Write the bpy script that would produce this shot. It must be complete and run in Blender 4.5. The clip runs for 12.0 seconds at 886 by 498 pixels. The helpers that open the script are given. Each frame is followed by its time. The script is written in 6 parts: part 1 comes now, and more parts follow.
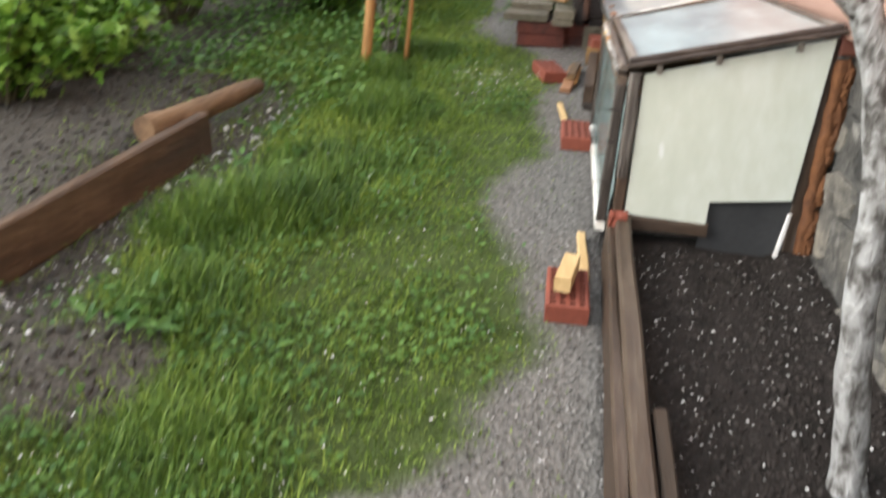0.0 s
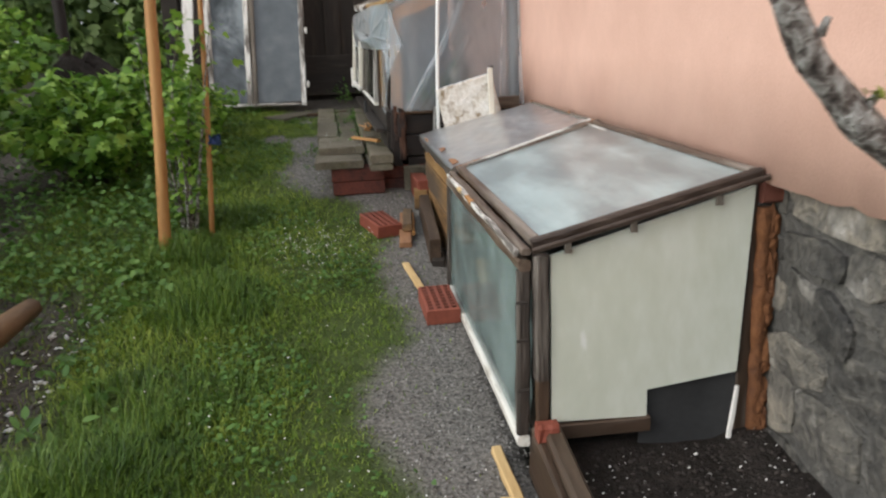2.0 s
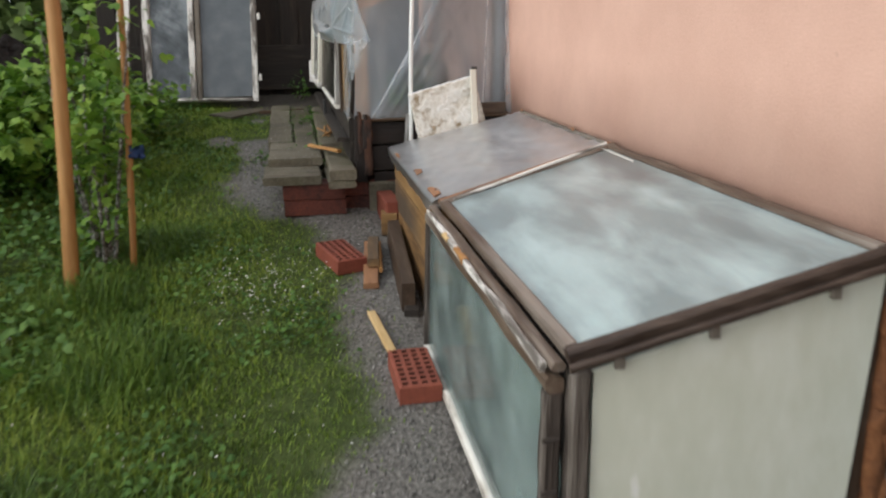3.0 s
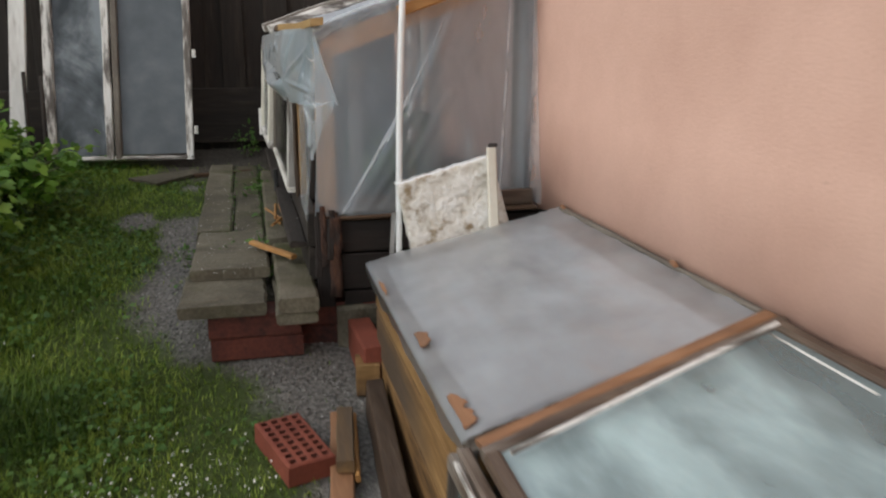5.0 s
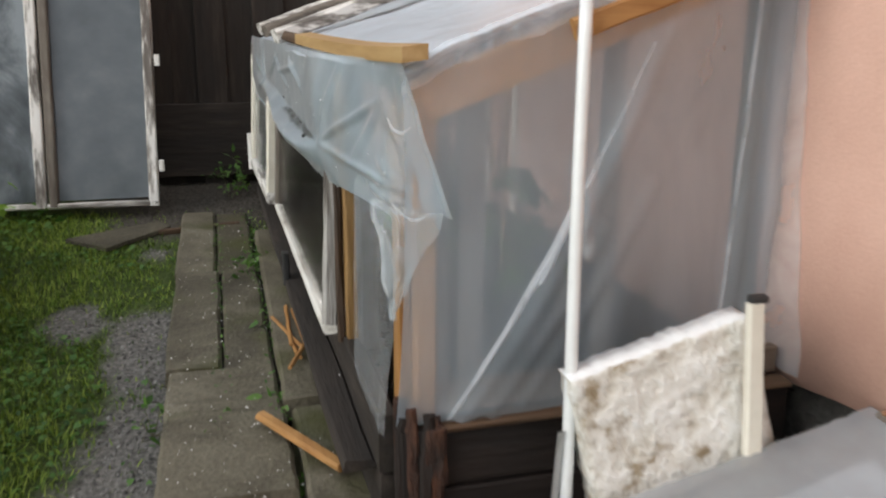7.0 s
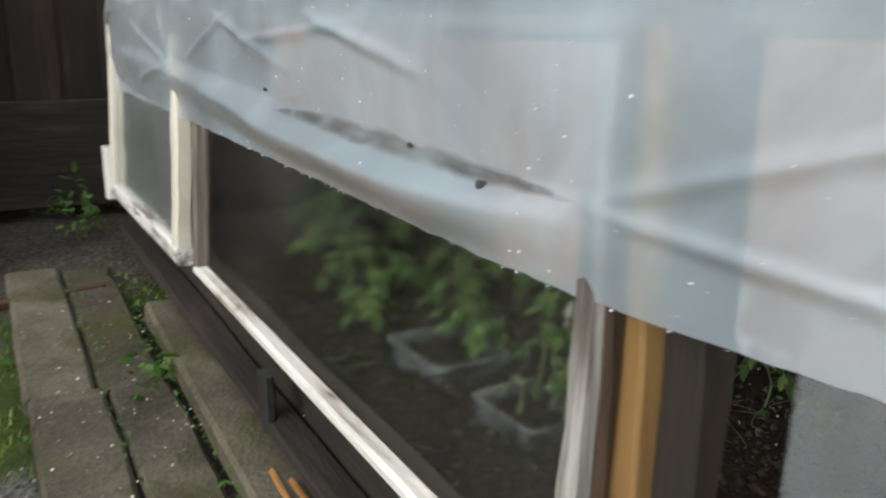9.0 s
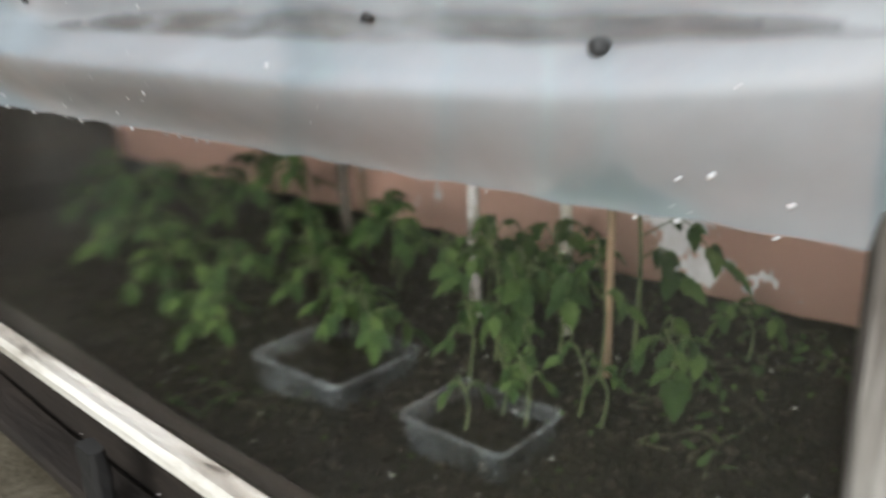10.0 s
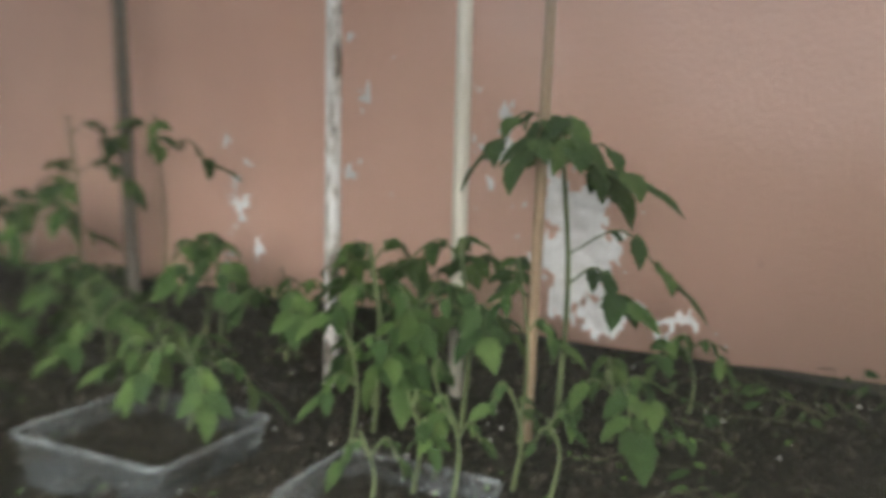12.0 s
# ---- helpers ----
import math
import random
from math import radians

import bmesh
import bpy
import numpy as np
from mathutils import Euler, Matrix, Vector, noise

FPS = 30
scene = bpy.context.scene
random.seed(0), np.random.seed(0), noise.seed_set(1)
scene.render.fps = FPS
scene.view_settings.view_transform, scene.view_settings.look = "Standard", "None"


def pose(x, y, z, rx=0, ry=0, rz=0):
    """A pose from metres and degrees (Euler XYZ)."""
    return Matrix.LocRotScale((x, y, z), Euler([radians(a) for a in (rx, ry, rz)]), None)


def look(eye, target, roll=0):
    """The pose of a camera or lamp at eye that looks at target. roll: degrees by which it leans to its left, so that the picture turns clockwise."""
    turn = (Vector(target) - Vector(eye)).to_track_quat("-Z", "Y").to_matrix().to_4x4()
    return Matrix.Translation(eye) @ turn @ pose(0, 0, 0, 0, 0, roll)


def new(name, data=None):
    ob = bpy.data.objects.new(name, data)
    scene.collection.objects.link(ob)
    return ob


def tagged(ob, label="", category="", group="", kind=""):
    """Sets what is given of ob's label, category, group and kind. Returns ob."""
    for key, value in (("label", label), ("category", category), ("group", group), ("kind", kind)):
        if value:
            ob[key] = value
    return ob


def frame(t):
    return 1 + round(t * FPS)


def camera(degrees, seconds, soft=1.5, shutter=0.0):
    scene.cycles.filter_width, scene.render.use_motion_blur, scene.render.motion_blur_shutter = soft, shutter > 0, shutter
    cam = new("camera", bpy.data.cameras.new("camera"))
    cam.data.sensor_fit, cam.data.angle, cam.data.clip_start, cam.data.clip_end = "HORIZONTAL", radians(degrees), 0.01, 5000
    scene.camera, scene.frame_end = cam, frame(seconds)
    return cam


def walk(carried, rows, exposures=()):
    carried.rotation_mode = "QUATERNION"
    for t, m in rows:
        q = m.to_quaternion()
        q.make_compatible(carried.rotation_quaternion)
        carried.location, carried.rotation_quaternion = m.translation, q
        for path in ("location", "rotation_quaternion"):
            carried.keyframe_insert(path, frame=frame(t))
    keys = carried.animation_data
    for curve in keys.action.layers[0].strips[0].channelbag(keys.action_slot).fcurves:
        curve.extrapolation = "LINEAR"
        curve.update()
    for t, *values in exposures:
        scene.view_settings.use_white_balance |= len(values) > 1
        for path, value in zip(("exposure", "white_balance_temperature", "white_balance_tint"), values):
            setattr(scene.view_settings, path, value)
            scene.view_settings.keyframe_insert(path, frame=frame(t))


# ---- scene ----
cam = camera(55.8, 12.0, soft=2.2, shutter=0.5)
PATH = [
    (0, (-0.721, -2.344, 0.827), (-0.951, -0.498, 0.092), 3.5),
    (0.5, (-0.817, -2.206, 0.898), (-0.852, -0.286, 0.34), 1.3),
    (1, (-0.875, -2.091, 0.955), (-0.744, -0.15, 0.491), 0.4),
    (1.5, (-0.892, -1.968, 0.945), (-0.717, -0.028, 0.492), 0.9),
    (2, (-0.951, -1.744, 0.944), (-0.709, 0.179, 0.45), -2.2),
    (2.5, (-0.968, -1.469, 0.952), (-0.627, 0.417, 0.38), -0.7),
    (2.7, (-0.955, -1.326, 0.959), (-0.622, 0.576, 0.438), -0.6),
    (4.3, (-0.768, -0.336, 1.032), (-0.376, 1.544, 0.472), -0.6),
    (4.5, (-0.77, -0.256, 1.03), (-0.384, 1.625, 0.472), -0.1),
    (5, (-0.824, 0.04, 1.058), (-0.395, 1.935, 0.584), -0.2),
    (5.5, (-0.865, 0.336, 1.06), (-0.41, 2.219, 0.562), 1.5),
    (6, (-0.89, 0.647, 1.106), (-0.463, 2.542, 0.63), 1.9),
    (6.5, (-0.903, 0.983, 1.141), (-0.417, 2.859, 0.647), 1.5),
    (7, (-0.883, 1.278, 1.155), (-0.388, 3.144, 0.632), 0.1),
    (7.5, (-0.893, 1.54, 1.169), (-0.376, 3.396, 0.631), -0.2),
    (7.7, (-0.901, 1.68, 1.163), (-0.385, 3.533, 0.615), -2.0),
    (9.3, (-1.071, 2.418, 1.042), (-0.007, 4.027, 0.514), -1.6),
    (9.5, (-1.048, 2.489, 1.022), (0.092, 4.041, 0.482), -4.8),
    (10, (-0.989, 2.662, 0.976), (0.352, 4.018, 0.374), -2.6),
    (10.2, (-0.97, 2.715, 0.945), (0.439, 3.988, 0.318), -0.4),
    (10.5, (-0.947, 2.788, 0.914), (0.664, 3.8, 0.298), -0.7),
    (10.8, (-0.915, 2.842, 0.863), (0.782, 3.737, 0.3), -0.4),
    (11, (-0.908, 2.861, 0.834), (0.813, 3.745, 0.329), -0.0),
    (11.5, (-0.891, 2.871, 0.82), (0.881, 3.736, 0.484), 2.1),
    (12, (-0.9, 2.899, 0.805), (0.848, 3.827, 0.516), 1.3),
]
EXPOSURES = [(0, 0.80), (0.8, 0.42), (1.5, 0.08), (2.5, 0.04), (4.3, -0.40), (5.5, -0.35), (7.0, -0.06), (7.7, -0.03), (9.3, 0.22), (10.2, 0.36), (10.8, 0.92), (12, 0.66)]
walk(cam, [(t, look(eye, target, roll)) for t, eye, target, roll in PATH], EXPOSURES)

# ---- world and light: a bright overcast sky ----
world = bpy.data.worlds.new("overcast_sky")
scene.world = world
world.use_nodes = True
wn, wl = world.node_tree.nodes, world.node_tree.links
wn.clear()
sky = wn.new("ShaderNodeTexSky")
sky.sky_type = "NISHITA"
sky.sun_disc = False
sky.sun_elevation = radians(26)
sky.sun_rotation = radians(247)
sky.air_density, sky.dust_density, sky.ozone_density = 1.0, 4.0, 1.0
cloud = wn.new("ShaderNodeMixRGB")
cloud.inputs["Fac"].default_value = 0.75
cloud.inputs["Color2"].default_value = (11.2, 11.8, 12.6, 1)
bg = wn.new("ShaderNodeBackground")
bg.inputs["Strength"].default_value = 0.12
wo = wn.new("ShaderNodeOutputWorld")
wl.new(sky.outputs["Color"], cloud.inputs["Color1"])
wl.new(cloud.outputs["Color"], bg.inputs["Color"])
wl.new(bg.outputs["Background"], wo.inputs["Surface"])
sun_data = bpy.data.lights.new("sun", "SUN")
sun_data.energy, sun_data.angle, sun_data.color = 2.0, radians(45), (1.0, 0.99, 0.97)
sun = new("sun", sun_data)
sun.matrix_world = look((-6, -2.6, 3.2), (0, 0, 0))

# ---- helpers for building ----
rng = np.random.default_rng(7)


def nz(x, y, z=0.0, s=1.0):
    return noise.noise(Vector((x * s, y * s, z * s)))


def material(name, colors, scale=8.0, stretch=(1, 1, 1), rough=0.8, bump=0.3, fine=60.0, metallic=0.0, spots=None, island=0.0, spec=0.5, dist=0.01, warp=0.0, each=0.0, leaf=0.0):
    """A noise-driven surface: colours over a broad and a fine noise, a fine relief, and stains of another colour."""
    m = bpy.data.materials.new(name)
    m.use_nodes = True
    n, l = m.node_tree.nodes, m.node_tree.links
    bsdf = n["Principled BSDF"]
    tc, mp = n.new("ShaderNodeTexCoord"), n.new("ShaderNodeMapping")
    mp.inputs["Scale"].default_value = stretch
    l.new(tc.outputs["Object"], mp.inputs["Vector"])
    info = n.new("ShaderNodeObjectInfo")
    shift = n.new("ShaderNodeVectorMath")
    shift.operation = "MULTIPLY_ADD"
    comb = n.new("ShaderNodeCombineXYZ")
    for k in "XYZ":
        l.new(info.outputs["Random"], comb.inputs[k])
    shift.inputs[1].default_value = (17, 11, 23)
    l.new(comb.outputs[0], shift.inputs[0])
    l.new(mp.outputs[0], shift.inputs[2])
    a, b = n.new("ShaderNodeTexNoise"), n.new("ShaderNodeTexNoise")
    a.inputs["Scale"].default_value, a.inputs["Detail"].default_value = scale, 6
    a.inputs["Roughness"].default_value = 0.65
    a.inputs["Distortion"].default_value = warp
    b.inputs["Scale"].default_value, b.inputs["Detail"].default_value = fine, 4
    for t in (a, b):
        l.new(shift.outputs[0], t.inputs["Vector"])
    mix = n.new("ShaderNodeMath")
    mix.operation = "MULTIPLY_ADD"
    l.new(b.outputs["Fac"], mix.inputs[0])
    mix.inputs[1].default_value = 0.45
    sub = n.new("ShaderNodeMath")
    sub.operation = "ADD"
    l.new(a.outputs["Fac"], sub.inputs[0])
    sub.inputs[1].default_value = -0.225
    l.new(sub.outputs[0], mix.inputs[2])
    last = mix.outputs[0]
    if island:
        geo = n.new("ShaderNodeNewGeometry")
        isl = n.new("ShaderNodeMath")
        isl.operation = "MULTIPLY_ADD"
        l.new(geo.outputs["Random Per Island"], isl.inputs[0])
        isl.inputs[1].default_value = island
        add = n.new("ShaderNodeMath")
        add.inputs[1].default_value = -island / 2
        l.new(last, add.inputs[0])
        l.new(add.outputs[0], isl.inputs[2])
        last = isl.outputs[0]
    if each:
        own = n.new("ShaderNodeMath")
        own.operation = "MULTIPLY_ADD"
        l.new(info.outputs["Random"], own.inputs[0])
        own.inputs[1].default_value = each
        low = n.new("ShaderNodeMath")
        low.inputs[1].default_value = -each / 2
        l.new(last, low.inputs[0])
        l.new(low.outputs[0], own.inputs[2])
        last = own.outputs[0]
    ramp = n.new("ShaderNodeValToRGB")
    el = ramp.color_ramp.elements
    for k, (p, c) in enumerate(colors):
        e = el[k] if k < 2 else el.new(p)
        e.position, e.color = p, (*c, 1)
    l.new(last, ramp.inputs[0])
    col = ramp.outputs["Color"]
    if spots:
        sc, lo, hi, sco = spots
        s = n.new("ShaderNodeTexNoise")
        s.inputs["Scale"].default_value, s.inputs["Detail"].default_value = sc, 5
        l.new(shift.outputs[0], s.inputs["Vector"])
        mr = n.new("ShaderNodeMapRange")
        mr.inputs["From Min"].default_value, mr.inputs["From Max"].default_value = lo, hi
        l.new(s.outputs["Fac"], mr.inputs["Value"])
        mc = n.new("ShaderNodeMixRGB")
        mc.inputs["Color2"].default_value = (*sco, 1)
        l.new(mr.outputs[0], mc.inputs["Fac"])
        l.new(col, mc.inputs["Color1"])
        col = mc.outputs["Color"]
    l.new(col, bsdf.inputs["Base Color"])
    bsdf.inputs["Metallic"].default_value = metallic
    bsdf.inputs["Specular IOR Level"].default_value = spec
    rr = n.new("ShaderNodeMapRange")
    rr.inputs["To Min"].default_value, rr.inputs["To Max"].default_value = max(rough - 0.15, 0.03), min(rough + 0.12, 1)
    l.new(a.outputs["Fac"], rr.inputs["Value"])
    l.new(rr.outputs[0], bsdf.inputs["Roughness"])
    if bump:
        bp = n.new("ShaderNodeBump")
        bp.inputs["Strength"].default_value, bp.inputs["Distance"].default_value = bump, dist
        l.new(mix.outputs[0], bp.inputs["Height"])
        l.new(bp.outputs[0], bsdf.inputs["Normal"])
    if leaf:
        # thin leaves pass part of the light on
        pas, both = n.new("ShaderNodeBsdfTranslucent"), n.new("ShaderNodeMixShader")
        both.inputs[0].default_value = leaf
        l.new(col, pas.inputs["Color"])
        l.new(bsdf.outputs[0], both.inputs[1])
        l.new(pas.outputs[0], both.inputs[2])
        l.new(both.outputs[0], n["Material Output"].inputs["Surface"])
    return m


def sheet_material(name, color, clear, rough=0.25, scale=3.0, vary=0.2, bump=0.25, stretch=(1, 1, 1), thru=0.5, gloss=0.12, tint=None, blur=0.0):
    """A see-through sheet: partly clear, partly a milky haze that scatters light both ways, with a thin gloss."""
    m = bpy.data.materials.new(name)
    m.use_nodes = True
    n, l = m.node_tree.nodes, m.node_tree.links
    n.clear()
    out = n.new("ShaderNodeOutputMaterial")
    tc, mp = n.new("ShaderNodeTexCoord"), n.new("ShaderNodeMapping")
    mp.inputs["Scale"].default_value = stretch
    l.new(tc.outputs["Object"], mp.inputs["Vector"])
    a = n.new("ShaderNodeTexNoise")
    a.inputs["Scale"].default_value, a.inputs["Detail"].default_value, a.inputs["Distortion"].default_value = scale, 6, 0.6
    l.new(mp.outputs[0], a.inputs["Vector"])
    bp = n.new("ShaderNodeBump")
    bp.inputs["Strength"].default_value, bp.inputs["Distance"].default_value = bump, 0.02
    l.new(a.outputs["Fac"], bp.inputs["Height"])
    dif, tra, cle, glo = (n.new("ShaderNodeBsdf" + k) for k in ("Diffuse", "Translucent", "Transparent", "Glossy"))
    for s in (dif, tra):
        s.inputs["Color"].default_value = (*color, 1)
        l.new(bp.outputs[0], s.inputs["Normal"])
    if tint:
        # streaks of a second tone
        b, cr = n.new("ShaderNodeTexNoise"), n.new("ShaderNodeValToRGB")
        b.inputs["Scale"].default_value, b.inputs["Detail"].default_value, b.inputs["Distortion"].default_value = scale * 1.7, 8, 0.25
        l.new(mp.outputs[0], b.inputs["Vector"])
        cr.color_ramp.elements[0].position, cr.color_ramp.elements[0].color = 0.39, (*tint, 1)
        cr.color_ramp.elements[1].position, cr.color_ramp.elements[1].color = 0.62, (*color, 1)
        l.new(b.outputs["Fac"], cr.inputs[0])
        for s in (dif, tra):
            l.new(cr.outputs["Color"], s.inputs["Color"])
    glo.inputs["Roughness"].default_value = rough
    l.new(bp.outputs[0], glo.inputs["Normal"])
    milk, body, top = (n.new("ShaderNodeMixShader") for _ in range(3))
    milk.inputs[0].default_value = thru
    l.new(dif.outputs[0], milk.inputs[1])
    l.new(tra.outputs[0], milk.inputs[2])
    mr = n.new("ShaderNodeMapRange")
    mr.inputs["From Min"].default_value, mr.inputs["From Max"].default_value = 0.3, 0.7
    mr.inputs["To Min"].default_value, mr.inputs["To Max"].default_value = min(clear + vary, 1), max(clear - vary, 0)
    l.new(a.outputs["Fac"], mr.inputs["Value"])
    l.new(mr.outputs[0], body.inputs[0])
    l.new(milk.outputs[0], body.inputs[1])
    seen = cle.outputs[0]
    if blur:
        # grime and water on the sheet smear what lies behind it
        smear = n.new("ShaderNodeBsdfRefraction")
        smear.inputs["IOR"].default_value, smear.inputs["Roughness"].default_value = 1.05, blur
        seen = smear.outputs[0]
    l.new(seen, body.inputs[2])
    fr = n.new("ShaderNodeLayerWeight")
    fr.inputs["Blend"].default_value = 0.5
    five = n.new("ShaderNodeMath")
    five.operation = "POWER"
    five.inputs[1].default_value = 5
    l.new(fr.outputs["Facing"], five.inputs[0])
    mul = n.new("ShaderNodeMath")
    mul.operation = "MULTIPLY_ADD"
    mul.use_clamp = True
    mul.inputs[1].default_value = gloss * 7.6
    mul.inputs[2].default_value = gloss * 0.32
    l.new(five.outputs[0], mul.inputs[0])
    l.new(mul.outputs[0], top.inputs[0])
    l.new(body.outputs[0], top.inputs[1])
    l.new(glo.outputs[0], top.inputs[2])
    l.new(top.outputs[0], out.inputs["Surface"])
    return m


# ---- materials ----
M = {}
M["plaster"] = material("pink_plaster", [(0.25, (0.560, 0.343, 0.266)), (0.75, (0.695, 0.450, 0.358))], 3.0, rough=0.92, bump=0.6, fine=170, dist=0.004, spots=(70, 0.70, 0.80, (0.45, 0.28, 0.22)))
M["stone"] = material("grey_foundation_stone", [(0.22, (0.028, 0.027, 0.025)), (0.42, (0.078, 0.074, 0.066)), (0.58, (0.135, 0.126, 0.108)), (0.80, (0.275, 0.248, 0.200))], 9, rough=0.8, bump=1.0, fine=45, spots=(8, 0.60, 0.70, (0.32, 0.305, 0.275)), dist=0.028, warp=0.9, each=0.36)
M["mortar"] = material("old_lime_mortar", [(0.2, (0.030, 0.029, 0.027)), (0.55, (0.092, 0.089, 0.081)), (0.85, (0.20, 0.19, 0.17))], 13, rough=0.95, bump=1.0, fine=60, dist=0.03, warp=0.6)
M["logwood"] = material("rough_brown_log", [(0.25, (0.050, 0.028, 0.013)), (0.5, (0.16, 0.090, 0.042)), (0.85, (0.29, 0.18, 0.095))], 7, rough=0.8, bump=0.9, fine=50, stretch=(1, 0.15, 1), spots=(5, 0.50, 0.66, (0.045, 0.030, 0.018)))
M["whitepatch"] = material("bare_white_plaster", [(0.3, (0.58, 0.57, 0.55)), (0.8, (0.82, 0.82, 0.81))], 20, rough=0.9, bump=0.6, fine=90)
M["tanwood"] = material("pale_tan_stake_wood", [(0.2, (0.24, 0.165, 0.10)), (0.8, (0.40, 0.29, 0.19))], 18, rough=0.8, bump=0.4, fine=80, stretch=(1, 1, 0.15))
M["ghsoil"] = material("moist_greenhouse_soil", [(0.2, (0.005, 0.0036, 0.0024)), (0.6, (0.0160, 0.0120, 0.0085)), (0.9, (0.046, 0.037, 0.026))], 26, rough=0.95, bump=1.0, fine=130, dist=0.02, spec=0.12)
M["ghclod"] = material("moist_soil_crumbs", [(0.2, (0.007, 0.005, 0.0035)), (0.8, (0.040, 0.032, 0.023))], 30, rough=0.95, bump=0.4, fine=150, island=0.6, spec=0.15)
M["soil"] = material("dark_bed_soil", [(0.2, (0.009, 0.008, 0.006)), (0.6, (0.029, 0.023, 0.020)), (0.9, (0.057, 0.049, 0.044))], 22, rough=0.95, bump=1.0, fine=120, dist=0.02, spec=0.2)
M["clod"] = material("soil_crumbs", [(0.2, (0.013, 0.010, 0.009)), (0.8, (0.058, 0.049, 0.043))], 30, rough=0.95, bump=0.4, fine=150, island=0.5, spec=0.2)
M["drysoil"] = material("grey_dry_soil", [(0.2, (0.029, 0.025, 0.020)), (0.6, (0.076, 0.068, 0.058)), (0.9, (0.180, 0.166, 0.144))], 18, rough=0.95, bump=1.0, fine=90, dist=0.03)
M["gravel"] = material("gravel_stones", [(0.15, (0.066, 0.062, 0.057)), (0.5, (0.148, 0.140, 0.129)), (0.9, (0.32, 0.308, 0.288))], 20, rough=0.8, bump=0.3, fine=150, island=0.7)
M["petal"] = material("white_petals", [(0.2, (0.62, 0.60, 0.56)), (0.8, (0.80, 0.79, 0.77))], 20, rough=0.7, bump=0)
M["grass"] = material("grass_blades", [(0.2, (0.050, 0.094, 0.011)), (0.5, (0.142, 0.228, 0.026)), (0.85, (0.285, 0.360, 0.062))], 2.4, rough=0.55, bump=0, fine=9, island=0.6, spec=0.3, leaf=0.2)
M["tallgrass"] = material("tall_grass_blades", [(0.2, (0.024, 0.060, 0.006)), (0.5, (0.070, 0.138, 0.014)), (0.85, (0.155, 0.235, 0.032))], 3.0, rough=0.5, bump=0, fine=9, island=0.6, spec=0.3)
M["weed"] = material("weed_leaves", [(0.15, (0.030, 0.085, 0.014)), (0.5, (0.080, 0.175, 0.030)), (0.9, (0.150, 0.265, 0.055))], 3, rough=0.5, bump=0, fine=20, island=0.5, spec=0.4, leaf=0.3)
M["currant"] = material("currant_leaves", [(0.15, (0.044, 0.114, 0.014)), (0.5, (0.138, 0.272, 0.031)), (0.9, (0.295, 0.445, 0.074))], 2.0, rough=0.5, bump=0, fine=20, island=0.6, spec=0.4, leaf=0.3)
M["bud"] = material("yellow_green_buds", [(0.2, (0.16, 0.20, 0.03)), (0.8, (0.32, 0.36, 0.07))], 30, rough=0.6, bump=0, island=0.4)
M["hedge"] = material("hedge_leaves", [(0.15, (0.060, 0.105, 0.030)), (0.5, (0.145, 0.220, 0.066)), (0.9, (0.260, 0.350, 0.125))], 1.2, rough=0.6, bump=0, fine=10, island=0.5, leaf=0.35)
M["tomato"] = material("tomato_leaves", [(0.15, (0.020, 0.046, 0.014)), (0.5, (0.047, 0.092, 0.025)), (0.9, (0.100, 0.160, 0.046))], 6, rough=0.7, bump=0, fine=40, island=0.6, spec=0.15, leaf=0.3)
M["stem"] = material("green_brown_stems", [(0.2, (0.05, 0.045, 0.025)), (0.8, (0.13, 0.12, 0.06))], 20, rough=0.8, bump=0.3)
M["bark"] = material("whitewashed_bark", [(0.30, (0.042, 0.035, 0.031)), (0.42, (0.139, 0.133, 0.122)), (0.52, (0.314, 0.310, 0.300)), (0.75, (0.488, 0.488, 0.474))], 34, rough=0.9, bump=1.0, fine=50, dist=0.02, stretch=(1, 1, 0.55), warp=0.4)
M["darkbark"] = material("lichen_bark", [(0.31, (0.032, 0.026, 0.023)), (0.44, (0.105, 0.088, 0.078)), (0.52, (0.24, 0.228, 0.210)), (0.66, (0.47, 0.47, 0.45))], 48, rough=0.9, bump=1.0, fine=90, dist=0.02, warp=0.3)
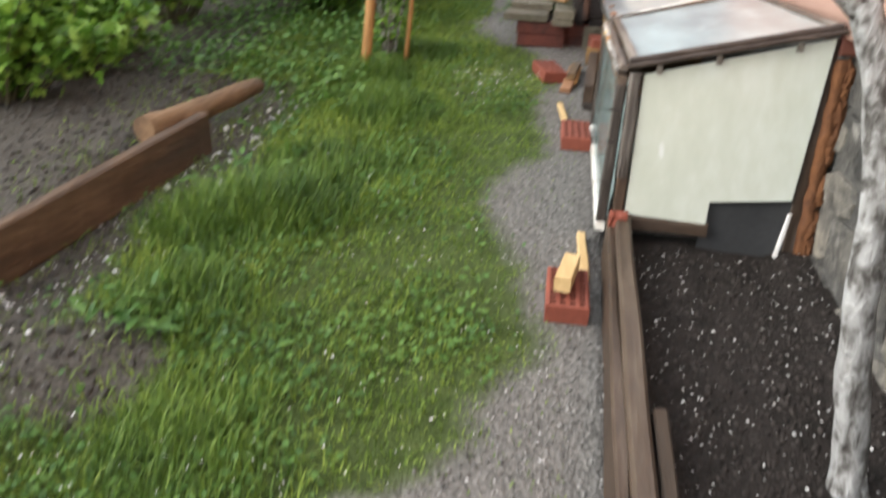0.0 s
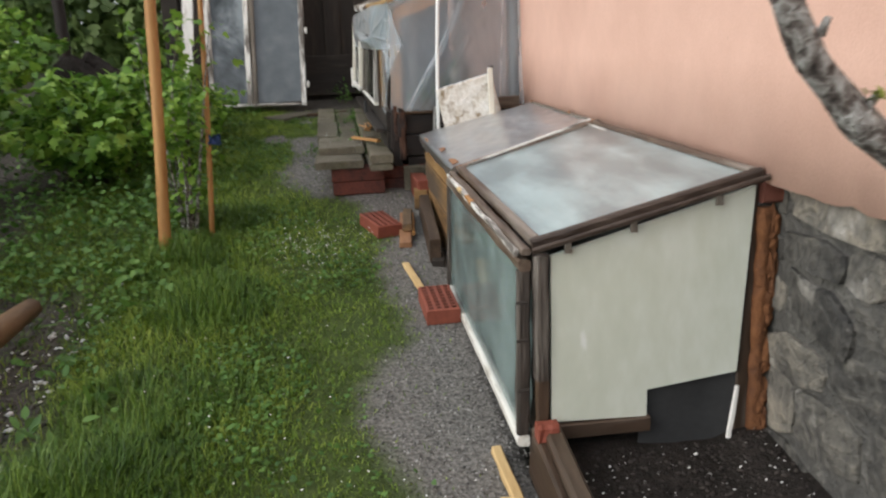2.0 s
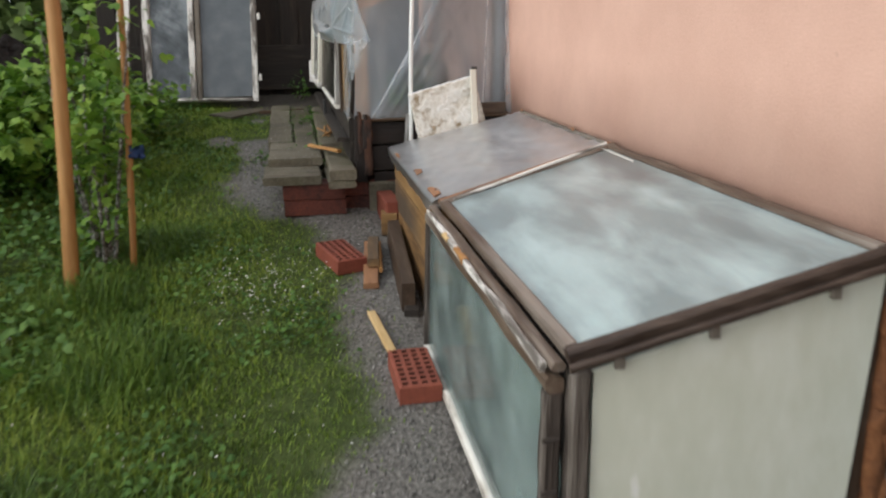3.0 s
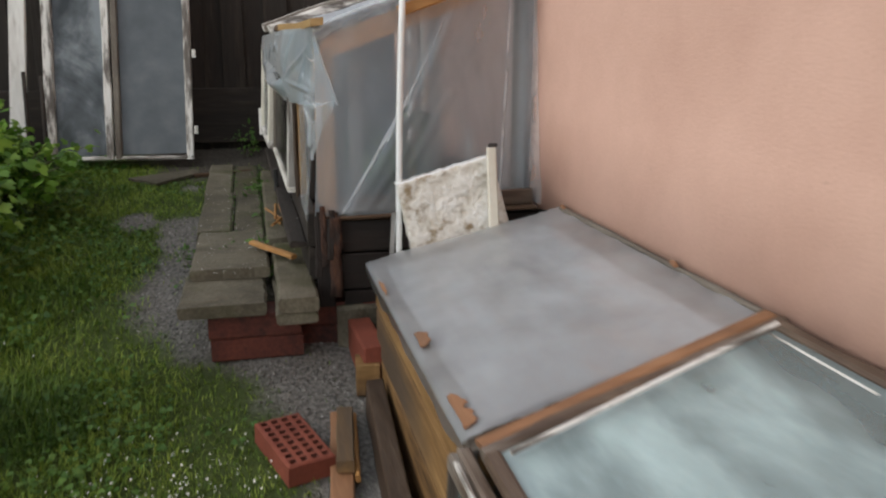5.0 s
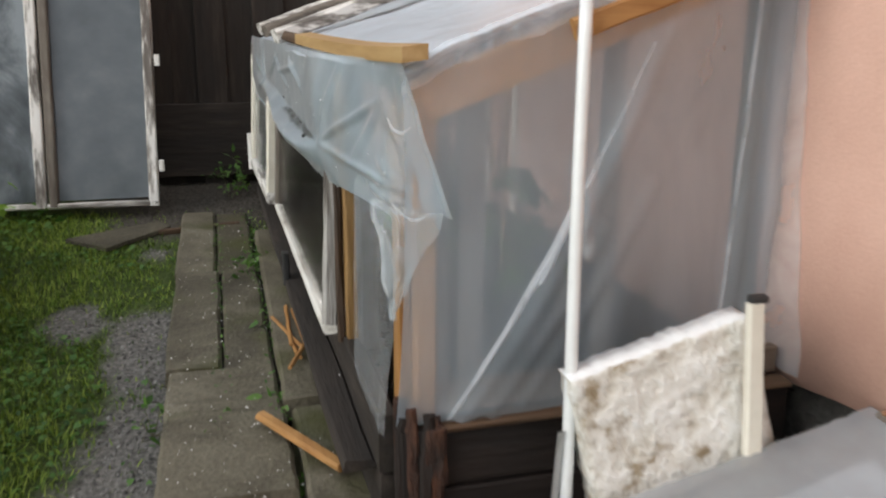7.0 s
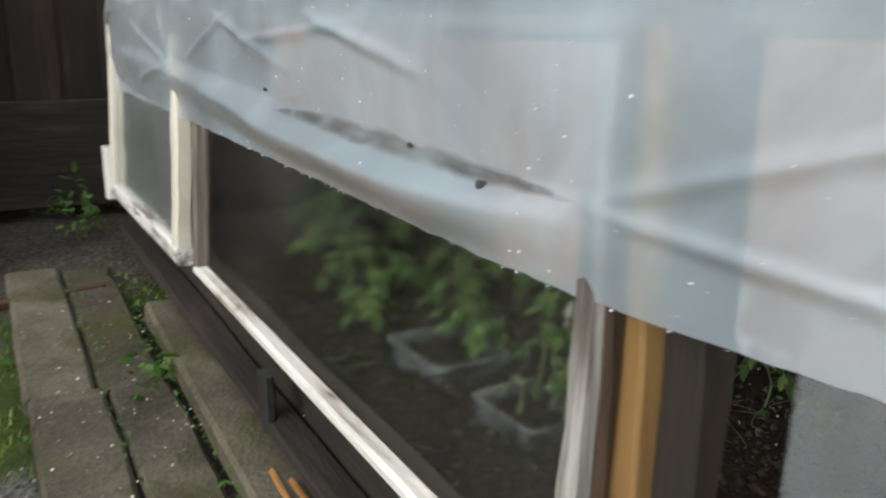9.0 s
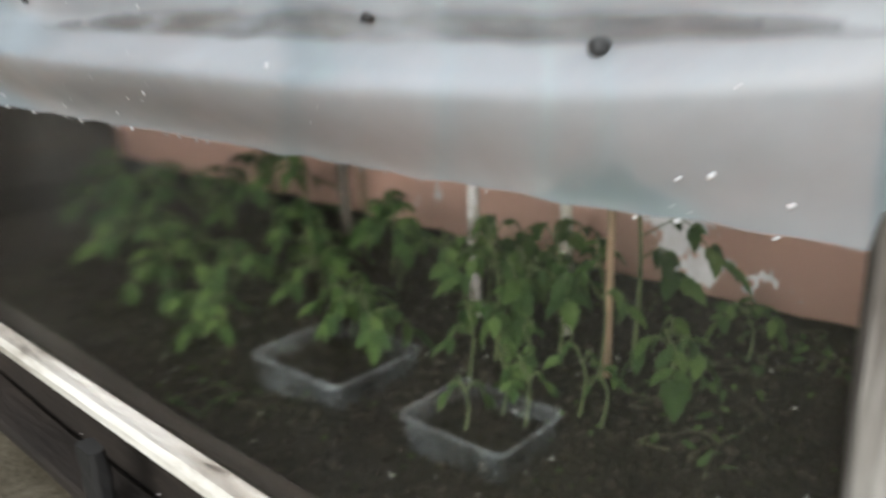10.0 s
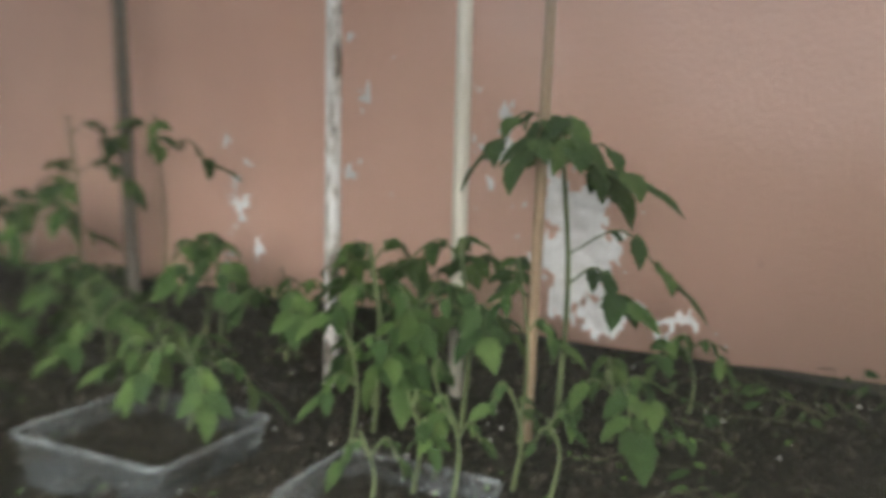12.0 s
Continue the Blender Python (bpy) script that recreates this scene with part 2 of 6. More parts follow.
for ax, st in (("x", (0.12, 1, 1)), ("y", (1, 0.12, 1)), ("z", (1, 1, 0.12))):
    M["brown_" + ax] = material("brown_painted_wood_" + ax, [(0.2, (0.020, 0.012, 0.007)), (0.55, (0.060, 0.037, 0.023)), (0.9, (0.119, 0.085, 0.057))], 20, st, 0.55, 0.4, 90, spots=(9, 0.60, 0.75, (0.22, 0.19, 0.16)))
    M["orange_" + ax] = material("orange_pine_" + ax, [(0.2, (0.24, 0.10, 0.028)), (0.55, (0.38, 0.19, 0.06)), (0.9, (0.50, 0.29, 0.11))], 16, st, 0.6, 0.35, 80)
    M["reddish_" + ax] = material("bare_reddish_wood_" + ax, [(0.2, (0.14, 0.064, 0.030)), (0.55, (0.28, 0.138, 0.066)), (0.9, (0.40, 0.23, 0.13))], 14, st, 0.7, 0.4, 70, spots=(6, 0.56, 0.74, (0.13, 0.08, 0.055)))
    M["plank_" + ax] = material("weathered_yellow_planks_" + ax, [(0.30, (0.060, 0.030, 0.011)), (0.5, (0.20, 0.108, 0.036)), (0.8, (0.36, 0.215, 0.085))], 7, st, 0.75, 0.5, 70, spots=(4, 0.50, 0.66, (0.08, 0.055, 0.035)))
    M["dark_" + ax] = material("dark_rotten_wood_" + ax, [(0.2, (0.010, 0.008, 0.006)), (0.55, (0.028, 0.021, 0.016)), (0.9, (0.075, 0.058, 0.045))], 14, st, 0.85, 0.7, 80)
    M["grey_" + ax] = material("weathered_grey_wood_" + ax, [(0.2, (0.068, 0.055, 0.043)), (0.55, (0.162, 0.140, 0.115)), (0.9, (0.281, 0.255, 0.221))], 14, st, 0.85, 0.6, 80)
    M["peel_" + ax] = material("peeling_white_paint_" + ax, [(0.36, (0.13, 0.115, 0.10)), (0.46, (0.36, 0.34, 0.31)), (0.53, (0.68, 0.66, 0.62)), (0.8, (0.76, 0.75, 0.72))], 15, st, 0.7, 0.5, 60)
    M["white_" + ax] = material("white_paint_" + ax, [(0.3, (0.60, 0.58, 0.54)), (0.6, (0.78, 0.77, 0.73))], 12, st, 0.5, 0.2, 60, spots=(11, 0.64, 0.74, (0.30, 0.27, 0.23)))
    M["bedboard_" + ax] = material("brown_bed_board_" + ax, [(0.2, (0.026, 0.014, 0.008)), (0.55, (0.086, 0.048, 0.024)), (0.9, (0.180, 0.112, 0.060))], 9, st, 0.75, 0.7, 60, spots=(4, 0.46, 0.66, (0.035, 0.026, 0.018)))
    M["worn_" + ax] = material("worn_brown_rail_" + ax, [(0.2, (0.030, 0.018, 0.012)), (0.5, (0.095, 0.062, 0.042)), (0.8, (0.19, 0.145, 0.105))], 16, st, 0.6, 0.5, 80, spots=(7, 0.54, 0.66, (0.27, 0.235, 0.20)))
    M["fresh_" + ax] = material("fresh_cut_wood_" + ax, [(0.2, (0.44, 0.28, 0.11)), (0.8, (0.66, 0.48, 0.24))], 18, st, 0.7, 0.3, 80)
M["sillpaint"] = material("weathered_white_sill_paint", [(0.28, (0.10, 0.085, 0.07)), (0.37, (0.50, 0.47, 0.41)), (0.5, (0.74, 0.72, 0.66)), (0.8, (0.80, 0.79, 0.75))], 16, (1, 0.22, 1), 0.35, 0.5, 70)
M["stakepaint"] = material("flaking_white_stake", [(0.34, (0.17, 0.145, 0.12)), (0.44, (0.55, 0.53, 0.49)), (0.52, (0.74, 0.74, 0.72)), (0.8, (0.78, 0.78, 0.76))], 30, (1, 1, 0.45), 0.7, 0.5, 90)
M["wetboard"] = material("wet_grey_brown_board", [(0.2, (0.022, 0.014, 0.009)), (0.5, (0.070, 0.046, 0.030)), (0.85, (0.15, 0.112, 0.078))], 8, (1, 0.10, 1), 0.5, 0.6, 60, spots=(4, 0.50, 0.68, (0.10, 0.088, 0.062)))
M["tanpost"] = material("tan_pine_post", [(0.2, (0.15, 0.080, 0.026)), (0.55, (0.25, 0.145, 0.052)), (0.9, (0.34, 0.215, 0.09))], 16, (1, 1, 0.12), 0.6, 0.35, 80)
M["pinerafter"] = material("fresh_pine_rafter", [(0.2, (0.38, 0.16, 0.025)), (0.55, (0.52, 0.235, 0.045)), (0.9, (0.62, 0.32, 0.09))], 14, (0.12, 1, 1), 0.55, 0.3, 80)
for ax, st in (("x", (0.12, 1, 1)), ("z", (1, 1, 0.12))):
    M["rot_" + ax] = material("blackened_rotten_board_" + ax, [(0.25, (0.006, 0.004, 0.003)), (0.6, (0.017, 0.010, 0.007)), (0.9, (0.060, 0.029, 0.018))], 12, st, 0.8, 0.8, 70, warp=0.3)
M["palesplit"] = material("pale_split_stile", [(0.28, (0.020, 0.016, 0.013)), (0.40, (0.13, 0.115, 0.10)), (0.52, (0.34, 0.325, 0.30)), (0.78, (0.52, 0.51, 0.48))], 26, (1, 1, 0.10), 0.7, 0.9, 70, dist=0.012, warp=0.3)
M["tanbatten"] = material("tan_pine_batten", [(0.2, (0.26, 0.150, 0.050)), (0.55, (0.40, 0.255, 0.105)), (0.9, (0.52, 0.37, 0.18))], 14, (1, 0.12, 1), 0.6, 0.35, 80)
M["rotred"] = material("crumbling_red_brown_wood", [(0.30, (0.010, 0.006, 0.004)), (0.5, (0.045, 0.020, 0.012)), (0.72, (0.13, 0.055, 0.028)), (0.9, (0.24, 0.13, 0.075))], 22, (1, 1, 0.3), 0.85, 1.0, 70, dist=0.02, warp=0.4)
# red brick with the shade under the slabs put into its colour
M["shadebrick"] = material("shade_toned_brick", [(0.25, (0.036, 0.012, 0.009)), (0.55, (0.115, 0.030, 0.019)), (0.85, (0.185, 0.052, 0.031))], 7, rough=0.85, bump=0.5, fine=90, warp=0.4, each=0.25)
M["splitwood"] = material("split_weathered_post", [(0.30, (0.012, 0.009, 0.007)), (0.46, (0.045, 0.034, 0.027)), (0.60, (0.125, 0.108, 0.092)), (0.80, (0.30, 0.275, 0.245))], 24, (1, 1, 0.07), 0.75, 0.9, 70, dist=0.014)
M["darkrail"] = material("dark_weathered_rail", [(0.2, (0.012, 0.008, 0.006)), (0.52, (0.036, 0.023, 0.016)), (0.75, (0.085, 0.062, 0.047)), (0.9, (0.20, 0.17, 0.145))], 20, (0.12, 1, 1), 0.55, 0.6, 90)
M["panel"] = material("cream_panel_board", [(0.25, (0.50, 0.53, 0.435)), (0.5, (0.57, 0.595, 0.505)), (0.8, (0.68, 0.705, 0.64))], 2.6, rough=0.42, bump=0.06, fine=24, stretch=(1, 1, 0.5), spots=(11, 0.70, 0.76, (0.74, 0.75, 0.72)), warp=0.5)
M["rubber"] = material("dark_grey_sheet", [(0.2, (0.022, 0.023, 0.024)), (0.8, (0.045, 0.046, 0.047))], 6, rough=0.6, bump=0.15)
M["foam"] = material("orange_foam_filler", [(0.2, (0.070, 0.026, 0.010)), (0.6, (0.160, 0.062, 0.020)), (0.9, (0.235, 0.112, 0.042))], 12, rough=0.85, bump=0.9, fine=60, dist=0.02)
M["brick"] = material("red_clay_brick", [(0.2, (0.150, 0.033, 0.019)), (0.8, (0.275, 0.072, 0.040))], 10, rough=0.8, bump=0.4, fine=90)
M["hole"] = material("brick_hole_clay", [(0.2, (0.10, 0.03, 0.02)), (0.8, (0.16, 0.055, 0.035))], 10, rough=0.9, bump=0.3)
M["slab"] = material("mossy_concrete_slab", [(0.25, (0.036, 0.030, 0.019)), (0.5, (0.100, 0.086, 0.057)), (0.7, (0.165, 0.146, 0.104)), (0.9, (0.30, 0.28, 0.225))], 6, rough=0.72, bump=0.8, fine=110, spots=(5, 0.52, 0.70, (0.062, 0.062, 0.020)), warp=0.5, each=0.14)
M["foamboard"] = material("crumbling_polystyrene", [(0.25, (0.42, 0.37, 0.29)), (0.5, (0.68, 0.66, 0.60)), (0.85, (0.88, 0.88, 0.86))], 16, rough=0.9, bump=1.0, fine=70, spots=(22, 0.57, 0.68, (0.30, 0.235, 0.15)), dist=0.014)
M["foamwhite"] = material("clean_polystyrene", [(0.2, (0.74, 0.75, 0.75)), (0.8, (0.82, 0.83, 0.83))], 20, rough=0.8, bump=0.5, fine=120)
M["pipe"] = material("white_plastic", [(0.2, (0.66, 0.68, 0.67)), (0.8, (0.76, 0.78, 0.77))], 8, rough=0.35, bump=0.05)
M["cream"] = material("cream_painted_strip", [(0.2, (0.58, 0.55, 0.46)), (0.8, (0.70, 0.67, 0.58))], 8, rough=0.5, bump=0.1)
M["black"] = material("black_cap", [(0.2, (0.012, 0.012, 0.012)), (0.8, (0.03, 0.03, 0.03))], 8, rough=0.6, bump=0.1)
# the old window's blotchy reflections are put into these two pane colours
M["darkglass"] = material("reflection_toned_pane", [(0.25, (0.060, 0.070, 0.078)), (0.5, (0.098, 0.112, 0.122)), (0.75, (0.150, 0.166, 0.178))], 1.6, rough=0.16, bump=0.02, fine=10, warp=0.4)
M["cloudpane"] = material("painted_reflection_pane", [(0.30, (0.020, 0.026, 0.028)), (0.48, (0.085, 0.098, 0.105)), (0.62, (0.21, 0.235, 0.25))], 2.6, rough=0.14, bump=0.02, fine=12, warp=0.7, stretch=(1, 1, 0.7))
M["glass"] = sheet_material("grimy_window_glass", (0.50, 0.51, 0.43), 0.983, 0.14, 2.0, 0.017, 0.03, thru=0.4, gloss=0.046, blur=0.19)
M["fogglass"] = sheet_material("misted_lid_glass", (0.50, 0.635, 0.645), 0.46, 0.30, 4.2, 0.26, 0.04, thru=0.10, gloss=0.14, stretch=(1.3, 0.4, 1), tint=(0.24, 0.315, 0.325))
M["frontglass"] = sheet_material("misted_front_glass", (0.26, 0.335, 0.325), 0.50, 0.10, 3.0, 0.20, 0.04, thru=0.15, gloss=0.07, tint=(0.11, 0.15, 0.145))
M["frontfilm"] = sheet_material("grey_green_lining_film", (0.50, 0.62, 0.60), 0.08, 0.3, 3.0, 0.04, 0.4, thru=0.12, gloss=0.06, stretch=(1, 0.8, 1.6), tint=(0.13, 0.18, 0.175))
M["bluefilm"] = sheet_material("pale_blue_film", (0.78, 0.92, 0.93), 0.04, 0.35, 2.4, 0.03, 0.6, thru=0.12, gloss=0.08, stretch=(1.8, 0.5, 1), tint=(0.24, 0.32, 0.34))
M["film"] = sheet_material("milky_plastic_film", (0.70, 0.85, 0.95), 0.60, 0.42, 7.0, 0.10, 0.10, thru=0.25, gloss=0.15, blur=0.22)
M["flapfilm"] = sheet_material("thin_film_corner", (0.66, 0.75, 0.79), 0.68, 0.12, 9.0, 0.10, 0.2, thru=0.35, gloss=0.12)
M["rooffilm"] = sheet_material("wet_roof_film", (0.84, 0.92, 1.0), 0.16, 0.30, 9.0, 0.08, 0.35, thru=0.30, gloss=0.09)
M["filmend"] = sheet_material("thin_plastic_film", (0.60, 0.70, 0.78), 0.60, 0.20, 6.0, 0.08, 0.10, stretch=(1, 1, 0.35), thru=0.4, gloss=0.06)
M["clearfilm"] = sheet_material("clear_plastic_film", (0.72, 0.78, 0.82), 0.78, 0.18, 9.0, 0.08, 0.2, stretch=(1, 1, 0.8), thru=0.4, gloss=0.03)
M["dirtyfilm"] = sheet_material("dirty_wet_fold", (0.20, 0.195, 0.175), 0.85, 0.2, 30.0, 0.15, 0.4, stretch=(1, 0.4, 1), thru=0.3, gloss=0.03, tint=(0.07, 0.068, 0.060))
M["topfilm"] = sheet_material("cloudy_cover_film", (0.52, 0.55, 0.575), 0.42, 0.28, 3.0, 0.10, 0.35, thru=0.25, gloss=0.19, tint=(0.40, 0.415, 0.43))
M["bright_layer"] = sheet_material("milky_brightening_layer", (0.70, 0.75, 0.79), 0.05, 0.5, 2.4, 0.03, 0.2, thru=0.15, gloss=0.02, tint=(0.50, 0.535, 0.56))
M["drop"] = material("rain_water", [(0.2, (0.75, 0.78, 0.80)), (0.8, (0.80, 0.82, 0.84))], 5, rough=0.18, bump=0, spec=0.8)
M["fold"] = sheet_material("doubled_film_fold", (0.86, 0.92, 0.97), 0.66, 0.2, 9.0, 0.14, 0.15, thru=0.5, gloss=0.08)
M["hazeglass"] = sheet_material("rain_fogged_glass", (0.66, 0.72, 0.70), 0.86, 0.08, 3.0, 0.10, 0.05, thru=0.4, gloss=0.05, blur=0.22)
M["rim"] = sheet_material("clear_plastic_rim", (0.66, 0.74, 0.76), 0.82, 0.15, 20, 0.14, 0.7, thru=0.3, gloss=0.06)
M["tray"] = sheet_material("clear_plastic_tray", (0.48, 0.56, 0.60), 0.91, 0.15, 26, 0.08, 0.9, thru=0.3, gloss=0.06)
M["plantstem"] = material("green_tomato_stem", [(0.2, (0.045, 0.070, 0.022)), (0.8, (0.10, 0.13, 0.045))], 30, rough=0.7, bump=0)


def part(name, bm, mat, parent=None, label=""):
    """One mesh object from a bmesh given in world places, under a thing or a part."""
    me = bpy.data.meshes.new(name)
    if parent is not None:
        o = parent
        while o is not None:
            bmesh.ops.translate(bm, verts=bm.verts, vec=-o.location)
            o = o.parent
    bm.to_mesh(me)
    bm.free()
    me.materials.append(mat)
    ob = new(name, me)
    if parent is not None:
        ob.parent = parent
    if label:
        ob["label"] = label
    return ob


def piece(owner, name):
    """The part of owner that bears this name."""
    return next(c for c in owner.children if c.name.split(".")[0] == name)


def thing(name, at, label, category, group="", kind=""):
    ob = new(name)
    ob.empty_display_size = 0.05
    ob.location = at
    return tagged(ob, label, category, group, kind)


def solo(name, bm, mat, label, category, group="", kind="", at=(0, 0, 0)):
    bmesh.ops.translate(bm, verts=bm.verts, vec=-Vector(at))
    ob = part(name, bm, mat)
    ob.location = at
    return tagged(ob, label, category, group, kind)


def beam(p0, p1, w, h, up=(0, 0, 1), bev=0.003, seg=6, wob=0.0015, bm=None):
    """A worn bar from p0 to p1 with chamfered edges, w wide and h high, its section a little uneven along its length."""
    bm = bm or bmesh.new()
    p0, p1 = Vector(p0), Vector(p1)
    d = (p1 - p0).normalized()
    up = Vector(up)
    side = d.cross(up).normalized()
    up = side.cross(d).normalized()
    hw, hh, c = w / 2, h / 2, min(bev, w / 3, h / 3)
    sec = [(hw - c, -hh), (hw, -hh + c), (hw, hh - c), (hw - c, hh), (-hw + c, hh), (-hw, hh - c), (-hw, -hh + c), (-hw + c, -hh)]
    rings = []
    ph = (p0.x * 7.1 + p0.y * 3.7 + p0.z * 5.3) % 10
    for k in range(seg + 1):
        t = k / seg
        base = p0.lerp(p1, t)
        ring = []
        for j, (a, b) in enumerate(sec):
            jit = wob * noise.noise(Vector((t * 6 + ph, j // 2 * 3.1, ph)))
            ring.append(bm.verts.new(base + side * (a + jit) + up * (b + jit * 0.8)))
        rings.append(ring)
    for r, s in zip(rings, rings[1:]):
        for j in range(8):
            bm.faces.new((r[j], r[(j + 1) % 8], s[(j + 1) % 8], s[j]))
    bm.faces.new(rings[0][::-1])
    bm.faces.new(rings[-1])
    bm.normal_update()
    return bm


def box(x0, x1, y0, y1, z0, z1, bev=0.003, wob=0.001, bm=None):
    """An upright box as a bar along its longest side."""
    c = ((x0 + x1) / 2, (y0 + y1) / 2, (z0 + z1) / 2)
    dx, dy, dz = x1 - x0, y1 - y0, z1 - z0
    if dx >= dy and dx >= dz:
        return beam((x0, c[1], c[2]), (x1, c[1], c[2]), dy, dz, bev=bev, wob=wob, bm=bm)
    if dy >= dz:
        return beam((c[0], y0, c[2]), (c[0], y1, c[2]), dx, dz, bev=bev, wob=wob, bm=bm)
    return beam((c[0], c[1], z0), (c[0], c[1], z1), dx, dy, up=(0, 1, 0), bev=bev, wob=wob, bm=bm)


def plate(outline, offset, bm=None):
    """A flat board with the given outline and the thickness vector offset."""
    bm = bm or bmesh.new()
    a = [bm.verts.new(p) for p in outline]
    b = [bm.verts.new(Vector(p) + Vector(offset)) for p in outline]
    bm.faces.new(a)
    bm.faces.new(b[::-1])
    k = len(a)
    for j in range(k):
        bm.faces.new((a[(j + 1) % k], a[j], b[j], b[(j + 1) % k]))
    bmesh.ops.recalc_face_normals(bm, faces=bm.faces)
    return bm


def grid(fn, nu, nv, bm=None):
    """A sheet through fn(u, v) for u, v from 0 to 1."""
    bm = bm or bmesh.new()
    v = [[bm.verts.new(fn(i / nu, j / nv)) for j in range(nv + 1)] for i in range(nu + 1)]
    for i in range(nu):
        for j in range(nv):
            f = bm.faces.new((v[i][j], v[i + 1][j], v[i + 1][j + 1], v[i][j + 1]))
            f.smooth = True
    return bm


def tube(points, radii, sides=8, rough=0.0, bm=None, cap=True):
    """A round limb through points, with its radius at each and a lumpy surface."""
    bm = bm or bmesh.new()
    rings = []
    pts = [Vector(p) for p in points]
    for k, p in enumerate(pts):
        d = (pts[min(k + 1, len(pts) - 1)] - pts[max(k - 1, 0)]).normalized()
        s = d.cross(Vector((0.31, 0.95, 0.12))).normalized()
        u = s.cross(d)
        ring = []
        for j in range(sides):
            a = math.tau * j / sides
            w = s * math.cos(a) + u * math.sin(a)
            r = radii[k] * (1 + rough * noise.noise(p * 14 + w * 1.3))
            ring.append(bm.verts.new(p + w * r))
        rings.append(ring)
    for r, q in zip(rings, rings[1:]):
        for j in range(sides):
            f = bm.faces.new((r[j], r[(j + 1) % sides], q[(j + 1) % sides], q[j]))
            f.smooth = True
    if cap:
        bm.faces.new(rings[0][::-1])
        bm.faces.new(rings[-1])
    return bm


def smooth_path(points, steps):
    """Points of a smooth curve through the given ones."""
    p = [Vector(q) for q in points]
    p = [p[0] * 2 - p[1], *p, p[-1] * 2 - p[-2]]
    out = []
    for k in range(1, len(p) - 2):
        a, b, c, d = p[k - 1 : k + 3]
        for s in range(steps):
            t = s / steps
            out.append(0.5 * ((2 * b) + (c - a) * t + (2 * a - 5 * b + 4 * c - d) * t * t + (3 * b - a - 3 * c + d) * t**3))
    return [*out, p[-2]]


def raw_mesh(name, verts, tris, mat, smooth=False):
    me = bpy.data.meshes.new(name)
    verts, tris = np.asarray(verts, np.float32), np.asarray(tris, np.int32)
    me.vertices.add(len(verts))
    me.vertices.foreach_set("co", verts.ravel())
    me.loops.add(tris.size)
    me.loops.foreach_set("vertex_index", tris.ravel())
    me.polygons.add(len(tris))
    me.polygons.foreach_set("loop_start", np.arange(0, tris.size, 3, dtype=np.int32))
    me.polygons.foreach_set("loop_total", np.full(len(tris), 3, np.int32))
    me.update(calc_edges=True)
    me.materials.append(mat)
    return me


def strewn(name, shape, tris, pos, turns, sizes, mat, parent=None):
    """Many copies of one small shape in one mesh: pos (n,3), turns (n,3,3), sizes (n,) or (n,3)."""
    shape, pos, turns, sizes = (np.asarray(v, float) for v in (shape, pos, turns, sizes))
    if sizes.ndim == 1:
        sizes = np.repeat(sizes[:, None], 3, 1)
    base, o = np.zeros(3), parent
    while o is not None:
        base += np.array(o.location)
        o = o.parent
    v = np.einsum("nij,nkj->nki", turns, shape[None] * sizes[:, None]) + pos[:, None] - base
    t = np.asarray(tris)[None] + (np.arange(len(pos)) * len(shape))[:, None, None]
    me = raw_mesh(name, v.reshape(-1, 3), t.reshape(-1, 3), mat)
    ob = new(name, me)
    if parent is not None:
        ob.parent = parent
    return ob


def turns_of(yaw, pitch, roll):
    """Rotation matrices from arrays of angles."""
    c, s = np.cos, np.sin
    z = np.zeros_like(yaw)
    o = np.ones_like(yaw)
    rz = np.stack([c(yaw), -s(yaw), z, s(yaw), c(yaw), z, z, z, o], -1).reshape(-1, 3, 3)
    ry = np.stack([c(pitch), z, s(pitch), z, o, z, -s(pitch), z, c(pitch)], -1).reshape(-1, 3, 3)
    rx = np.stack([o, z, z, z, c(roll), -s(roll), z, s(roll), c(roll)], -1).reshape(-1, 3, 3)
    return rz @ ry @ rx


# lobed leaf along +x, pointed leaf, and pebble
LOBED = [(0, 0, 0), (0.04, 0.30, 0.02), (0.30, 0.56, -0.05), (0.44, 0.24, 0.03), (0.74, 0.36, -0.05), (0.76, 0.15, 0.02), (1.0, 0, -0.10), (0.76, -0.15, 0.02), (0.74, -0.36, -0.05), (0.44, -0.24, 0.03), (0.30, -0.56, -0.05), (0.04, -0.30, 0.02), (0.42, 0, 0.06)]
LOBED_T = [(12, k, k + 1) for k in range(11)] + [(12, 11, 0)]
POINTED = [(0, 0, 0), (0.30, 0.20, 0.03), (0.65, 0.17, 0.0), (1.0, 0, -0.12), (0.65, -0.17, 0.0), (0.30, -0.20, 0.03), (0.5, 0, -0.03)]
POINTED_T = [(6, k, k + 1) for k in range(5)] + [(6, 5, 0)]
JAGGED_T = [(14, k, k + 1) for k in range(13)] + [(14, 13, 0)]
PEBBLE = [(1, 0.1, 0), (-0.9, 0.2, 0.1), (0.1, 0.9, 0), (0, -1, 0.1), (0.1, 0, 0.75), (0, 0.1, -0.7), (0.6, 0.6, 0.35), (-0.55, -0.6, 0.3)]
PEBBLE_T = [(4, 0, 6), (4, 6, 2), (4, 2, 1), (4, 1, 7), (4, 7, 3), (4, 3, 0), (0, 2, 6), (5, 2, 0), (5, 1, 2), (5, 3, 1), (5, 0, 3), (1, 3, 7)]


# ---- ground ----
def smooth(a, b, t):
    t = min(max((t - a) / (b - a), 0.0), 1.0)
    return t * t * (3 - 2 * t)


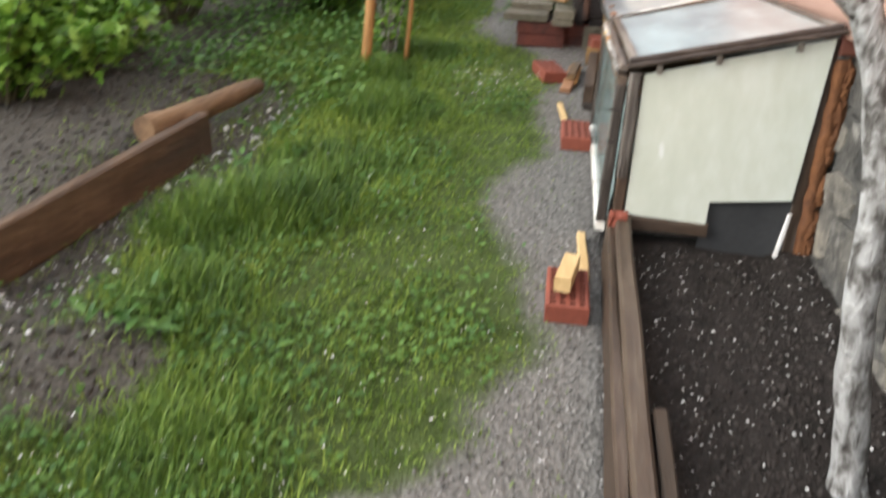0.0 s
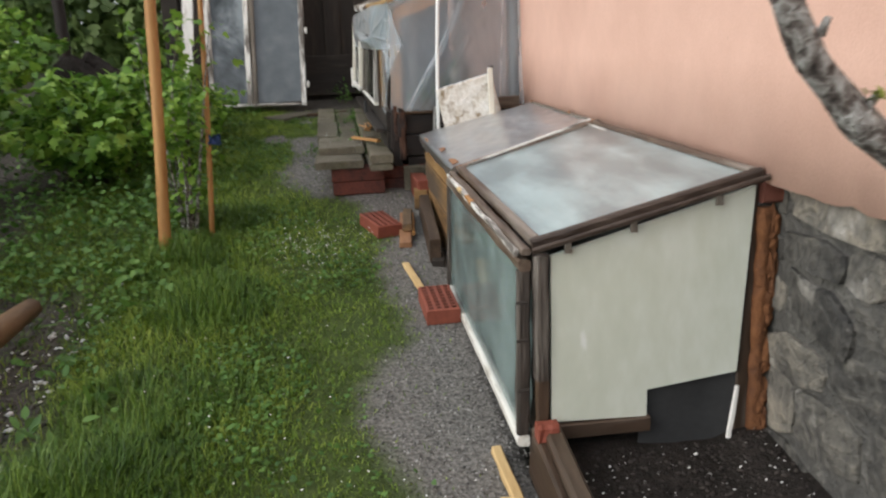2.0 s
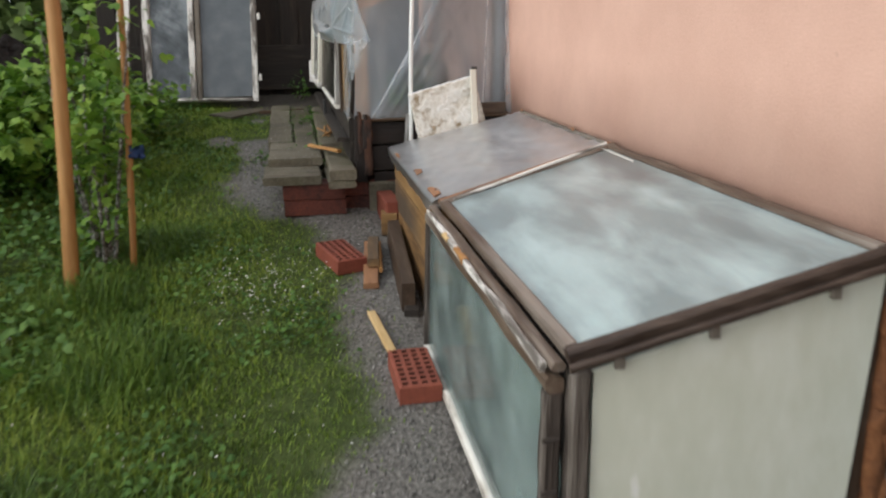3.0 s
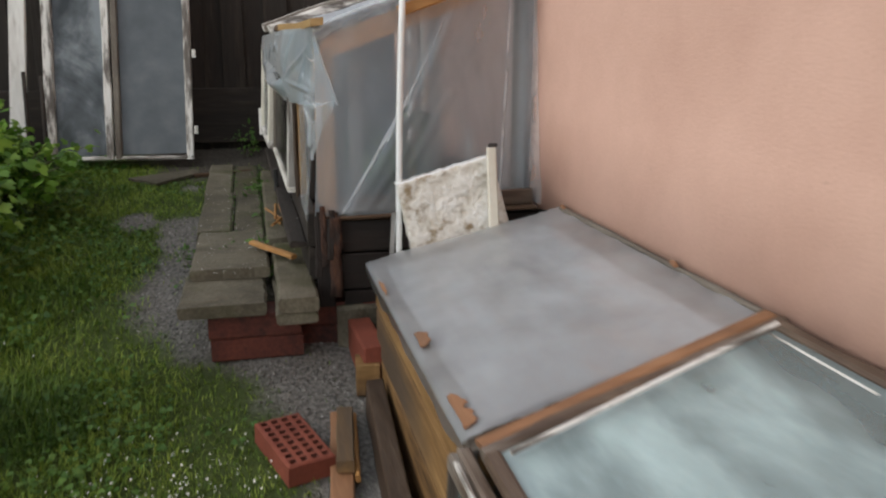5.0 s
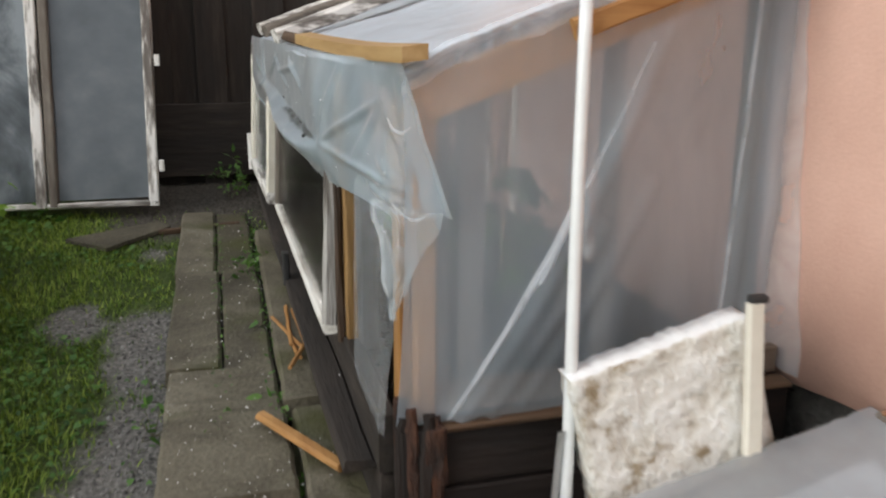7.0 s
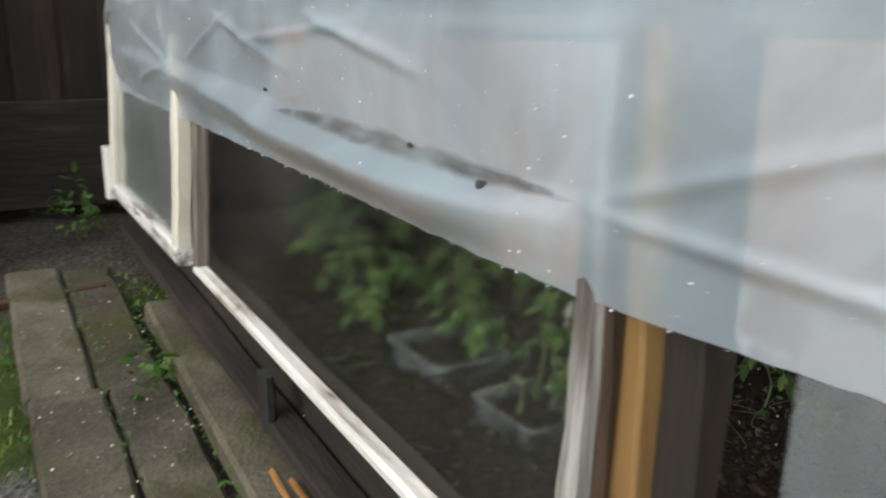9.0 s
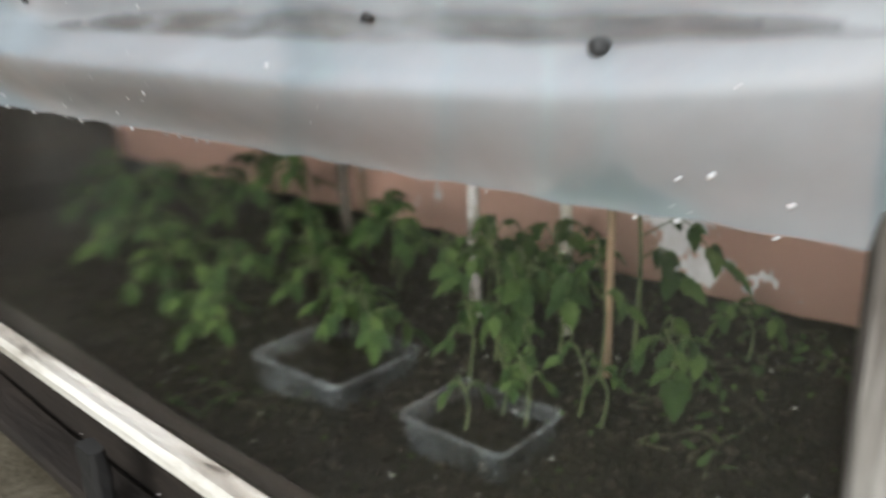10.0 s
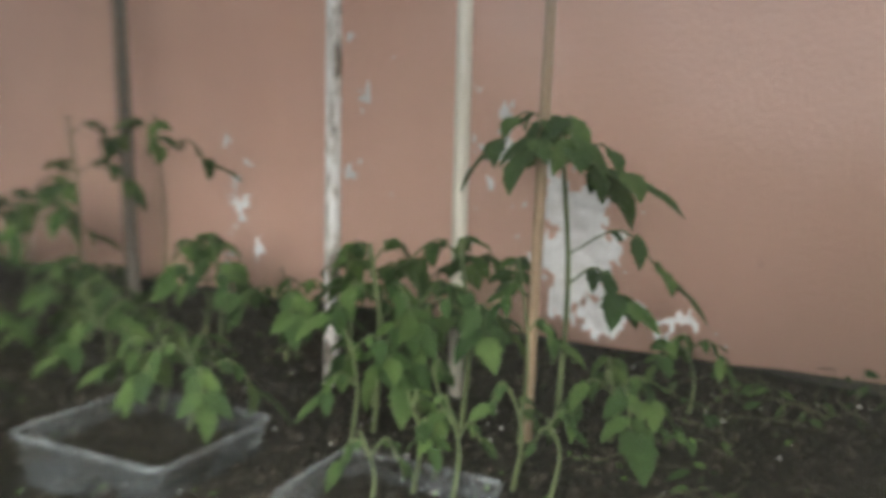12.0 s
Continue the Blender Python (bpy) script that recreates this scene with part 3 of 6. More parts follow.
def gz(x, y):
    """Height of the ground: a garden that climbs gently along the house."""
    z = -0.09 + 0.118 * min(max(y, -6.0), 8.0)
    z += 0.010 * nz(x, y, 0, 2.3) + 0.004 * nz(x, y, 3, 9.0)
    z += 0.09 * smooth(-2.08, -2.25, x) * smooth(-0.9, -0.5, y) * smooth(1.5, 1.1, y)
    z += 0.05 * smooth(-1.55, -1.85, x) * smooth(-0.45, -0.75, y) * smooth(-1.9, -1.2, y)
    z += 0.036 * math.exp(-(((x + 0.82) / 0.30) ** 2 + ((y - 2.45) / 0.30) ** 2))
    if x > -0.50 and y > -3:
        z -= 0.22
    return z


PATCHES = [(-1.32, 3.66, 0.075), (-1.12, 3.55, 0.085), (-1.12, 3.36, 0.085), (-1.13, 4.12, 0.06)]
EDGE_Y = [-3, -1.1, -1.0, -0.85, -0.71, -0.5, -0.35, 0.05, 0.3, 0.53, 0.8, 1.3, 1.7, 1.85, 2.2, 2.34, 2.57, 2.9, 3.2, 3.3]
EDGE_X = [-1.05, -1.05, -0.93, -0.80, -0.84, -0.73, -0.75, -0.84, -0.91, -0.93, -0.77, -0.80, -0.80, -0.79, -0.86, -1.02, -1.20, -1.25, -1.19, -1.02]


def gravel_at(x, y):
    """1 on the gravel path and the bare patches, 0 on the lawn."""
    n = 0.07 * nz(x, y, 0, 3.1) + 0.05 * nz(x, y, 5, 11)
    edge = float(np.interp(y, EDGE_Y, EDGE_X))
    g = smooth(edge - 0.06, edge + 0.06, x + n) * smooth(3.36, 3.24, y + n) * smooth(0.3, 0.1, x)
    for px, py, r in PATCHES:
        g = max(g, smooth(r * 1.3, r * 0.8, math.hypot(x - px, (y - py) * 0.7) + n * 0.6))
    return g


def bare_at(x, y):
    """1 on the bare soil of the beds beside the lawn."""
    n = 0.10 * nz(x, y, 9, 2.7) + 0.05 * nz(x, y, 2, 12)
    inlet = 0.14 * math.exp(-((y / 0.24) ** 2))
    b = smooth(-1.74, -1.88, x + n + inlet) * smooth(1.55, 1.15, y + n) * smooth(-1.35, -1.05, y + n)
    b = max(b, smooth(0.24, 0.14, math.hypot(x + 1.72, (y + 0.80) * 0.8) + n * 0.6))
    b = max(b, smooth(-2.25, -2.45, x) * smooth(-3.9, -3.5, x))
    b = max(b, smooth(4.22, 4.42, y + n) * smooth(-1.5, -1.2, x + n))
    return min(b, 1.0)


xs = [-300, -80, -30, -15, -9, -6.5, *np.arange(-5, -2.6, 0.15), *np.arange(-2.6, 0.12, 0.035), 0.6, 2, 6, 20, 80, 300]
ys = [-300, -80, -30, -14, -8, -6, -4.5, -3.5, *np.arange(-3.0, 5.2, 0.04), 5.5, 6, 7, 9, 14, 30, 80, 300]
bm = bmesh.new()
gv = [[bm.verts.new((x, y, gz(x, y))) for y in ys] for x in xs]
for i in range(len(xs) - 1):
    for j in range(len(ys) - 1):
        bm.faces.new((gv[i][j], gv[i + 1][j], gv[i + 1][j + 1], gv[i][j + 1])).smooth = True
ground_mat = material("lawn_soil", [(0.2, (0.026, 0.040, 0.010)), (0.6, (0.060, 0.085, 0.022)), (0.9, (0.110, 0.125, 0.042))], 14, rough=0.95, bump=0.9, fine=90, dist=0.02, spec=0.2)
gn, gl = ground_mat.node_tree.nodes, ground_mat.node_tree.links
prev = gn["Principled BSDF"].inputs["Base Color"].links[0].from_socket
fine_noise = next(n for n in gn if n.type == "TEX_NOISE" and n.inputs["Scale"].default_value == 90)
for attr, dark, light in (("bare", (0.028, 0.024, 0.019), (0.12, 0.107, 0.090)), ("gravel", (0.07, 0.065, 0.058), (0.24, 0.225, 0.205))):
    at, rp, mx = gn.new("ShaderNodeAttribute"), gn.new("ShaderNodeValToRGB"), gn.new("ShaderNodeMixRGB")
    at.attribute_name = attr
    rp.color_ramp.elements[0].color, rp.color_ramp.elements[0].position = (*dark, 1), 0.3
    rp.color_ramp.elements[1].color, rp.color_ramp.elements[1].position = (*light, 1), 0.72
    gl.new(fine_noise.outputs["Fac"], rp.inputs[0])
    gl.new(at.outputs["Fac"], mx.inputs["Fac"])
    gl.new(prev, mx.inputs["Color1"])
    gl.new(rp.outputs["Color"], mx.inputs["Color2"])
    prev = mx.outputs["Color"]
gl.new(prev, gn["Principled BSDF"].inputs["Base Color"])
ground = part("ground", bm, ground_mat)
tagged(ground, "sloping garden ground of lawn soil, gravel and bare earth", "ground", kind="structure")
co = [v.co for v in ground.data.vertices]
for attr, fn in (("bare", bare_at), ("gravel", gravel_at)):
    la = ground.data.attributes.new(attr, "FLOAT", "POINT")
    la.data.foreach_set("value", [fn(c.x, c.y) if abs(c.x) < 6 and abs(c.y) < 8 else 0.0 for c in co])


def sprinkle(n, x0, x1, y0, y1, keep):
    """Random ground places where keep(x, y) beats a random number."""
    out = []
    for x, y, r in zip(rng.uniform(x0, x1, n), rng.uniform(y0, y1, n), rng.random(n)):
        if r < keep(x, y):
            out.append((x, y, gz(x, y)))
    return np.array(out)


def anyturn(n, tilt=0.5):
    return turns_of(rng.uniform(0, 6.28, n), rng.normal(0, tilt, n), rng.normal(0, tilt, n))


p = sprinkle(30000, -1.5, -0.50, -2.7, 4.4, lambda x, y: gravel_at(x, y) * 0.85)
s = 0.003 + 0.0055 * rng.random(len(p)) ** 2.5
tagged(strewn("gravel", PEBBLE, PEBBLE_T, p + [0, 0, 0.001], anyturn(len(p)), s[:, None] * [1, 0.8, 0.6], M["gravel"]), "small grey crushed gravel along the path", "gravel", kind="stuff")
p = sprinkle(19000, -3.3, -1.4, -2.6, 1.7, bare_at)
s = 0.004 + 0.017 * rng.random(len(p)) ** 4
tagged(strewn("soil_lumps", PEBBLE, PEBBLE_T, p, anyturn(len(p)), s[:, None] * [1, 0.9, 0.7], M["drysoil"]), "grey dry soil lumps and stones of the vegetable bed", "soil", kind="stuff")


# ---- lawn ----
def grass_at(x, y):
    g = (1 - gravel_at(x, y) * 0.94) * (1 - bare_at(x, y) * 0.86)
    thin = (0.85 + 0.9 * nz(x, y, 4, 2.2) + 0.5 * nz(x, y, 8, 7)) * (0.4 + 0.6 * smooth(0.0, 0.28, float(np.interp(y, EDGE_Y, EDGE_X)) - x))
    return g * min(max(thin, 0.12), 1.0) * smooth(-2.6, -2.1, x)


TUFTS = [(-1.54, 0.12, 0.20, 0.16), (-1.74, 0.0, 0.20, 0.17), (-1.42, 1.15, 0.22, 0.15), (-1.55, 0.5, 0.2, 0.12), (-1.35, -1.0, 0.25, 0.10), (-1.0, -0.35, 0.12, 0.06), (-1.62, 1.6, 0.2, 0.16), (-1.45, 2.1, 0.25, 0.10), (-1.5, 2.9, 0.3, 0.06), (-1.10, 3.22, 0.06, 0.05), (-1.62, -0.45, 0.16, 0.14), (-1.25, 0.55, 0.2, 0.05)]
BLADE = [(-0.5, 0, 0), (0.5, 0, 0), (-0.42, 0.06, 0.45), (0.42, 0.06, 0.45), (-0.28, 0.22, 0.78), (0.28, 0.22, 0.78), (0, 0.48, 1.0)]
BLADE_T = [(0, 1, 3), (0, 3, 2), (2, 3, 5), (2, 5, 4), (4, 5, 6)]
p = sprinkle(270000, -2.5, -0.62, -2.7, 4.6, grass_at)
tall = np.array([sum(0.72 * h * math.exp(-((x - a) ** 2 + (y - b) ** 2) / r**2) for a, b, r, h in TUFTS) for x, y, z in p])
far = np.array([0.62 + 0.38 * smooth(-0.9, -1.6, x) for x, y, z in p])
length = (0.014 + 0.020 * rng.random(len(p)) + tall * rng.uniform(0.4, 1.0, len(p))) * far
size = np.stack([rng.uniform(0.0022, 0.0042, len(p)), length, length], 1)
lean = turns_of(rng.uniform(0, 6.28, len(p)), np.zeros(len(p)), rng.normal(-0.35, 0.35, len(p)))
long_ones = tall > 0.035
tagged(strewn("lawn_grass", BLADE, BLADE_T, (p - [0, 0, 0.003])[~long_ones], lean[~long_ones], size[~long_ones], M["grass"]), "patchy green lawn grass of uneven length", "grass", kind="stuff")
tagged(strewn("tall_grass", BLADE, BLADE_T, (p - [0, 0, 0.003])[long_ones], lean[long_ones], size[long_ones], M["tallgrass"]), "dark green tall grass tufts in the lawn", "grass", kind="stuff")
# clover and small weeds in the lawn
p = sprinkle(42000, -2.2, -0.75, -2.6, 4.4, lambda x, y: grass_at(x, y) * smooth(-0.28, 0.36, nz(x, y, 7, 2.7)) * smooth(4.3, 3.9, y))
p[:, 2] += rng.uniform(0.008, 0.035, len(p))
tagged(strewn("clover", LOBED, LOBED_T, p, anyturn(len(p), 0.35), rng.uniform(0.009, 0.021, len(p)), M["weed"]), "low clover and broad-leaved weeds in the lawn", "weeds", kind="stuff")
PETAL = [(-0.5, -0.4, 0), (0.5, -0.35, 0.05), (0.45, 0.4, 0), (-0.4, 0.4, 0.08)]
p = sprinkle(6500, -2.1, -0.6, -2.6, 2.8, lambda x, y: 0.06 + 0.3 * smooth(0.0, 0.4, nz(x, y, 2, 1.3)) + 0.5 * math.exp(-((x + 1.03) ** 2 + (y - 1.68) ** 2) / 0.05))
p[:, 2] += rng.uniform(0.004, 0.035, len(p)) * np.array([1 - gravel_at(x, y) for x, y, z in p])
tagged(strewn("fallen_petals", PETAL, [(0, 1, 2), (0, 2, 3)], p + [0, 0, 0.004], anyturn(len(p), 0.4), rng.uniform(0.0025, 0.0060, len(p)), M["petal"]), "tiny white fallen blossom petals on the lawn", "petals", kind="stuff")

def plantain_at(x, y):
    n = nz(x, y, 3, 4.0)
    return max(math.exp(-(((x + 1.68) / 0.20) ** 2 + ((y + 0.50) / 0.32) ** 2)), math.exp(-(((x + 1.78) / 0.16) ** 2 + ((y - 0.75) / 0.5) ** 2))) * smooth(-0.15, 0.25, n)


p = sprinkle(1700, -2.1, -1.3, -1.2, 1.6, plantain_at)
p[:, 2] += rng.uniform(0.01, 0.06, len(p))
tagged(strewn("broad_weeds", POINTED, POINTED_T, p, turns_of(rng.uniform(0, 6.28, len(p)), rng.normal(-0.3, 0.4, len(p)), rng.normal(0, 0.4, len(p))), rng.uniform(0.03, 0.07, len(p)), M["weed"]), "broad-leaved weeds along the bare bed edge", "weeds", kind="stuff")
p = sprinkle(900, -2.15, -1.72, -0.9, 1.3, lambda x, y: 0.5 * smooth(0.16, 0.02, abs(x + 1.93 - 0.06 * y)) + 0.05)
tagged(strewn("pale_stones", PEBBLE, PEBBLE_T, p + [0, 0, 0.004], anyturn(len(p)), (0.004 + 0.014 * rng.random(len(p)) ** 3)[:, None] * [1, 0.85, 0.6], M["whitepatch"]), "pale stones and shell bits beside the bed board", "stones", kind="stuff")

p = sprinkle(1100, -1.35, -0.80, 1.3, 2.05, lambda x, y: math.exp(-(((x + 1.06) / 0.17) ** 2 + ((y - 1.66) / 0.22) ** 2)))
p[:, 2] += rng.uniform(0.014, 0.034, len(p))
tagged(strewn("fallen_petals", PETAL, [(0, 1, 2), (0, 2, 3)], p, anyturn(len(p), 0.4), rng.uniform(0.003, 0.0065, len(p)), M["petal"]), "white blossom petals scattered over the grass", "petals", kind="stuff")

# ---- house wall ----
wall = thing("house_wall", (0, 0, 0), "pink plastered house wall on a grey stone foundation", "wall", kind="structure")


def wall_face(u, v):
    y = -6 + 12.5 * u
    z = 0.600 - 0.034 * smooth(2.2, 2.5, y) + 0.006 * nz(0, y, 1, 3) + 0.010 * nz(0, y, 0, 14) * (1 - v)
    return Vector((0.002 * nz(0, y, v * 3, 2.5), y, z + (3.3 - z) * v))


bm = grid(wall_face, 260, 10)
bmesh.ops.recalc_face_normals(bm, faces=bm.faces)
geom = bmesh.ops.extrude_face_region(bm, geom=bm.faces[:])
bmesh.ops.translate(bm, verts=[g for g in geom["geom"] if isinstance(g, bmesh.types.BMVert)], vec=(0.25, 0, 0))
bmesh.ops.recalc_face_normals(bm, faces=bm.faces)
part("plaster", bm, M["plaster"], wall)
bm = box(0.046, 0.25, -6, 6.4, -1.0, 0.62)
part("foundation", bm, M["mortar"], wall, "rough grey mortared stone foundation")


def bare_patch(y0, y1, z0, z1, blobs, cell, seed, label):
    """Plaster flaked off inside ragged blobs (y, z, half width, half height, weight), as small chips of white undercoat."""
    bm = bmesh.new()
    made = {}

    def corner(i, j):
        if (i, j) not in made:
            yy, zz = y0 + i * cell, z0 + j * cell
            made[i, j] = bm.verts.new((-0.004 - 0.0015 * noise.noise(Vector((yy * 60, zz * 60, seed))), yy + 0.3 * cell * noise.noise(Vector((yy * 300, zz * 300, 1))), zz + 0.3 * cell * noise.noise(Vector((yy * 300, zz * 300, 9)))))
        return made[i, j]

    for i in range(int((y1 - y0) / cell)):
        for j in range(int((z1 - z0) / cell)):
            yy, zz = y0 + (i + 0.5) * cell, z0 + (j + 0.5) * cell
            f = max(w * (1.25 - math.hypot((yy - a) / p, (zz - c) / q)) for a, c, p, q, w in blobs)
            f += 0.55 * noise.noise(Vector((yy * 34, zz * 34, seed))) + 0.45 * noise.noise(Vector((yy * 110, zz * 90, seed + 4)))
            if f > 0.42:
                bm.faces.new((corner(i, j), corner(i, j + 1), corner(i + 1, j + 1), corner(i + 1, j)))
    part("bare_patch", bm, M["whitepatch"], wall, label)


bare_patch(3.02, 3.34, 0.56, 0.86, [(3.20, 0.665, 0.055, 0.085, 1.0), (3.225, 0.725, 0.030, 0.045, 1.0), (3.165, 0.60, 0.035, 0.035, 0.8), (3.295, 0.80, 0.014, 0.045, 0.75), (3.105, 0.60, 0.060, 0.030, 0.33), (3.32, 0.75, 0.04, 0.08, 0.2)], 0.0028, 3, "bare white patch where the plaster flaked")
bare_patch(3.44, 3.80, 0.60, 0.92, [(3.70, 0.70, 0.035, 0.085, 0.30), (3.665, 0.645, 0.012, 0.030, 0.45), (3.50, 0.84, 0.04, 0.10, 0.16)], 0.0028, 8, "small white flecks in the pink plaster")


# ---- raised bed in front of the wall ----
def bed_z(x, y):
    return -0.025 + 0.10 * y + 0.012 * nz(x, y, 0, 4) + 0.008 * nz(x, y, 5, 13) + 0.02 * smooth(-0.1, 0.02, x)


bm = grid(lambda u, v: Vector((-0.50 + 0.58 * u, -2.9 + 2.96 * v, bed_z(-0.50 + 0.58 * u, -2.9 + 2.96 * v))), 40, 160)
tagged(part("bed_soil", bm, M["soil"]), "dark crumbly soil of the narrow wall bed", "soil", kind="structure")


def scatter_bed(n, x0, x1, y0, y1, fz, lift):
    x, y = rng.uniform(x0, x1, n), rng.uniform(y0, y1, n)
    return np.array([(a, b, fz(a, b) + lift) for a, b in zip(x, y)])


p = scatter_bed(9000, -0.48, 0.04, -2.6, 0.0, bed_z, 0.0)
tagged(strewn("soil_crumbs", PEBBLE, PEBBLE_T, p, anyturn(len(p)), 0.002 + 0.008 * rng.random(len(p)) ** 3, M["clod"]), "loose dark soil crumbs", "soil", kind="stuff")
p = scatter_bed(1000, -0.48, 0.04, -2.6, -0.01, bed_z, 0.007)
tagged(strewn("fallen_petals", PETAL, [(0, 1, 2), (0, 2, 3)], p, anyturn(len(p), 0.45), 0.003 + 0.005 * rng.random(len(p)) ** 2, M["petal"]), "white petals fallen on the dark soil", "petals", kind="stuff")

bm = beam((-0.545, -2.9, 0.02 - 0.118 * 2.9 - 0.06), (-0.525, 0.03, -0.035), 0.028, 0.16, bev=0.006, seg=24, wob=0.006)
solo("edging_board", bm, M["brown_y"], "weathered grey edging board of the wall bed", "board", at=(-0.53, -1.4, -0.2))
bm = beam((-0.505, -2.9, -0.315), (-0.495, 0.02, 0.03), 0.046, 0.075, bev=0.008, seg=24, wob=0.006)
solo("edging_board", bm, M["wetboard"], "brown edging timber of the wall bed", "board", at=(-0.5, -1.4, -0.15))
bm = beam((-0.455, -2.5, -0.29), (-0.452, -0.86, -0.10), 0.03, 0.10, bev=0.004, seg=12, wob=0.003)
solo("edging_board", bm, M["bedboard_y"], "short reddish board inside the edging", "board", at=(-0.45, -1.6, -0.15))

# ---- near cold frame ----
frame1 = thing("cold_frame", (-0.27, 0.55, -0.03), "cold frame of old window sashes with a cream side panel", "cold frame")
part("side_panel", plate([(-0.492, 0, 0.062), (-0.262, 0, 0.055), (-0.262, 0, 0.122), (-0.042, 0, 0.148), (-0.018, 0, 0.592), (-0.492, 0, 0.462)], (0, 0.012, 0)), M["panel"], frame1, "cream painted side panel with a cut corner")
part("lower_sheet", plate([(-0.275, 0.016, -0.05), (-0.03, 0.016, -0.05), (-0.03, 0.016, 0.16), (-0.275, 0.016, 0.135)], (0, 0.004, 0)), M["rubber"], frame1, "dark grey sheet over the cut corner")
part("bottom_rail", box(-0.50, -0.255, -0.008, 0.03, 0.018, 0.055), M["brown_x"], frame1)
part("white_strip", beam((-0.058, -0.006, -0.02), (-0.040, -0.004, 0.112), 0.013, 0.008, up=(0, 1, 0)), M["white_z"], frame1)
part("corner_post", box(-0.530, -0.497, -0.010, 0.03, 0.17, 0.465, bev=0.005, wob=0.005), M["splitwood"], frame1, "split weathered dark post")
part("corner_post", box(-0.526, -0.497, -0.004, 0.03, -0.03, 0.175, bev=0.004, wob=0.003), M["bedboard_z"], frame1, "reddish brown lower post")
part("back_post", box(-0.036, -0.004, 0.012, 0.05, -0.02, 0.59), M["brown_z"], frame1)
# old foam oozing between the panel and the wall
pts = [(0.010 + 0.006 * nz(k * 0.35, 3), 0.010, -0.015 + 0.555 * k / 26) for k in range(27)]
part("foam_filler", tube(pts, [0.018 + 0.005 * nz(k * 0.35, 8) + 0.003 * nz(k * 1.7, 5) for k in range(27)], 10, 0.3), M["foam"], frame1, "orange hardened foam along the wall")
frnd = random.Random(3)
cz = -0.01
while cz < 0.53:
    r_ = frnd.choice((0.010, 0.014, 0.022, 0.030))
    cx = 0.022 + frnd.uniform(-0.006, 0.010)
    bm = bmesh.new()
    bmesh.ops.create_icosphere(bm, subdivisions=3, radius=1.0)
    for v in bm.verts:
        g = 1 + 0.45 * noise.noise(v.co * 1.7 + Vector((cz * 60, 0, 0))) + 0.15 * noise.noise(v.co * 5 + Vector((cz * 60, 3, 0)))
        v.co = Vector((cx + v.co.x * min(r_, 0.018) * g, 0.004 + v.co.y * 0.012 * g, cz + v.co.z * r_ * 1.5 * g))
    part("foam_lump", bm, M["foam"], frame1)
    cz += r_ * frnd.uniform(0.9, 2.6)
part("brick_end", box(-0.004, 0.05, -0.012, 0.03, 0.552, 0.602, bev=0.006, wob=0.006), M["hole"], frame1)
# the lid: a sash lying on the frame
A, B, C, D = Vector((-0.535, -0.012, 0.492)), Vector((-0.008, -0.012, 0.622)), Vector((-0.012, 1.175, 0.622)), Vector((-0.535, 1.085, 0.495))


def between(a, b, t):
    return a.lerp(b, t)




def sash(owner, a, b, c, d, rail, thick, mats, glass, names=("rail", "rail", "stile", "stile"), lift=0.0):
    """Four rails round the corners a, b, c, d and a pane between them, as parts of owner."""
    a, b, c, d = (Vector(p) for p in (a, b, c, d))
    up = (b - a).cross(d - a).normalized()
    mid = (a + b + c + d) / 4
    if up.z < 0 or (abs(up.z) < 0.2 and up.x > 0):
        up = -up
    for k, (p, q, n_) in enumerate(((a, b, names[0]), (c, d, names[1]), (b, c, names[2]), (d, a, names[3]))):
        inward = (mid - (p + q) / 2)
        along = (q - p).normalized()
        inward = (inward - along * inward.dot(along)).normalized()
        cut = along * (rail if k > 1 else 0)
        part(n_, beam(p + inward * rail / 2 + cut, q + inward * rail / 2 - cut, rail, thick, up=up, bev=0.005, seg=10, wob=0.003), mats[k], owner)
    if glass is None:
        return
    ins = rail * 0.8
    def corner(p, q, r):
        return p + (q - p).normalized() * ins + (r - p).normalized() * ins
    q = [corner(a, b, d) + up * lift, corner(b, a, c) + up * lift, corner(c, b, d) + up * lift, corner(d, c, a) + up * lift]
    pane = part("pane", plate(q, up * 0.003), glass, owner)
    pane.visible_shadow = False
    return q, up


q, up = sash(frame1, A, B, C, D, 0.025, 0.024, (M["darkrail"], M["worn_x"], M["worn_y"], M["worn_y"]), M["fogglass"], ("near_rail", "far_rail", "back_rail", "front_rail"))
part("capping_strip", beam((-0.540, -0.030, 0.484), (-0.004, -0.030, 0.616), 0.012, 0.012, up=up, wob=0.003), M["darkrail"], frame1, "dark brown capping strip along the lid")
for fx in (0.13, 0.42, 0.80):
    q_ = Vector((-0.53, -0.006, 0.470)).lerp(Vector((-0.01, -0.006, 0.598)), fx)
    part("wood_tab", box(q_.x, q_.x + 0.016, -0.010, 0.0, q_.z - 0.018, q_.z + 0.004, bev=0.002), M["grey_z"], frame1)
part("putty_strip", beam(D + Vector((0.03, -0.052, 0.024)), C + Vector((-0.04, -0.055, 0.018)), 0.008, 0.008, up=up, wob=0.004), M["peel_x"], frame1, "whitish putty line")
part("putty_strip", beam(C + Vector((-0.058, -0.06, 0.006)), C + Vector((-0.062, -0.30, 0.006)), 0.003, 0.004, up=up, wob=0.004), M["peel_y"], frame1)


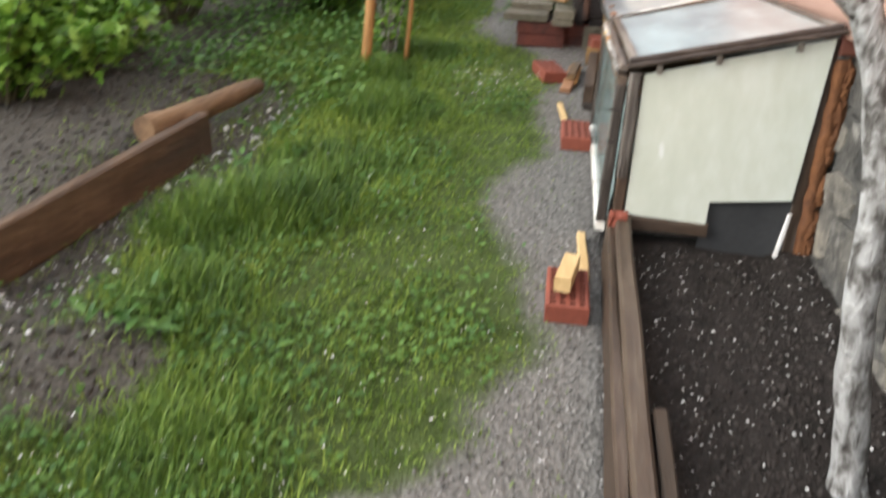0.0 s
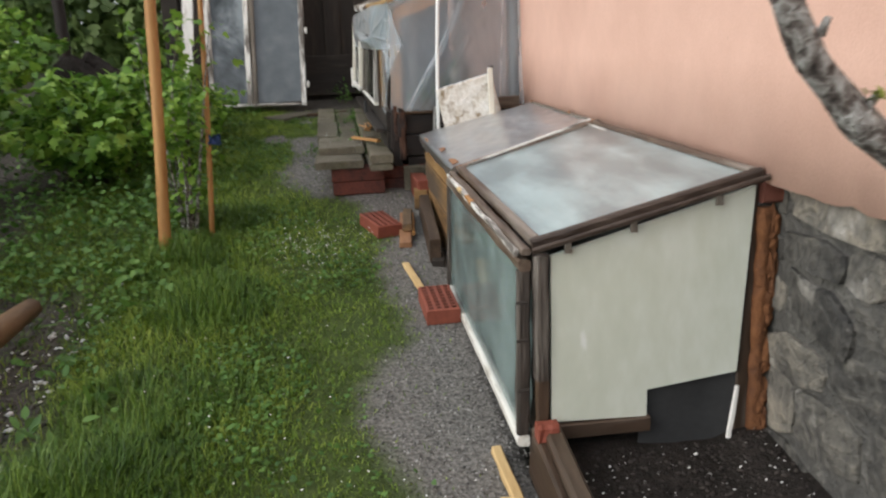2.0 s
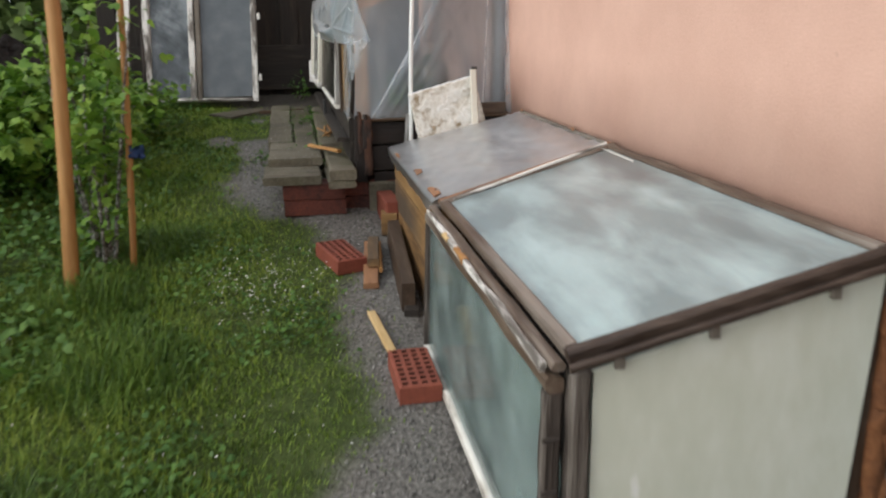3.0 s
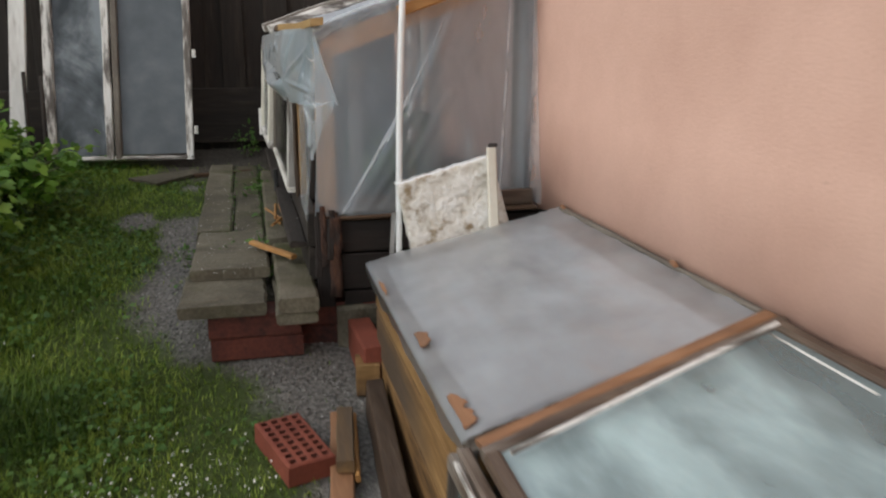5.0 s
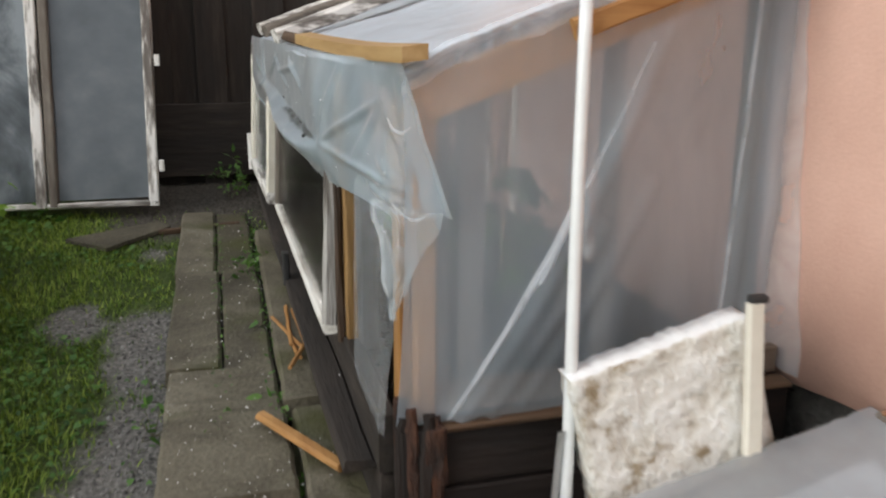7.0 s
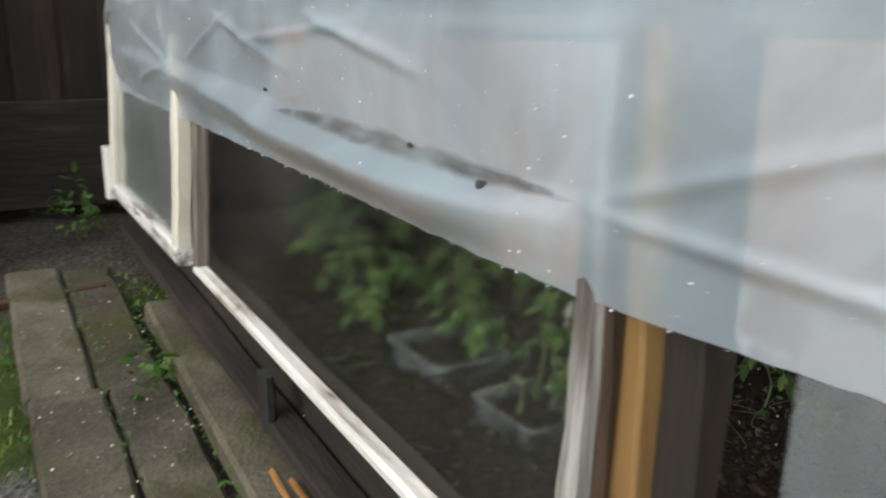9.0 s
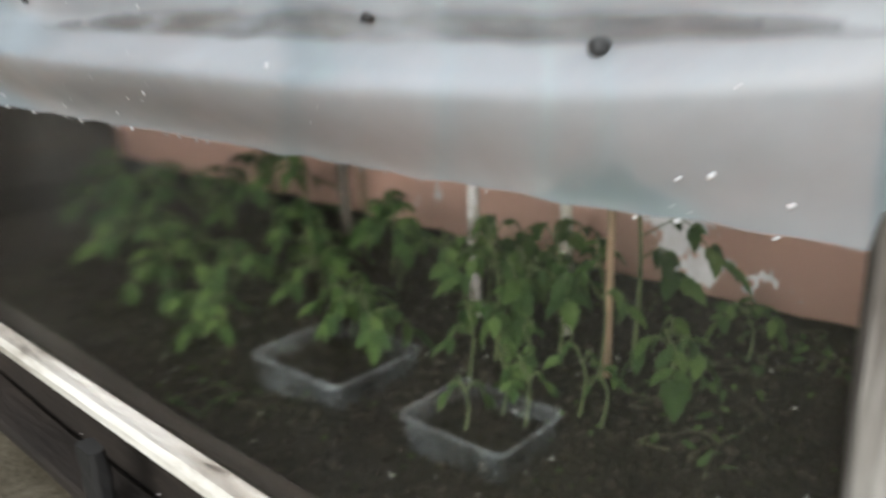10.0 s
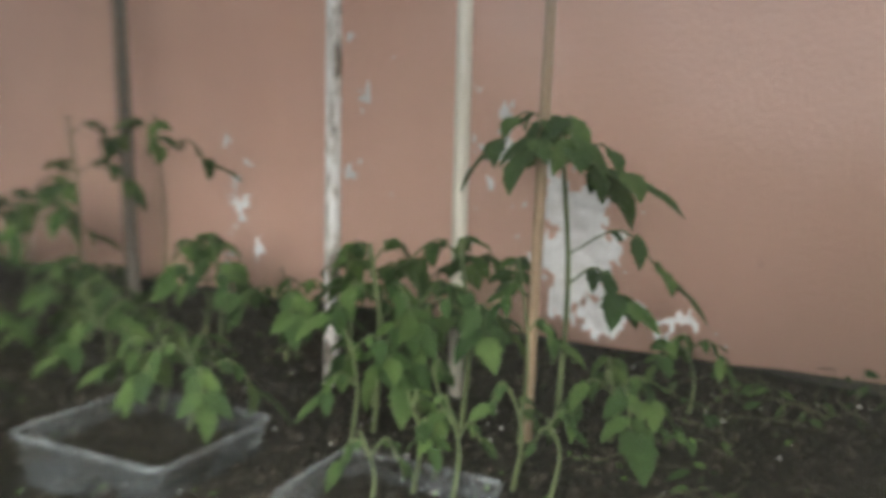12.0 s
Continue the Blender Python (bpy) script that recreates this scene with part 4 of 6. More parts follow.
def lid_film(u, v):
    p = q[0].lerp(q[1], u).lerp(q[3].lerp(q[2], u), v)
    ridge = 0.010 * (1 - abs(nz(u * 2.2 + 0.6 * v, v * 4.5, 6, 1.6))) ** 5 + 0.006 * (1 - abs(nz(u * 4 - v, v * 7, 11, 1.7))) ** 6
    return p + Vector((0, 0, -0.020 - 0.012 * math.sin(math.pi * u) * math.sin(math.pi * v) + 0.007 * nz(u * 3, v * 4, 2, 2) + 0.6 * ridge))


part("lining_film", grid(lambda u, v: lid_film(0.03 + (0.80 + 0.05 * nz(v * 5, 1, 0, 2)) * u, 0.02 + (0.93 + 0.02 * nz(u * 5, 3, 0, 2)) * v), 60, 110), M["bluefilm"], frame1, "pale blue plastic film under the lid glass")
# front sash, standing on the path
F0, F1, F2, F3 = (-0.556, 0.012, 0.0), (-0.556, 1.20, 0.03), (-0.548, 1.17, 0.455), (-0.548, 0.012, 0.455)
fq, fup = sash(frame1, F0, F1, F2, F3, 0.028, 0.03, (M["sillpaint"], M["worn_y"], M["splitwood"], M["splitwood"]), M["frontglass"], ("sill_rail", "top_rail", "far_stile", "near_stile"))
part("lining_film", grid(lambda u, v: fq[0].lerp(fq[1], u).lerp(fq[3].lerp(fq[2], u), v) + Vector((0.022 + 0.008 * nz(u * 4, v * 3, 1, 2), 0, 0)), 30, 14), M["frontfilm"], frame1)
part("drip_board", beam((-0.547, 0.0, 0.476), (-0.547, 1.13, 0.478), 0.022, 0.014, bev=0.004, seg=12, wob=0.003), M["worn_y"], frame1, "dark brown drip board")
part("paint_line", beam((-0.565, 0.02, 0.470), (-0.565, 1.10, 0.472), 0.010, 0.014, bev=0.002, seg=16, wob=0.005), M["peel_y"], piece(frame1, "drip_board"), "flaking white paint line")
part("bare_wood", beam((-0.566, 0.60, 0.4725), (-0.566, 0.70, 0.4730), 0.014, 0.013, bev=0.003, seg=5, wob=0.004), M["orange_y"], piece(frame1, "drip_board"), "rust-coloured bare wood where the paint broke off")
part("bare_wood", beam((-0.569, 0.78, 0.4735), (-0.569, 0.835, 0.4740), 0.012, 0.012, bev=0.003, seg=4, wob=0.004), M["fresh_y"], piece(frame1, "drip_board"))
for zz in (0.15, 0.27, 0.36):
    part("hinge", box(-0.575, -0.548, -0.016, -0.009, zz, zz + 0.007), M["dark_x"], piece(frame1, "near_stile"))
part("inner_board", box(-0.495, -0.475, 0.04, 1.12, -0.04, 0.05), M["dark_y"], frame1)

bm = box(-0.536, -0.486, -0.05, -0.012, 0.030, 0.078, bev=0.008, wob=0.004)
solo("brick_piece", bm, M["brick"], "broken red brick piece beside the corner post", "brick", at=(-0.51, -0.03, 0.03))
bm = box(-0.506, -0.492, -0.035, -0.022, -0.05, 0.045, bev=0.004)
solo("plastic_peg", bm, M["pipe"], "white plastic peg at the corner post", "peg", at=(-0.5, -0.03, -0.04))

# ---- far cold frame: plank box under cloudy film ----
frame2 = thing("cold_frame", (-0.27, 1.65, 0.1), "wooden plank cold frame covered with cloudy film", "cold frame")
for k, (z0, z1) in enumerate(((0.02, 0.135), (0.14, 0.255), (0.26, 0.375), (0.38, 0.482))):
    part("front_plank", box(-0.528, -0.502, 1.205 if k < 3 else 1.12, 2.16, z0, z1, bev=0.004, wob=0.003), M["plank_y"], frame2)
    part("end_plank", beam((-0.50, 2.147, (z0 + z1) / 2), (-0.01, 2.147, (z0 + z1) / 2), 0.024, z1 - z0 - 0.003, wob=0.003), M["plank_x"], frame2)
part("end_plank", plate([(-0.50, 2.137, 0.485), (-0.01, 2.137, 0.485), (-0.01, 2.137, 0.600)], (0, 0.02, 0)), M["plank_x"], frame2)
part("front_rail", beam((-0.505, 1.12, 0.480), (-0.505, 2.16, 0.480), 0.07, 0.016, up=(-0.2, 0, 1), wob=0.003), M["grey_y"], frame2)
part("far_rail", beam((-0.52, 2.135, 0.492), (-0.015, 2.135, 0.605), 0.07, 0.012, wob=0.003), M["grey_x"], frame2)
part("top_rail", beam((-0.045, 1.25, 0.588), (-0.045, 2.15, 0.588), 0.07, 0.012, up=(-0.2, 0, 1), wob=0.003), M["grey_y"], frame2)
part("near_rail", beam((-0.530, 1.104, 0.497), (-0.012, 1.196, 0.626), 0.030, 0.012, wob=0.002), M["reddish_x"], frame2, "bare reddish rail beside the lid")
part("back_rail", beam((-0.012, 1.22, 0.622), (-0.012, 2.16, 0.622), 0.014, 0.012, wob=0.004), M["grey_y"], frame2)


def cover(u, v):
    y = 1.116 + 0.087 * u + (2.185 - 1.116 - 0.087 * u) * v
    if u < 0.12:
        t = u / 0.12
        rag = 0.018 * nz(0, y, 3, 9)
        return Vector((-0.545 - 0.006 * t, y, 0.452 + rag + (0.495 - 0.452 - rag) * t))
    t = (u - 0.12) / 0.88
    sag = -0.014 * math.sin(math.pi * t) * math.sin(math.pi * v) + 0.004 * nz(t * 2, y, 1, 4) + 0.003 * nz(t * 3, y, 6, 11)
    edge = 0.006 * nz(0, y, 0, 12) if t > 0.95 else 0
    return Vector((-0.548 + 0.542 * t, y, 0.497 + 0.126 * t + sag + edge))


part("cover_film", grid(cover, 44, 60), M["topfilm"], frame2, "cloudy grey plastic film stretched over the lid")
# milky layer added under the cover only to brighten its middle
part("inner_film", grid(lambda u, v: cover(0.19 + 0.70 * u, 0.035 + 0.895 * v) + Vector((0, 0, -0.010 + 0.003 * nz(u * 3, v * 3, 2, 2))), 30, 40), M["bright_layer"], frame2, "added milky layer brightening the middle of the cover")
for (y0, y1, x0, w) in ((1.15, 1.27, -0.540, 0.030), (1.50, 1.575, -0.535, 0.032), (1.86, 1.97, -0.547, 0.010)):
    bm = bmesh.new()
    low, high = [], []
    for k in range(15):
        yy = y0 + (y1 - y0) * k / 14
        wd = w * math.sin(math.pi * (k + 0.6) / 15.2) ** 0.5 * (0.75 + 0.7 * nz(yy, y0, 2, 40))
        xa = x0 + 0.004 * nz(yy, 1, 0, 30)
        low.append((xa, yy, 0.500 + 0.23 * (xa + 0.548)))
        high.append((xa + max(wd, 0.003), yy, 0.502 + 0.23 * (xa + max(wd, 0.003) + 0.548)))
    part("bare_wood", plate(low + high[::-1], (0, 0, 0.003), bm), M["reddish_y"], piece(frame2, "front_rail"), "torn bare reddish wood along the lid edge")
for yy in (1.50, 2.12):
    part("wood_chip", beam((-0.02, yy, 0.632), (-0.016, yy + 0.028, 0.632), 0.009, 0.007, wob=0.004), M["reddish_y"], piece(frame2, "back_rail"))

# ---- greenhouse ----
gh = thing("lean_to_greenhouse", (-0.33, 3.5, 0.3), "low lean-to greenhouse of old sashes, boards and plastic film", "greenhouse")
for k, (z0, z1, x0) in enumerate(((0.485, 0.578, -0.60), (0.375, 0.478, -0.615), (0.24, 0.368, -0.59))):
    part("end_board", beam((x0, 2.372, (z0 + z1) / 2), (-0.01, 2.372, (z0 + z1) / 2), 0.03, z1 - z0, wob=0.003, seg=8), M["rot_x"], gh)
part("end_ledge", beam((-0.61, 2.355, 0.586), (-0.02, 2.355, 0.592), 0.036, 0.010, wob=0.003), M["bedboard_x"], gh)
part("sole_board", beam((-0.60, 2.384, 0.616), (-0.02, 2.392, 0.618), 0.020, 0.046, wob=0.003, seg=10), M["worn_x"], gh)
part("corner_post", box(-0.665, -0.618, 2.345, 2.39, 0.33, 0.585, bev=0.006, wob=0.006), M["rot_z"], gh, "rotten dark corner post")
part("corner_post", box(-0.630, -0.598, 2.334, 2.36, 0.36, 0.590, bev=0.006, wob=0.008), M["rotred"], gh, "crumbling red-brown corner post")
for (x, y, z0, z1, w, h, lean, m_) in ((-0.660, 2.352, 0.42, 0.606, 0.022, 0.016, 0.006, "rot_z"), (-0.643, 2.346, 0.45, 0.622, 0.016, 0.014, -0.004, "rotred"), (-0.628, 2.340, 0.47, 0.610, 0.018, 0.012, 0.008, "rot_z"), (-0.612, 2.344, 0.44, 0.604, 0.014, 0.014, 0.003, "rotred"), (-0.652, 2.368, 0.40, 0.628, 0.020, 0.018, -0.006, "rotred"), (-0.600, 2.338, 0.50, 0.594, 0.012, 0.010, -0.005, "rotred")):
    part("splinter", beam((x, y, z0), (x + lean, y + 0.004, z1), w, h, up=(0, 1, 0), bev=0.004, seg=8, wob=0.005), M[m_], piece(gh, "corner_post"))
for k, (z0, z1) in enumerate(((0.50, 0.595), (0.40, 0.495), (0.27, 0.395))):
    part("front_board", beam((-0.672, 2.39, (z0 + z1) / 2), (-0.688, 4.66, (z0 + z1) / 2 + 0.01), 0.028, z1 - z0, wob=0.004, seg=20), M["dark_y"], gh)
part("ledge", beam((-0.712, 2.42, 0.500), (-0.735, 4.62, 0.520), 0.05, 0.018, wob=0.005, seg=20), M["dark_y"], gh)
# sashes of the front
sash(gh, (-0.712, 2.730, 0.600), (-0.724, 3.850, 0.600), (-0.700, 3.850, 1.075), (-0.690, 2.730, 1.075), 0.018, 0.028, (M["sillpaint"], M["grey_y"], M["grey_z"], M["palesplit"]), M["glass"], ("sill_rail", "top_rail", "far_stile", "near_stile"))
sash(gh, (-0.742, 3.895, 0.605), (-0.760, 4.60, 0.612), (-0.735, 4.60, 1.075), (-0.716, 3.895, 1.075), 0.036, 0.034, (M["peel_y"], M["grey_y"], M["cream"], M["cream"]), M["hazeglass"], ("sill_rail", "top_rail", "far_stile", "near_stile"))
part("sill_end", box(-0.785, -0.745, 4.60, 4.65, 0.60, 0.735, bev=0.006), M["white_z"], gh)
part("post", box(-0.699, -0.686, 2.722, 2.731, 0.585, 1.07, bev=0.004, wob=0.003), M["brown_z"], gh)
part("post", box(-0.684, -0.650, 2.706, 2.734, 0.585, 1.07, bev=0.003, wob=0.002), M["tanpost"], gh, "orange pine post")
part("post", box(-0.664, -0.630, 2.672, 2.708, 0.585, 1.07, bev=0.003, wob=0.003), M["dark_z"], gh)
part("post", box(-0.632, -0.600, 2.376, 2.408, 0.585, 1.055, bev=0.003, wob=0.002), M["orange_z"], gh, "orange pine corner post")
part("post", box(-0.648, -0.626, 2.425, 2.460, 0.585, 1.05, bev=0.003, wob=0.002), M["orange_z"], gh, "orange pine post behind the film")
part("post", box(-0.600, -0.575, 2.40, 2.43, 0.585, 1.035, bev=0.003, wob=0.002), M["grey_z"], gh)
part("post", box(-0.560, -0.520, 2.406, 2.430, 0.585, 1.085, bev=0.003, wob=0.002), M["grey_z"], gh)
part("post", box(-0.315, -0.285, 2.450, 2.475, 0.585, 1.17, bev=0.003, wob=0.002), M["grey_z"], gh)
part("post", box(-0.050, -0.015, 2.475, 2.51, 0.585, 1.27, bev=0.003, wob=0.002), M["grey_z"], gh)
part("top_plate", beam((-0.618, 2.40, 1.080), (-0.686, 4.62, 1.080), 0.04, 0.03, wob=0.002, seg=12), M["grey_y"], gh)
part("rafter", beam((-0.622, 2.388, 1.050), (0.0, 2.475, 1.272), 0.03, 0.056, wob=0.002), M["pinerafter"], gh, "orange pine end rafter")
for yy in (3.1, 3.85, 4.58):
    part("rafter", beam((-0.67, yy, 1.072), (0.0, yy, 1.310), 0.03, 0.05, wob=0.002), M["grey_x"], gh)


def crease(u, v, u0, v0, u1, v1, w):
    """How near (u, v) lies to the fold from (u0, v0) to (u1, v1)."""
    d = math.hypot(u1 - u0, v1 - v0)
    t = ((u - u0) * (u1 - u0) + (v - v0) * (v1 - v0)) / d**2
    off = abs((u - u0) * (v1 - v0) - (v - v0) * (u1 - u0)) / d
    return math.exp(-((off / w) ** 2)) if 0 < t < 1.05 else 0.0


def end_film(u, v):
    # u from the wall outwards, v upwards
    x = -0.004 - (0.648 + 0.015 * (1 - v) ** 2) * u
    top = 1.342 - 0.378 * abs(x)
    z = 0.592 + (top - 0.592) * v
    bulge = 0.012 * math.sin(v * 3.1) + 0.010 * nz(x * 2, z, 0, 3) + 0.004 * nz(x, z * 0.5, 4, 14)
    bulge += 0.012 * crease(u, v, 0.86, 0.0, 0.35, 0.95, 0.03) + 0.008 * crease(u, v, 0.80, 0.0, 0.55, 0.45, 0.04) + 0.012 * crease(u, v, 0.04, 0.0, 0.03, 1, 0.03) + 0.008 * crease(u, v, 0.12, 0.05, 0.10, 0.95, 0.02) + 0.006 * crease(u, v, 0.80, 0.0, 0.62, 0.30, 0.02) + 0.006 * crease(u, v, 0.72, 0.02, 0.42, 0.5, 0.02) + 0.004 * nz(x * 1.5, z * 1.2, 8, 9)
    return Vector((x, 2.352 - bulge + 0.10 * smooth(-0.46, 0.03, x), z))


part("end_film", grid(end_film, 70, 60), M["filmend"], gh, "thin translucent film across the greenhouse end")


def film_fold(a, b, w0, w1, bow):
    """A doubled strip of film along a tight fold from a to b, given as (u, v) on the end film."""
    def at(s, t):
        u, v = a[0] + (b[0] - a[0]) * s + bow * math.sin(math.pi * s), a[1] + (b[1] - a[1]) * s
        p = end_film(min(max(u + (t - 0.5) * (w0 + (w1 - w0) * s) * (1 + 0.5 * nz(s * 5, t, 2, 1.5)), 0.002), 0.998), v)
        return p + Vector((0, -0.003 - 0.005 * math.sin(math.pi * t), 0))
    part("film_fold", grid(at, 40, 6), M["fold"], gh, "bright doubled fold in the film")


film_fold((0.885, 0.01), (0.62, 0.52), 0.010, 0.030, 0.010)
film_fold((0.70, 0.36), (0.44, 0.84), 0.022, 0.004, 0.008)
film_fold((0.16, 0.01), (0.115, 0.99), 0.014, 0.010, 0.0)
part("film_fold", grid(lambda u, v: Vector((-0.007 - 0.005 * math.sin(math.pi * u) - 0.003 * nz(u * 2, v * 6, 4, 1.5), 2.345 + 0.085 * v + 0.10 * u + 0.012 * nz(v * 5, 1, 6, 1.3) * (1 - u), 0.60 + 0.735 * v)), 12, 50), M["fold"], gh, "pale film edge turned over on the house wall")
part("batten", beam((-0.425, 2.334, 1.146), (-0.19, 2.342, 1.226), 0.012, 0.030, bev=0.003, wob=0.002, seg=8), M["orange_x"], gh, "orange batten pressing the film to the rafter")


def roof_film(u, v):
    x = -0.655 + 0.652 * u - 0.07 * smooth(0, 0.3, v) * (1 - u)
    y = 2.335 + 2.30 * v
    sag = -0.020 * math.sin(math.pi * u) * abs(math.sin(v * math.pi * 3)) + 0.006 * nz(x, y, 0, 4) + 0.004 * nz(x, y, 3, 11)
    return Vector((x, y, 1.103 + 0.238 * u + sag - 0.012 * smooth(0.10, 0.02, u)))


part("roof_film", grid(roof_film, 30, 90), M["rooffilm"], gh, "milky wet plastic film over the roof")


def film_hem(u, v):
    # the crumpled edge of the roof film, turned down over the end
    p = roof_film(u, 0)
    crumple = 0.005 * nz(u * 30, v * 2, 3, 1.0) + 0.003 * nz(u * 70, v * 3, 7, 1.0)
    deep = 0.030 + 0.010 * nz(u * 12, 0, 2, 1.0)
    return Vector((p.x, p.y + 0.012 - 0.016 * math.sin(math.pi * min(v * 1.6, 1)) - abs(crumple), p.z + 0.006 * (1 - v) ** 2 - deep * v ** 1.3 + 0.5 * crumple))


part("film_hem", grid(film_hem, 160, 10), M["fold"], gh, "bright crumpled film hem at the roof end")


def front_x(y):
    return -0.640 - 0.058 * smooth(2.36, 2.80, y) - 0.028 * smooth(2.8, 4.6, y)


POCKET_Y = [2.33, 2.66, 2.73, 2.83, 2.97, 3.28, 3.40, 3.92, 4.64]
POCKET_H = [0.142, 0.143, 0.143, 0.148, 0.149, 0.145, 0.139, 0.114, 0.10]
POCKET_A = [0.0, 0.0, 0.006, 0.028, 0.044, 0.044, 0.036, 0.012, 0.0]


def front_film(u, v):
    # u along the greenhouse, v downwards; rain weighs the film down into a long pocket
    y = 2.330 + 2.31 * u
    hang = 0.217 - 0.014 * smooth(0.05, 0.0, u) + 0.0025 * nz(u * 40, 0, 2, 2)
    h = hang * v - float(np.interp(y, POCKET_Y, POCKET_H)) - 0.004 * nz(y, 0, 1, 7)
    depth = float(np.interp(y, POCKET_Y, POCKET_A))
    pocket = depth * (smooth(-0.006, 0.022, h) - 0.85 * smooth(0.020, 0.075, h))
    belly = 0.014 * math.sin(math.pi * v) * smooth(0.0, 0.2, u) * (0.7 + 0.3 * math.sin(u * 9)) - 0.006 * v
    # creases fanning out from the two ends of the pocket
    fan = 0.0
    for (y0, h0, dy, dh) in ((2.735, 0.15, -0.30, -0.10), (2.735, 0.15, -0.36, 0.03), (2.735, 0.15, -0.12, -0.14), (3.92, 0.125, 0.10, -0.12), (3.92, 0.125, 0.35, -0.07), (3.92, 0.125, 0.30, 0.05), (3.30, 0.10, 0.35, -0.07), (2.95, 0.08, 0.3, -0.05), (2.45, 0.06, 0.12, 0.10), (2.38, 0.02, 0.02, 0.17), (2.37, 0.19, 0.10, -0.05), (2.36, 0.18, 0.05, -0.09), (2.40, 0.12, 0.04, -0.08), (2.36, 0.20, 0.16, -0.01), (3.1, 0.04, 0.4, 0.03), (3.55, 0.03, 0.25, 0.08)):
        t = ((y - y0) * dy + (hang * v - h0) * dh) / (dy * dy + dh * dh)
        if 0 < t < 1:
            off = abs((y - y0) * dh - (hang * v - h0) * dy) / math.hypot(dy, dh)
            fan += math.sin(math.pi * t) ** 0.5 * math.exp(-((off / 0.0065) ** 2))
    wr = 0.003 * nz(u * 9, v * 2, 0, 1.6) + 0.0008 * nz(u * 22, v * 3, 5, 1.5)
    wrap = smooth(0.055, 0.0, u) * v
    return Vector((front_x(y) - 0.018 - belly - pocket - 0.006 * fan - wr + 0.058 * wrap, y - 0.012 * wrap, 1.105 - hang * v))


def pocket_at(y, dh):
    """A place on the film dh below the pocket's fold."""
    u = (y - 2.330) / 2.31
    hang = 0.217
    return front_film(u, (float(np.interp(y, POCKET_Y, POCKET_H)) + dh) / hang)


front_sheet = part("front_film", grid(front_film, 220, 70), M["film"], gh, "milky film edge hanging over the front glass")
pos = []
for u, v in zip(rng.random(260), rng.random(260) ** 0.8):
    pos.append(front_film(u, v) + Vector((-0.001, 0, 0)))
for u in rng.random(90):
    pos.append(front_film(u, 1.0) + Vector((-0.001, 0, -0.001)))
drops = strewn("rain_drops", PEBBLE, PEBBLE_T, np.array(pos), anyturn(len(pos)), 0.0006 + 0.0014 * rng.random(len(pos)) ** 3, M["drop"], front_sheet)
tagged(drops, "clear rain drops beaded on the film", kind="stuff")
# wet dirt caught along the fold
def dirt(u, v, share):
    y = 2.735 + 0.60 * u
    tall = 0.019 * math.sin(math.pi * min(u * 1.02, 1)) ** 0.6 * (0.95 + 0.22 * nz(y, share * 3, 3, 14))
    return pocket_at(y, 0.006 * share - 0.002 - max(tall, 0.001) * share * v) + Vector((-0.002 - 0.001 * share, 0, 0))


for share in (1.0, 0.76, 0.5):
    part("fold_dirt", grid(lambda u, v, k=share: dirt(0.5 + (u - 0.5) * (0.7 + 0.3 * k), v, k), 110, 6), M["dirtyfilm"], front_sheet, "dark wet dirt gathered in the film fold")
for (y, dh) in ((2.97, -0.006), (3.385, -0.012)):
    q_ = pocket_at(y, dh)
    part("film_clip", tube([q_ + Vector((-0.003, -0.004, 0)), q_ + Vector((-0.004, 0, 0.001)), q_ + Vector((-0.003, 0.004, 0))], [0.0013, 0.0025, 0.0013], 8), M["black"], front_sheet, "small black film clip")
q_ = pocket_at(2.835, 0.004)
part("film_clip", tube([q_ + Vector((0.002, 0, 0)), q_ + Vector((-0.003, 0, 0)), q_ + Vector((-0.006, 0, 0)), q_ + Vector((-0.007, 0, 0))], [0.002, 0.0036, 0.0034, 0.001], 12), M["rubber"], front_sheet, "round dark grey knob holding the film")
FK, FL, FT = Vector((-0.606, 2.316, 0.912)), Vector((-0.672, 2.470, 0.905)), Vector((-0.664, 2.372, 0.750))


def corner_flap(u, v):
    p = FK.lerp(FL, u).lerp(FT, v)
    k = 0.010 * abs(math.sin(u * 7 + 2 * v)) * (1 - 0.6 * v)
    return p + Vector((-0.010 * nz(u * 4, v * 3, 1, 1.5) - k, -0.006 * nz(u * 4, v * 3, 7, 1.5) - k, 0))


part("film_flap", grid(corner_flap, 36, 30), M["flapfilm"], gh, "loose film corner hanging down")
# white highlights at the loose corner, modelled as two thin pale arcs
for pts in ([(-0.674, 2.350, 1.036), (-0.669, 2.338, 1.022), (-0.659, 2.327, 1.018), (-0.649, 2.322, 1.026)], [(-0.670, 2.375, 0.925), (-0.657, 2.348, 0.908), (-0.641, 2.326, 0.902), (-0.624, 2.316, 0.914)]):
    path_ = smooth_path(pts, 5)
    part("film_curl", tube(path_, [0.0007 + 0.0016 * math.sin(math.pi * k / (len(path_) - 1)) for k in range(len(path_))], 7, 0.2), M["fold"], gh, "pale arc standing in for a highlight on the film")
part("film_band", grid(lambda u, v: Vector(((1 - v) * -0.690 + v * (front_x(2.335 + 0.25 * u) - 0.012) + 0.006 * nz(u * 6, v * 2, 0, 2), 2.335 + 0.25 * u, 0.585 + 0.42 * v)), 30, 20), M["clearfilm"], gh, "thin film over the front corner")
path_ = smooth_path([(-0.644, 2.315, 1.116), (-0.659, 2.55, 1.112), (-0.678, 2.85, 1.114), (-0.698, 3.16, 1.120)], 4)
bm = bmesh.new()
ring = []
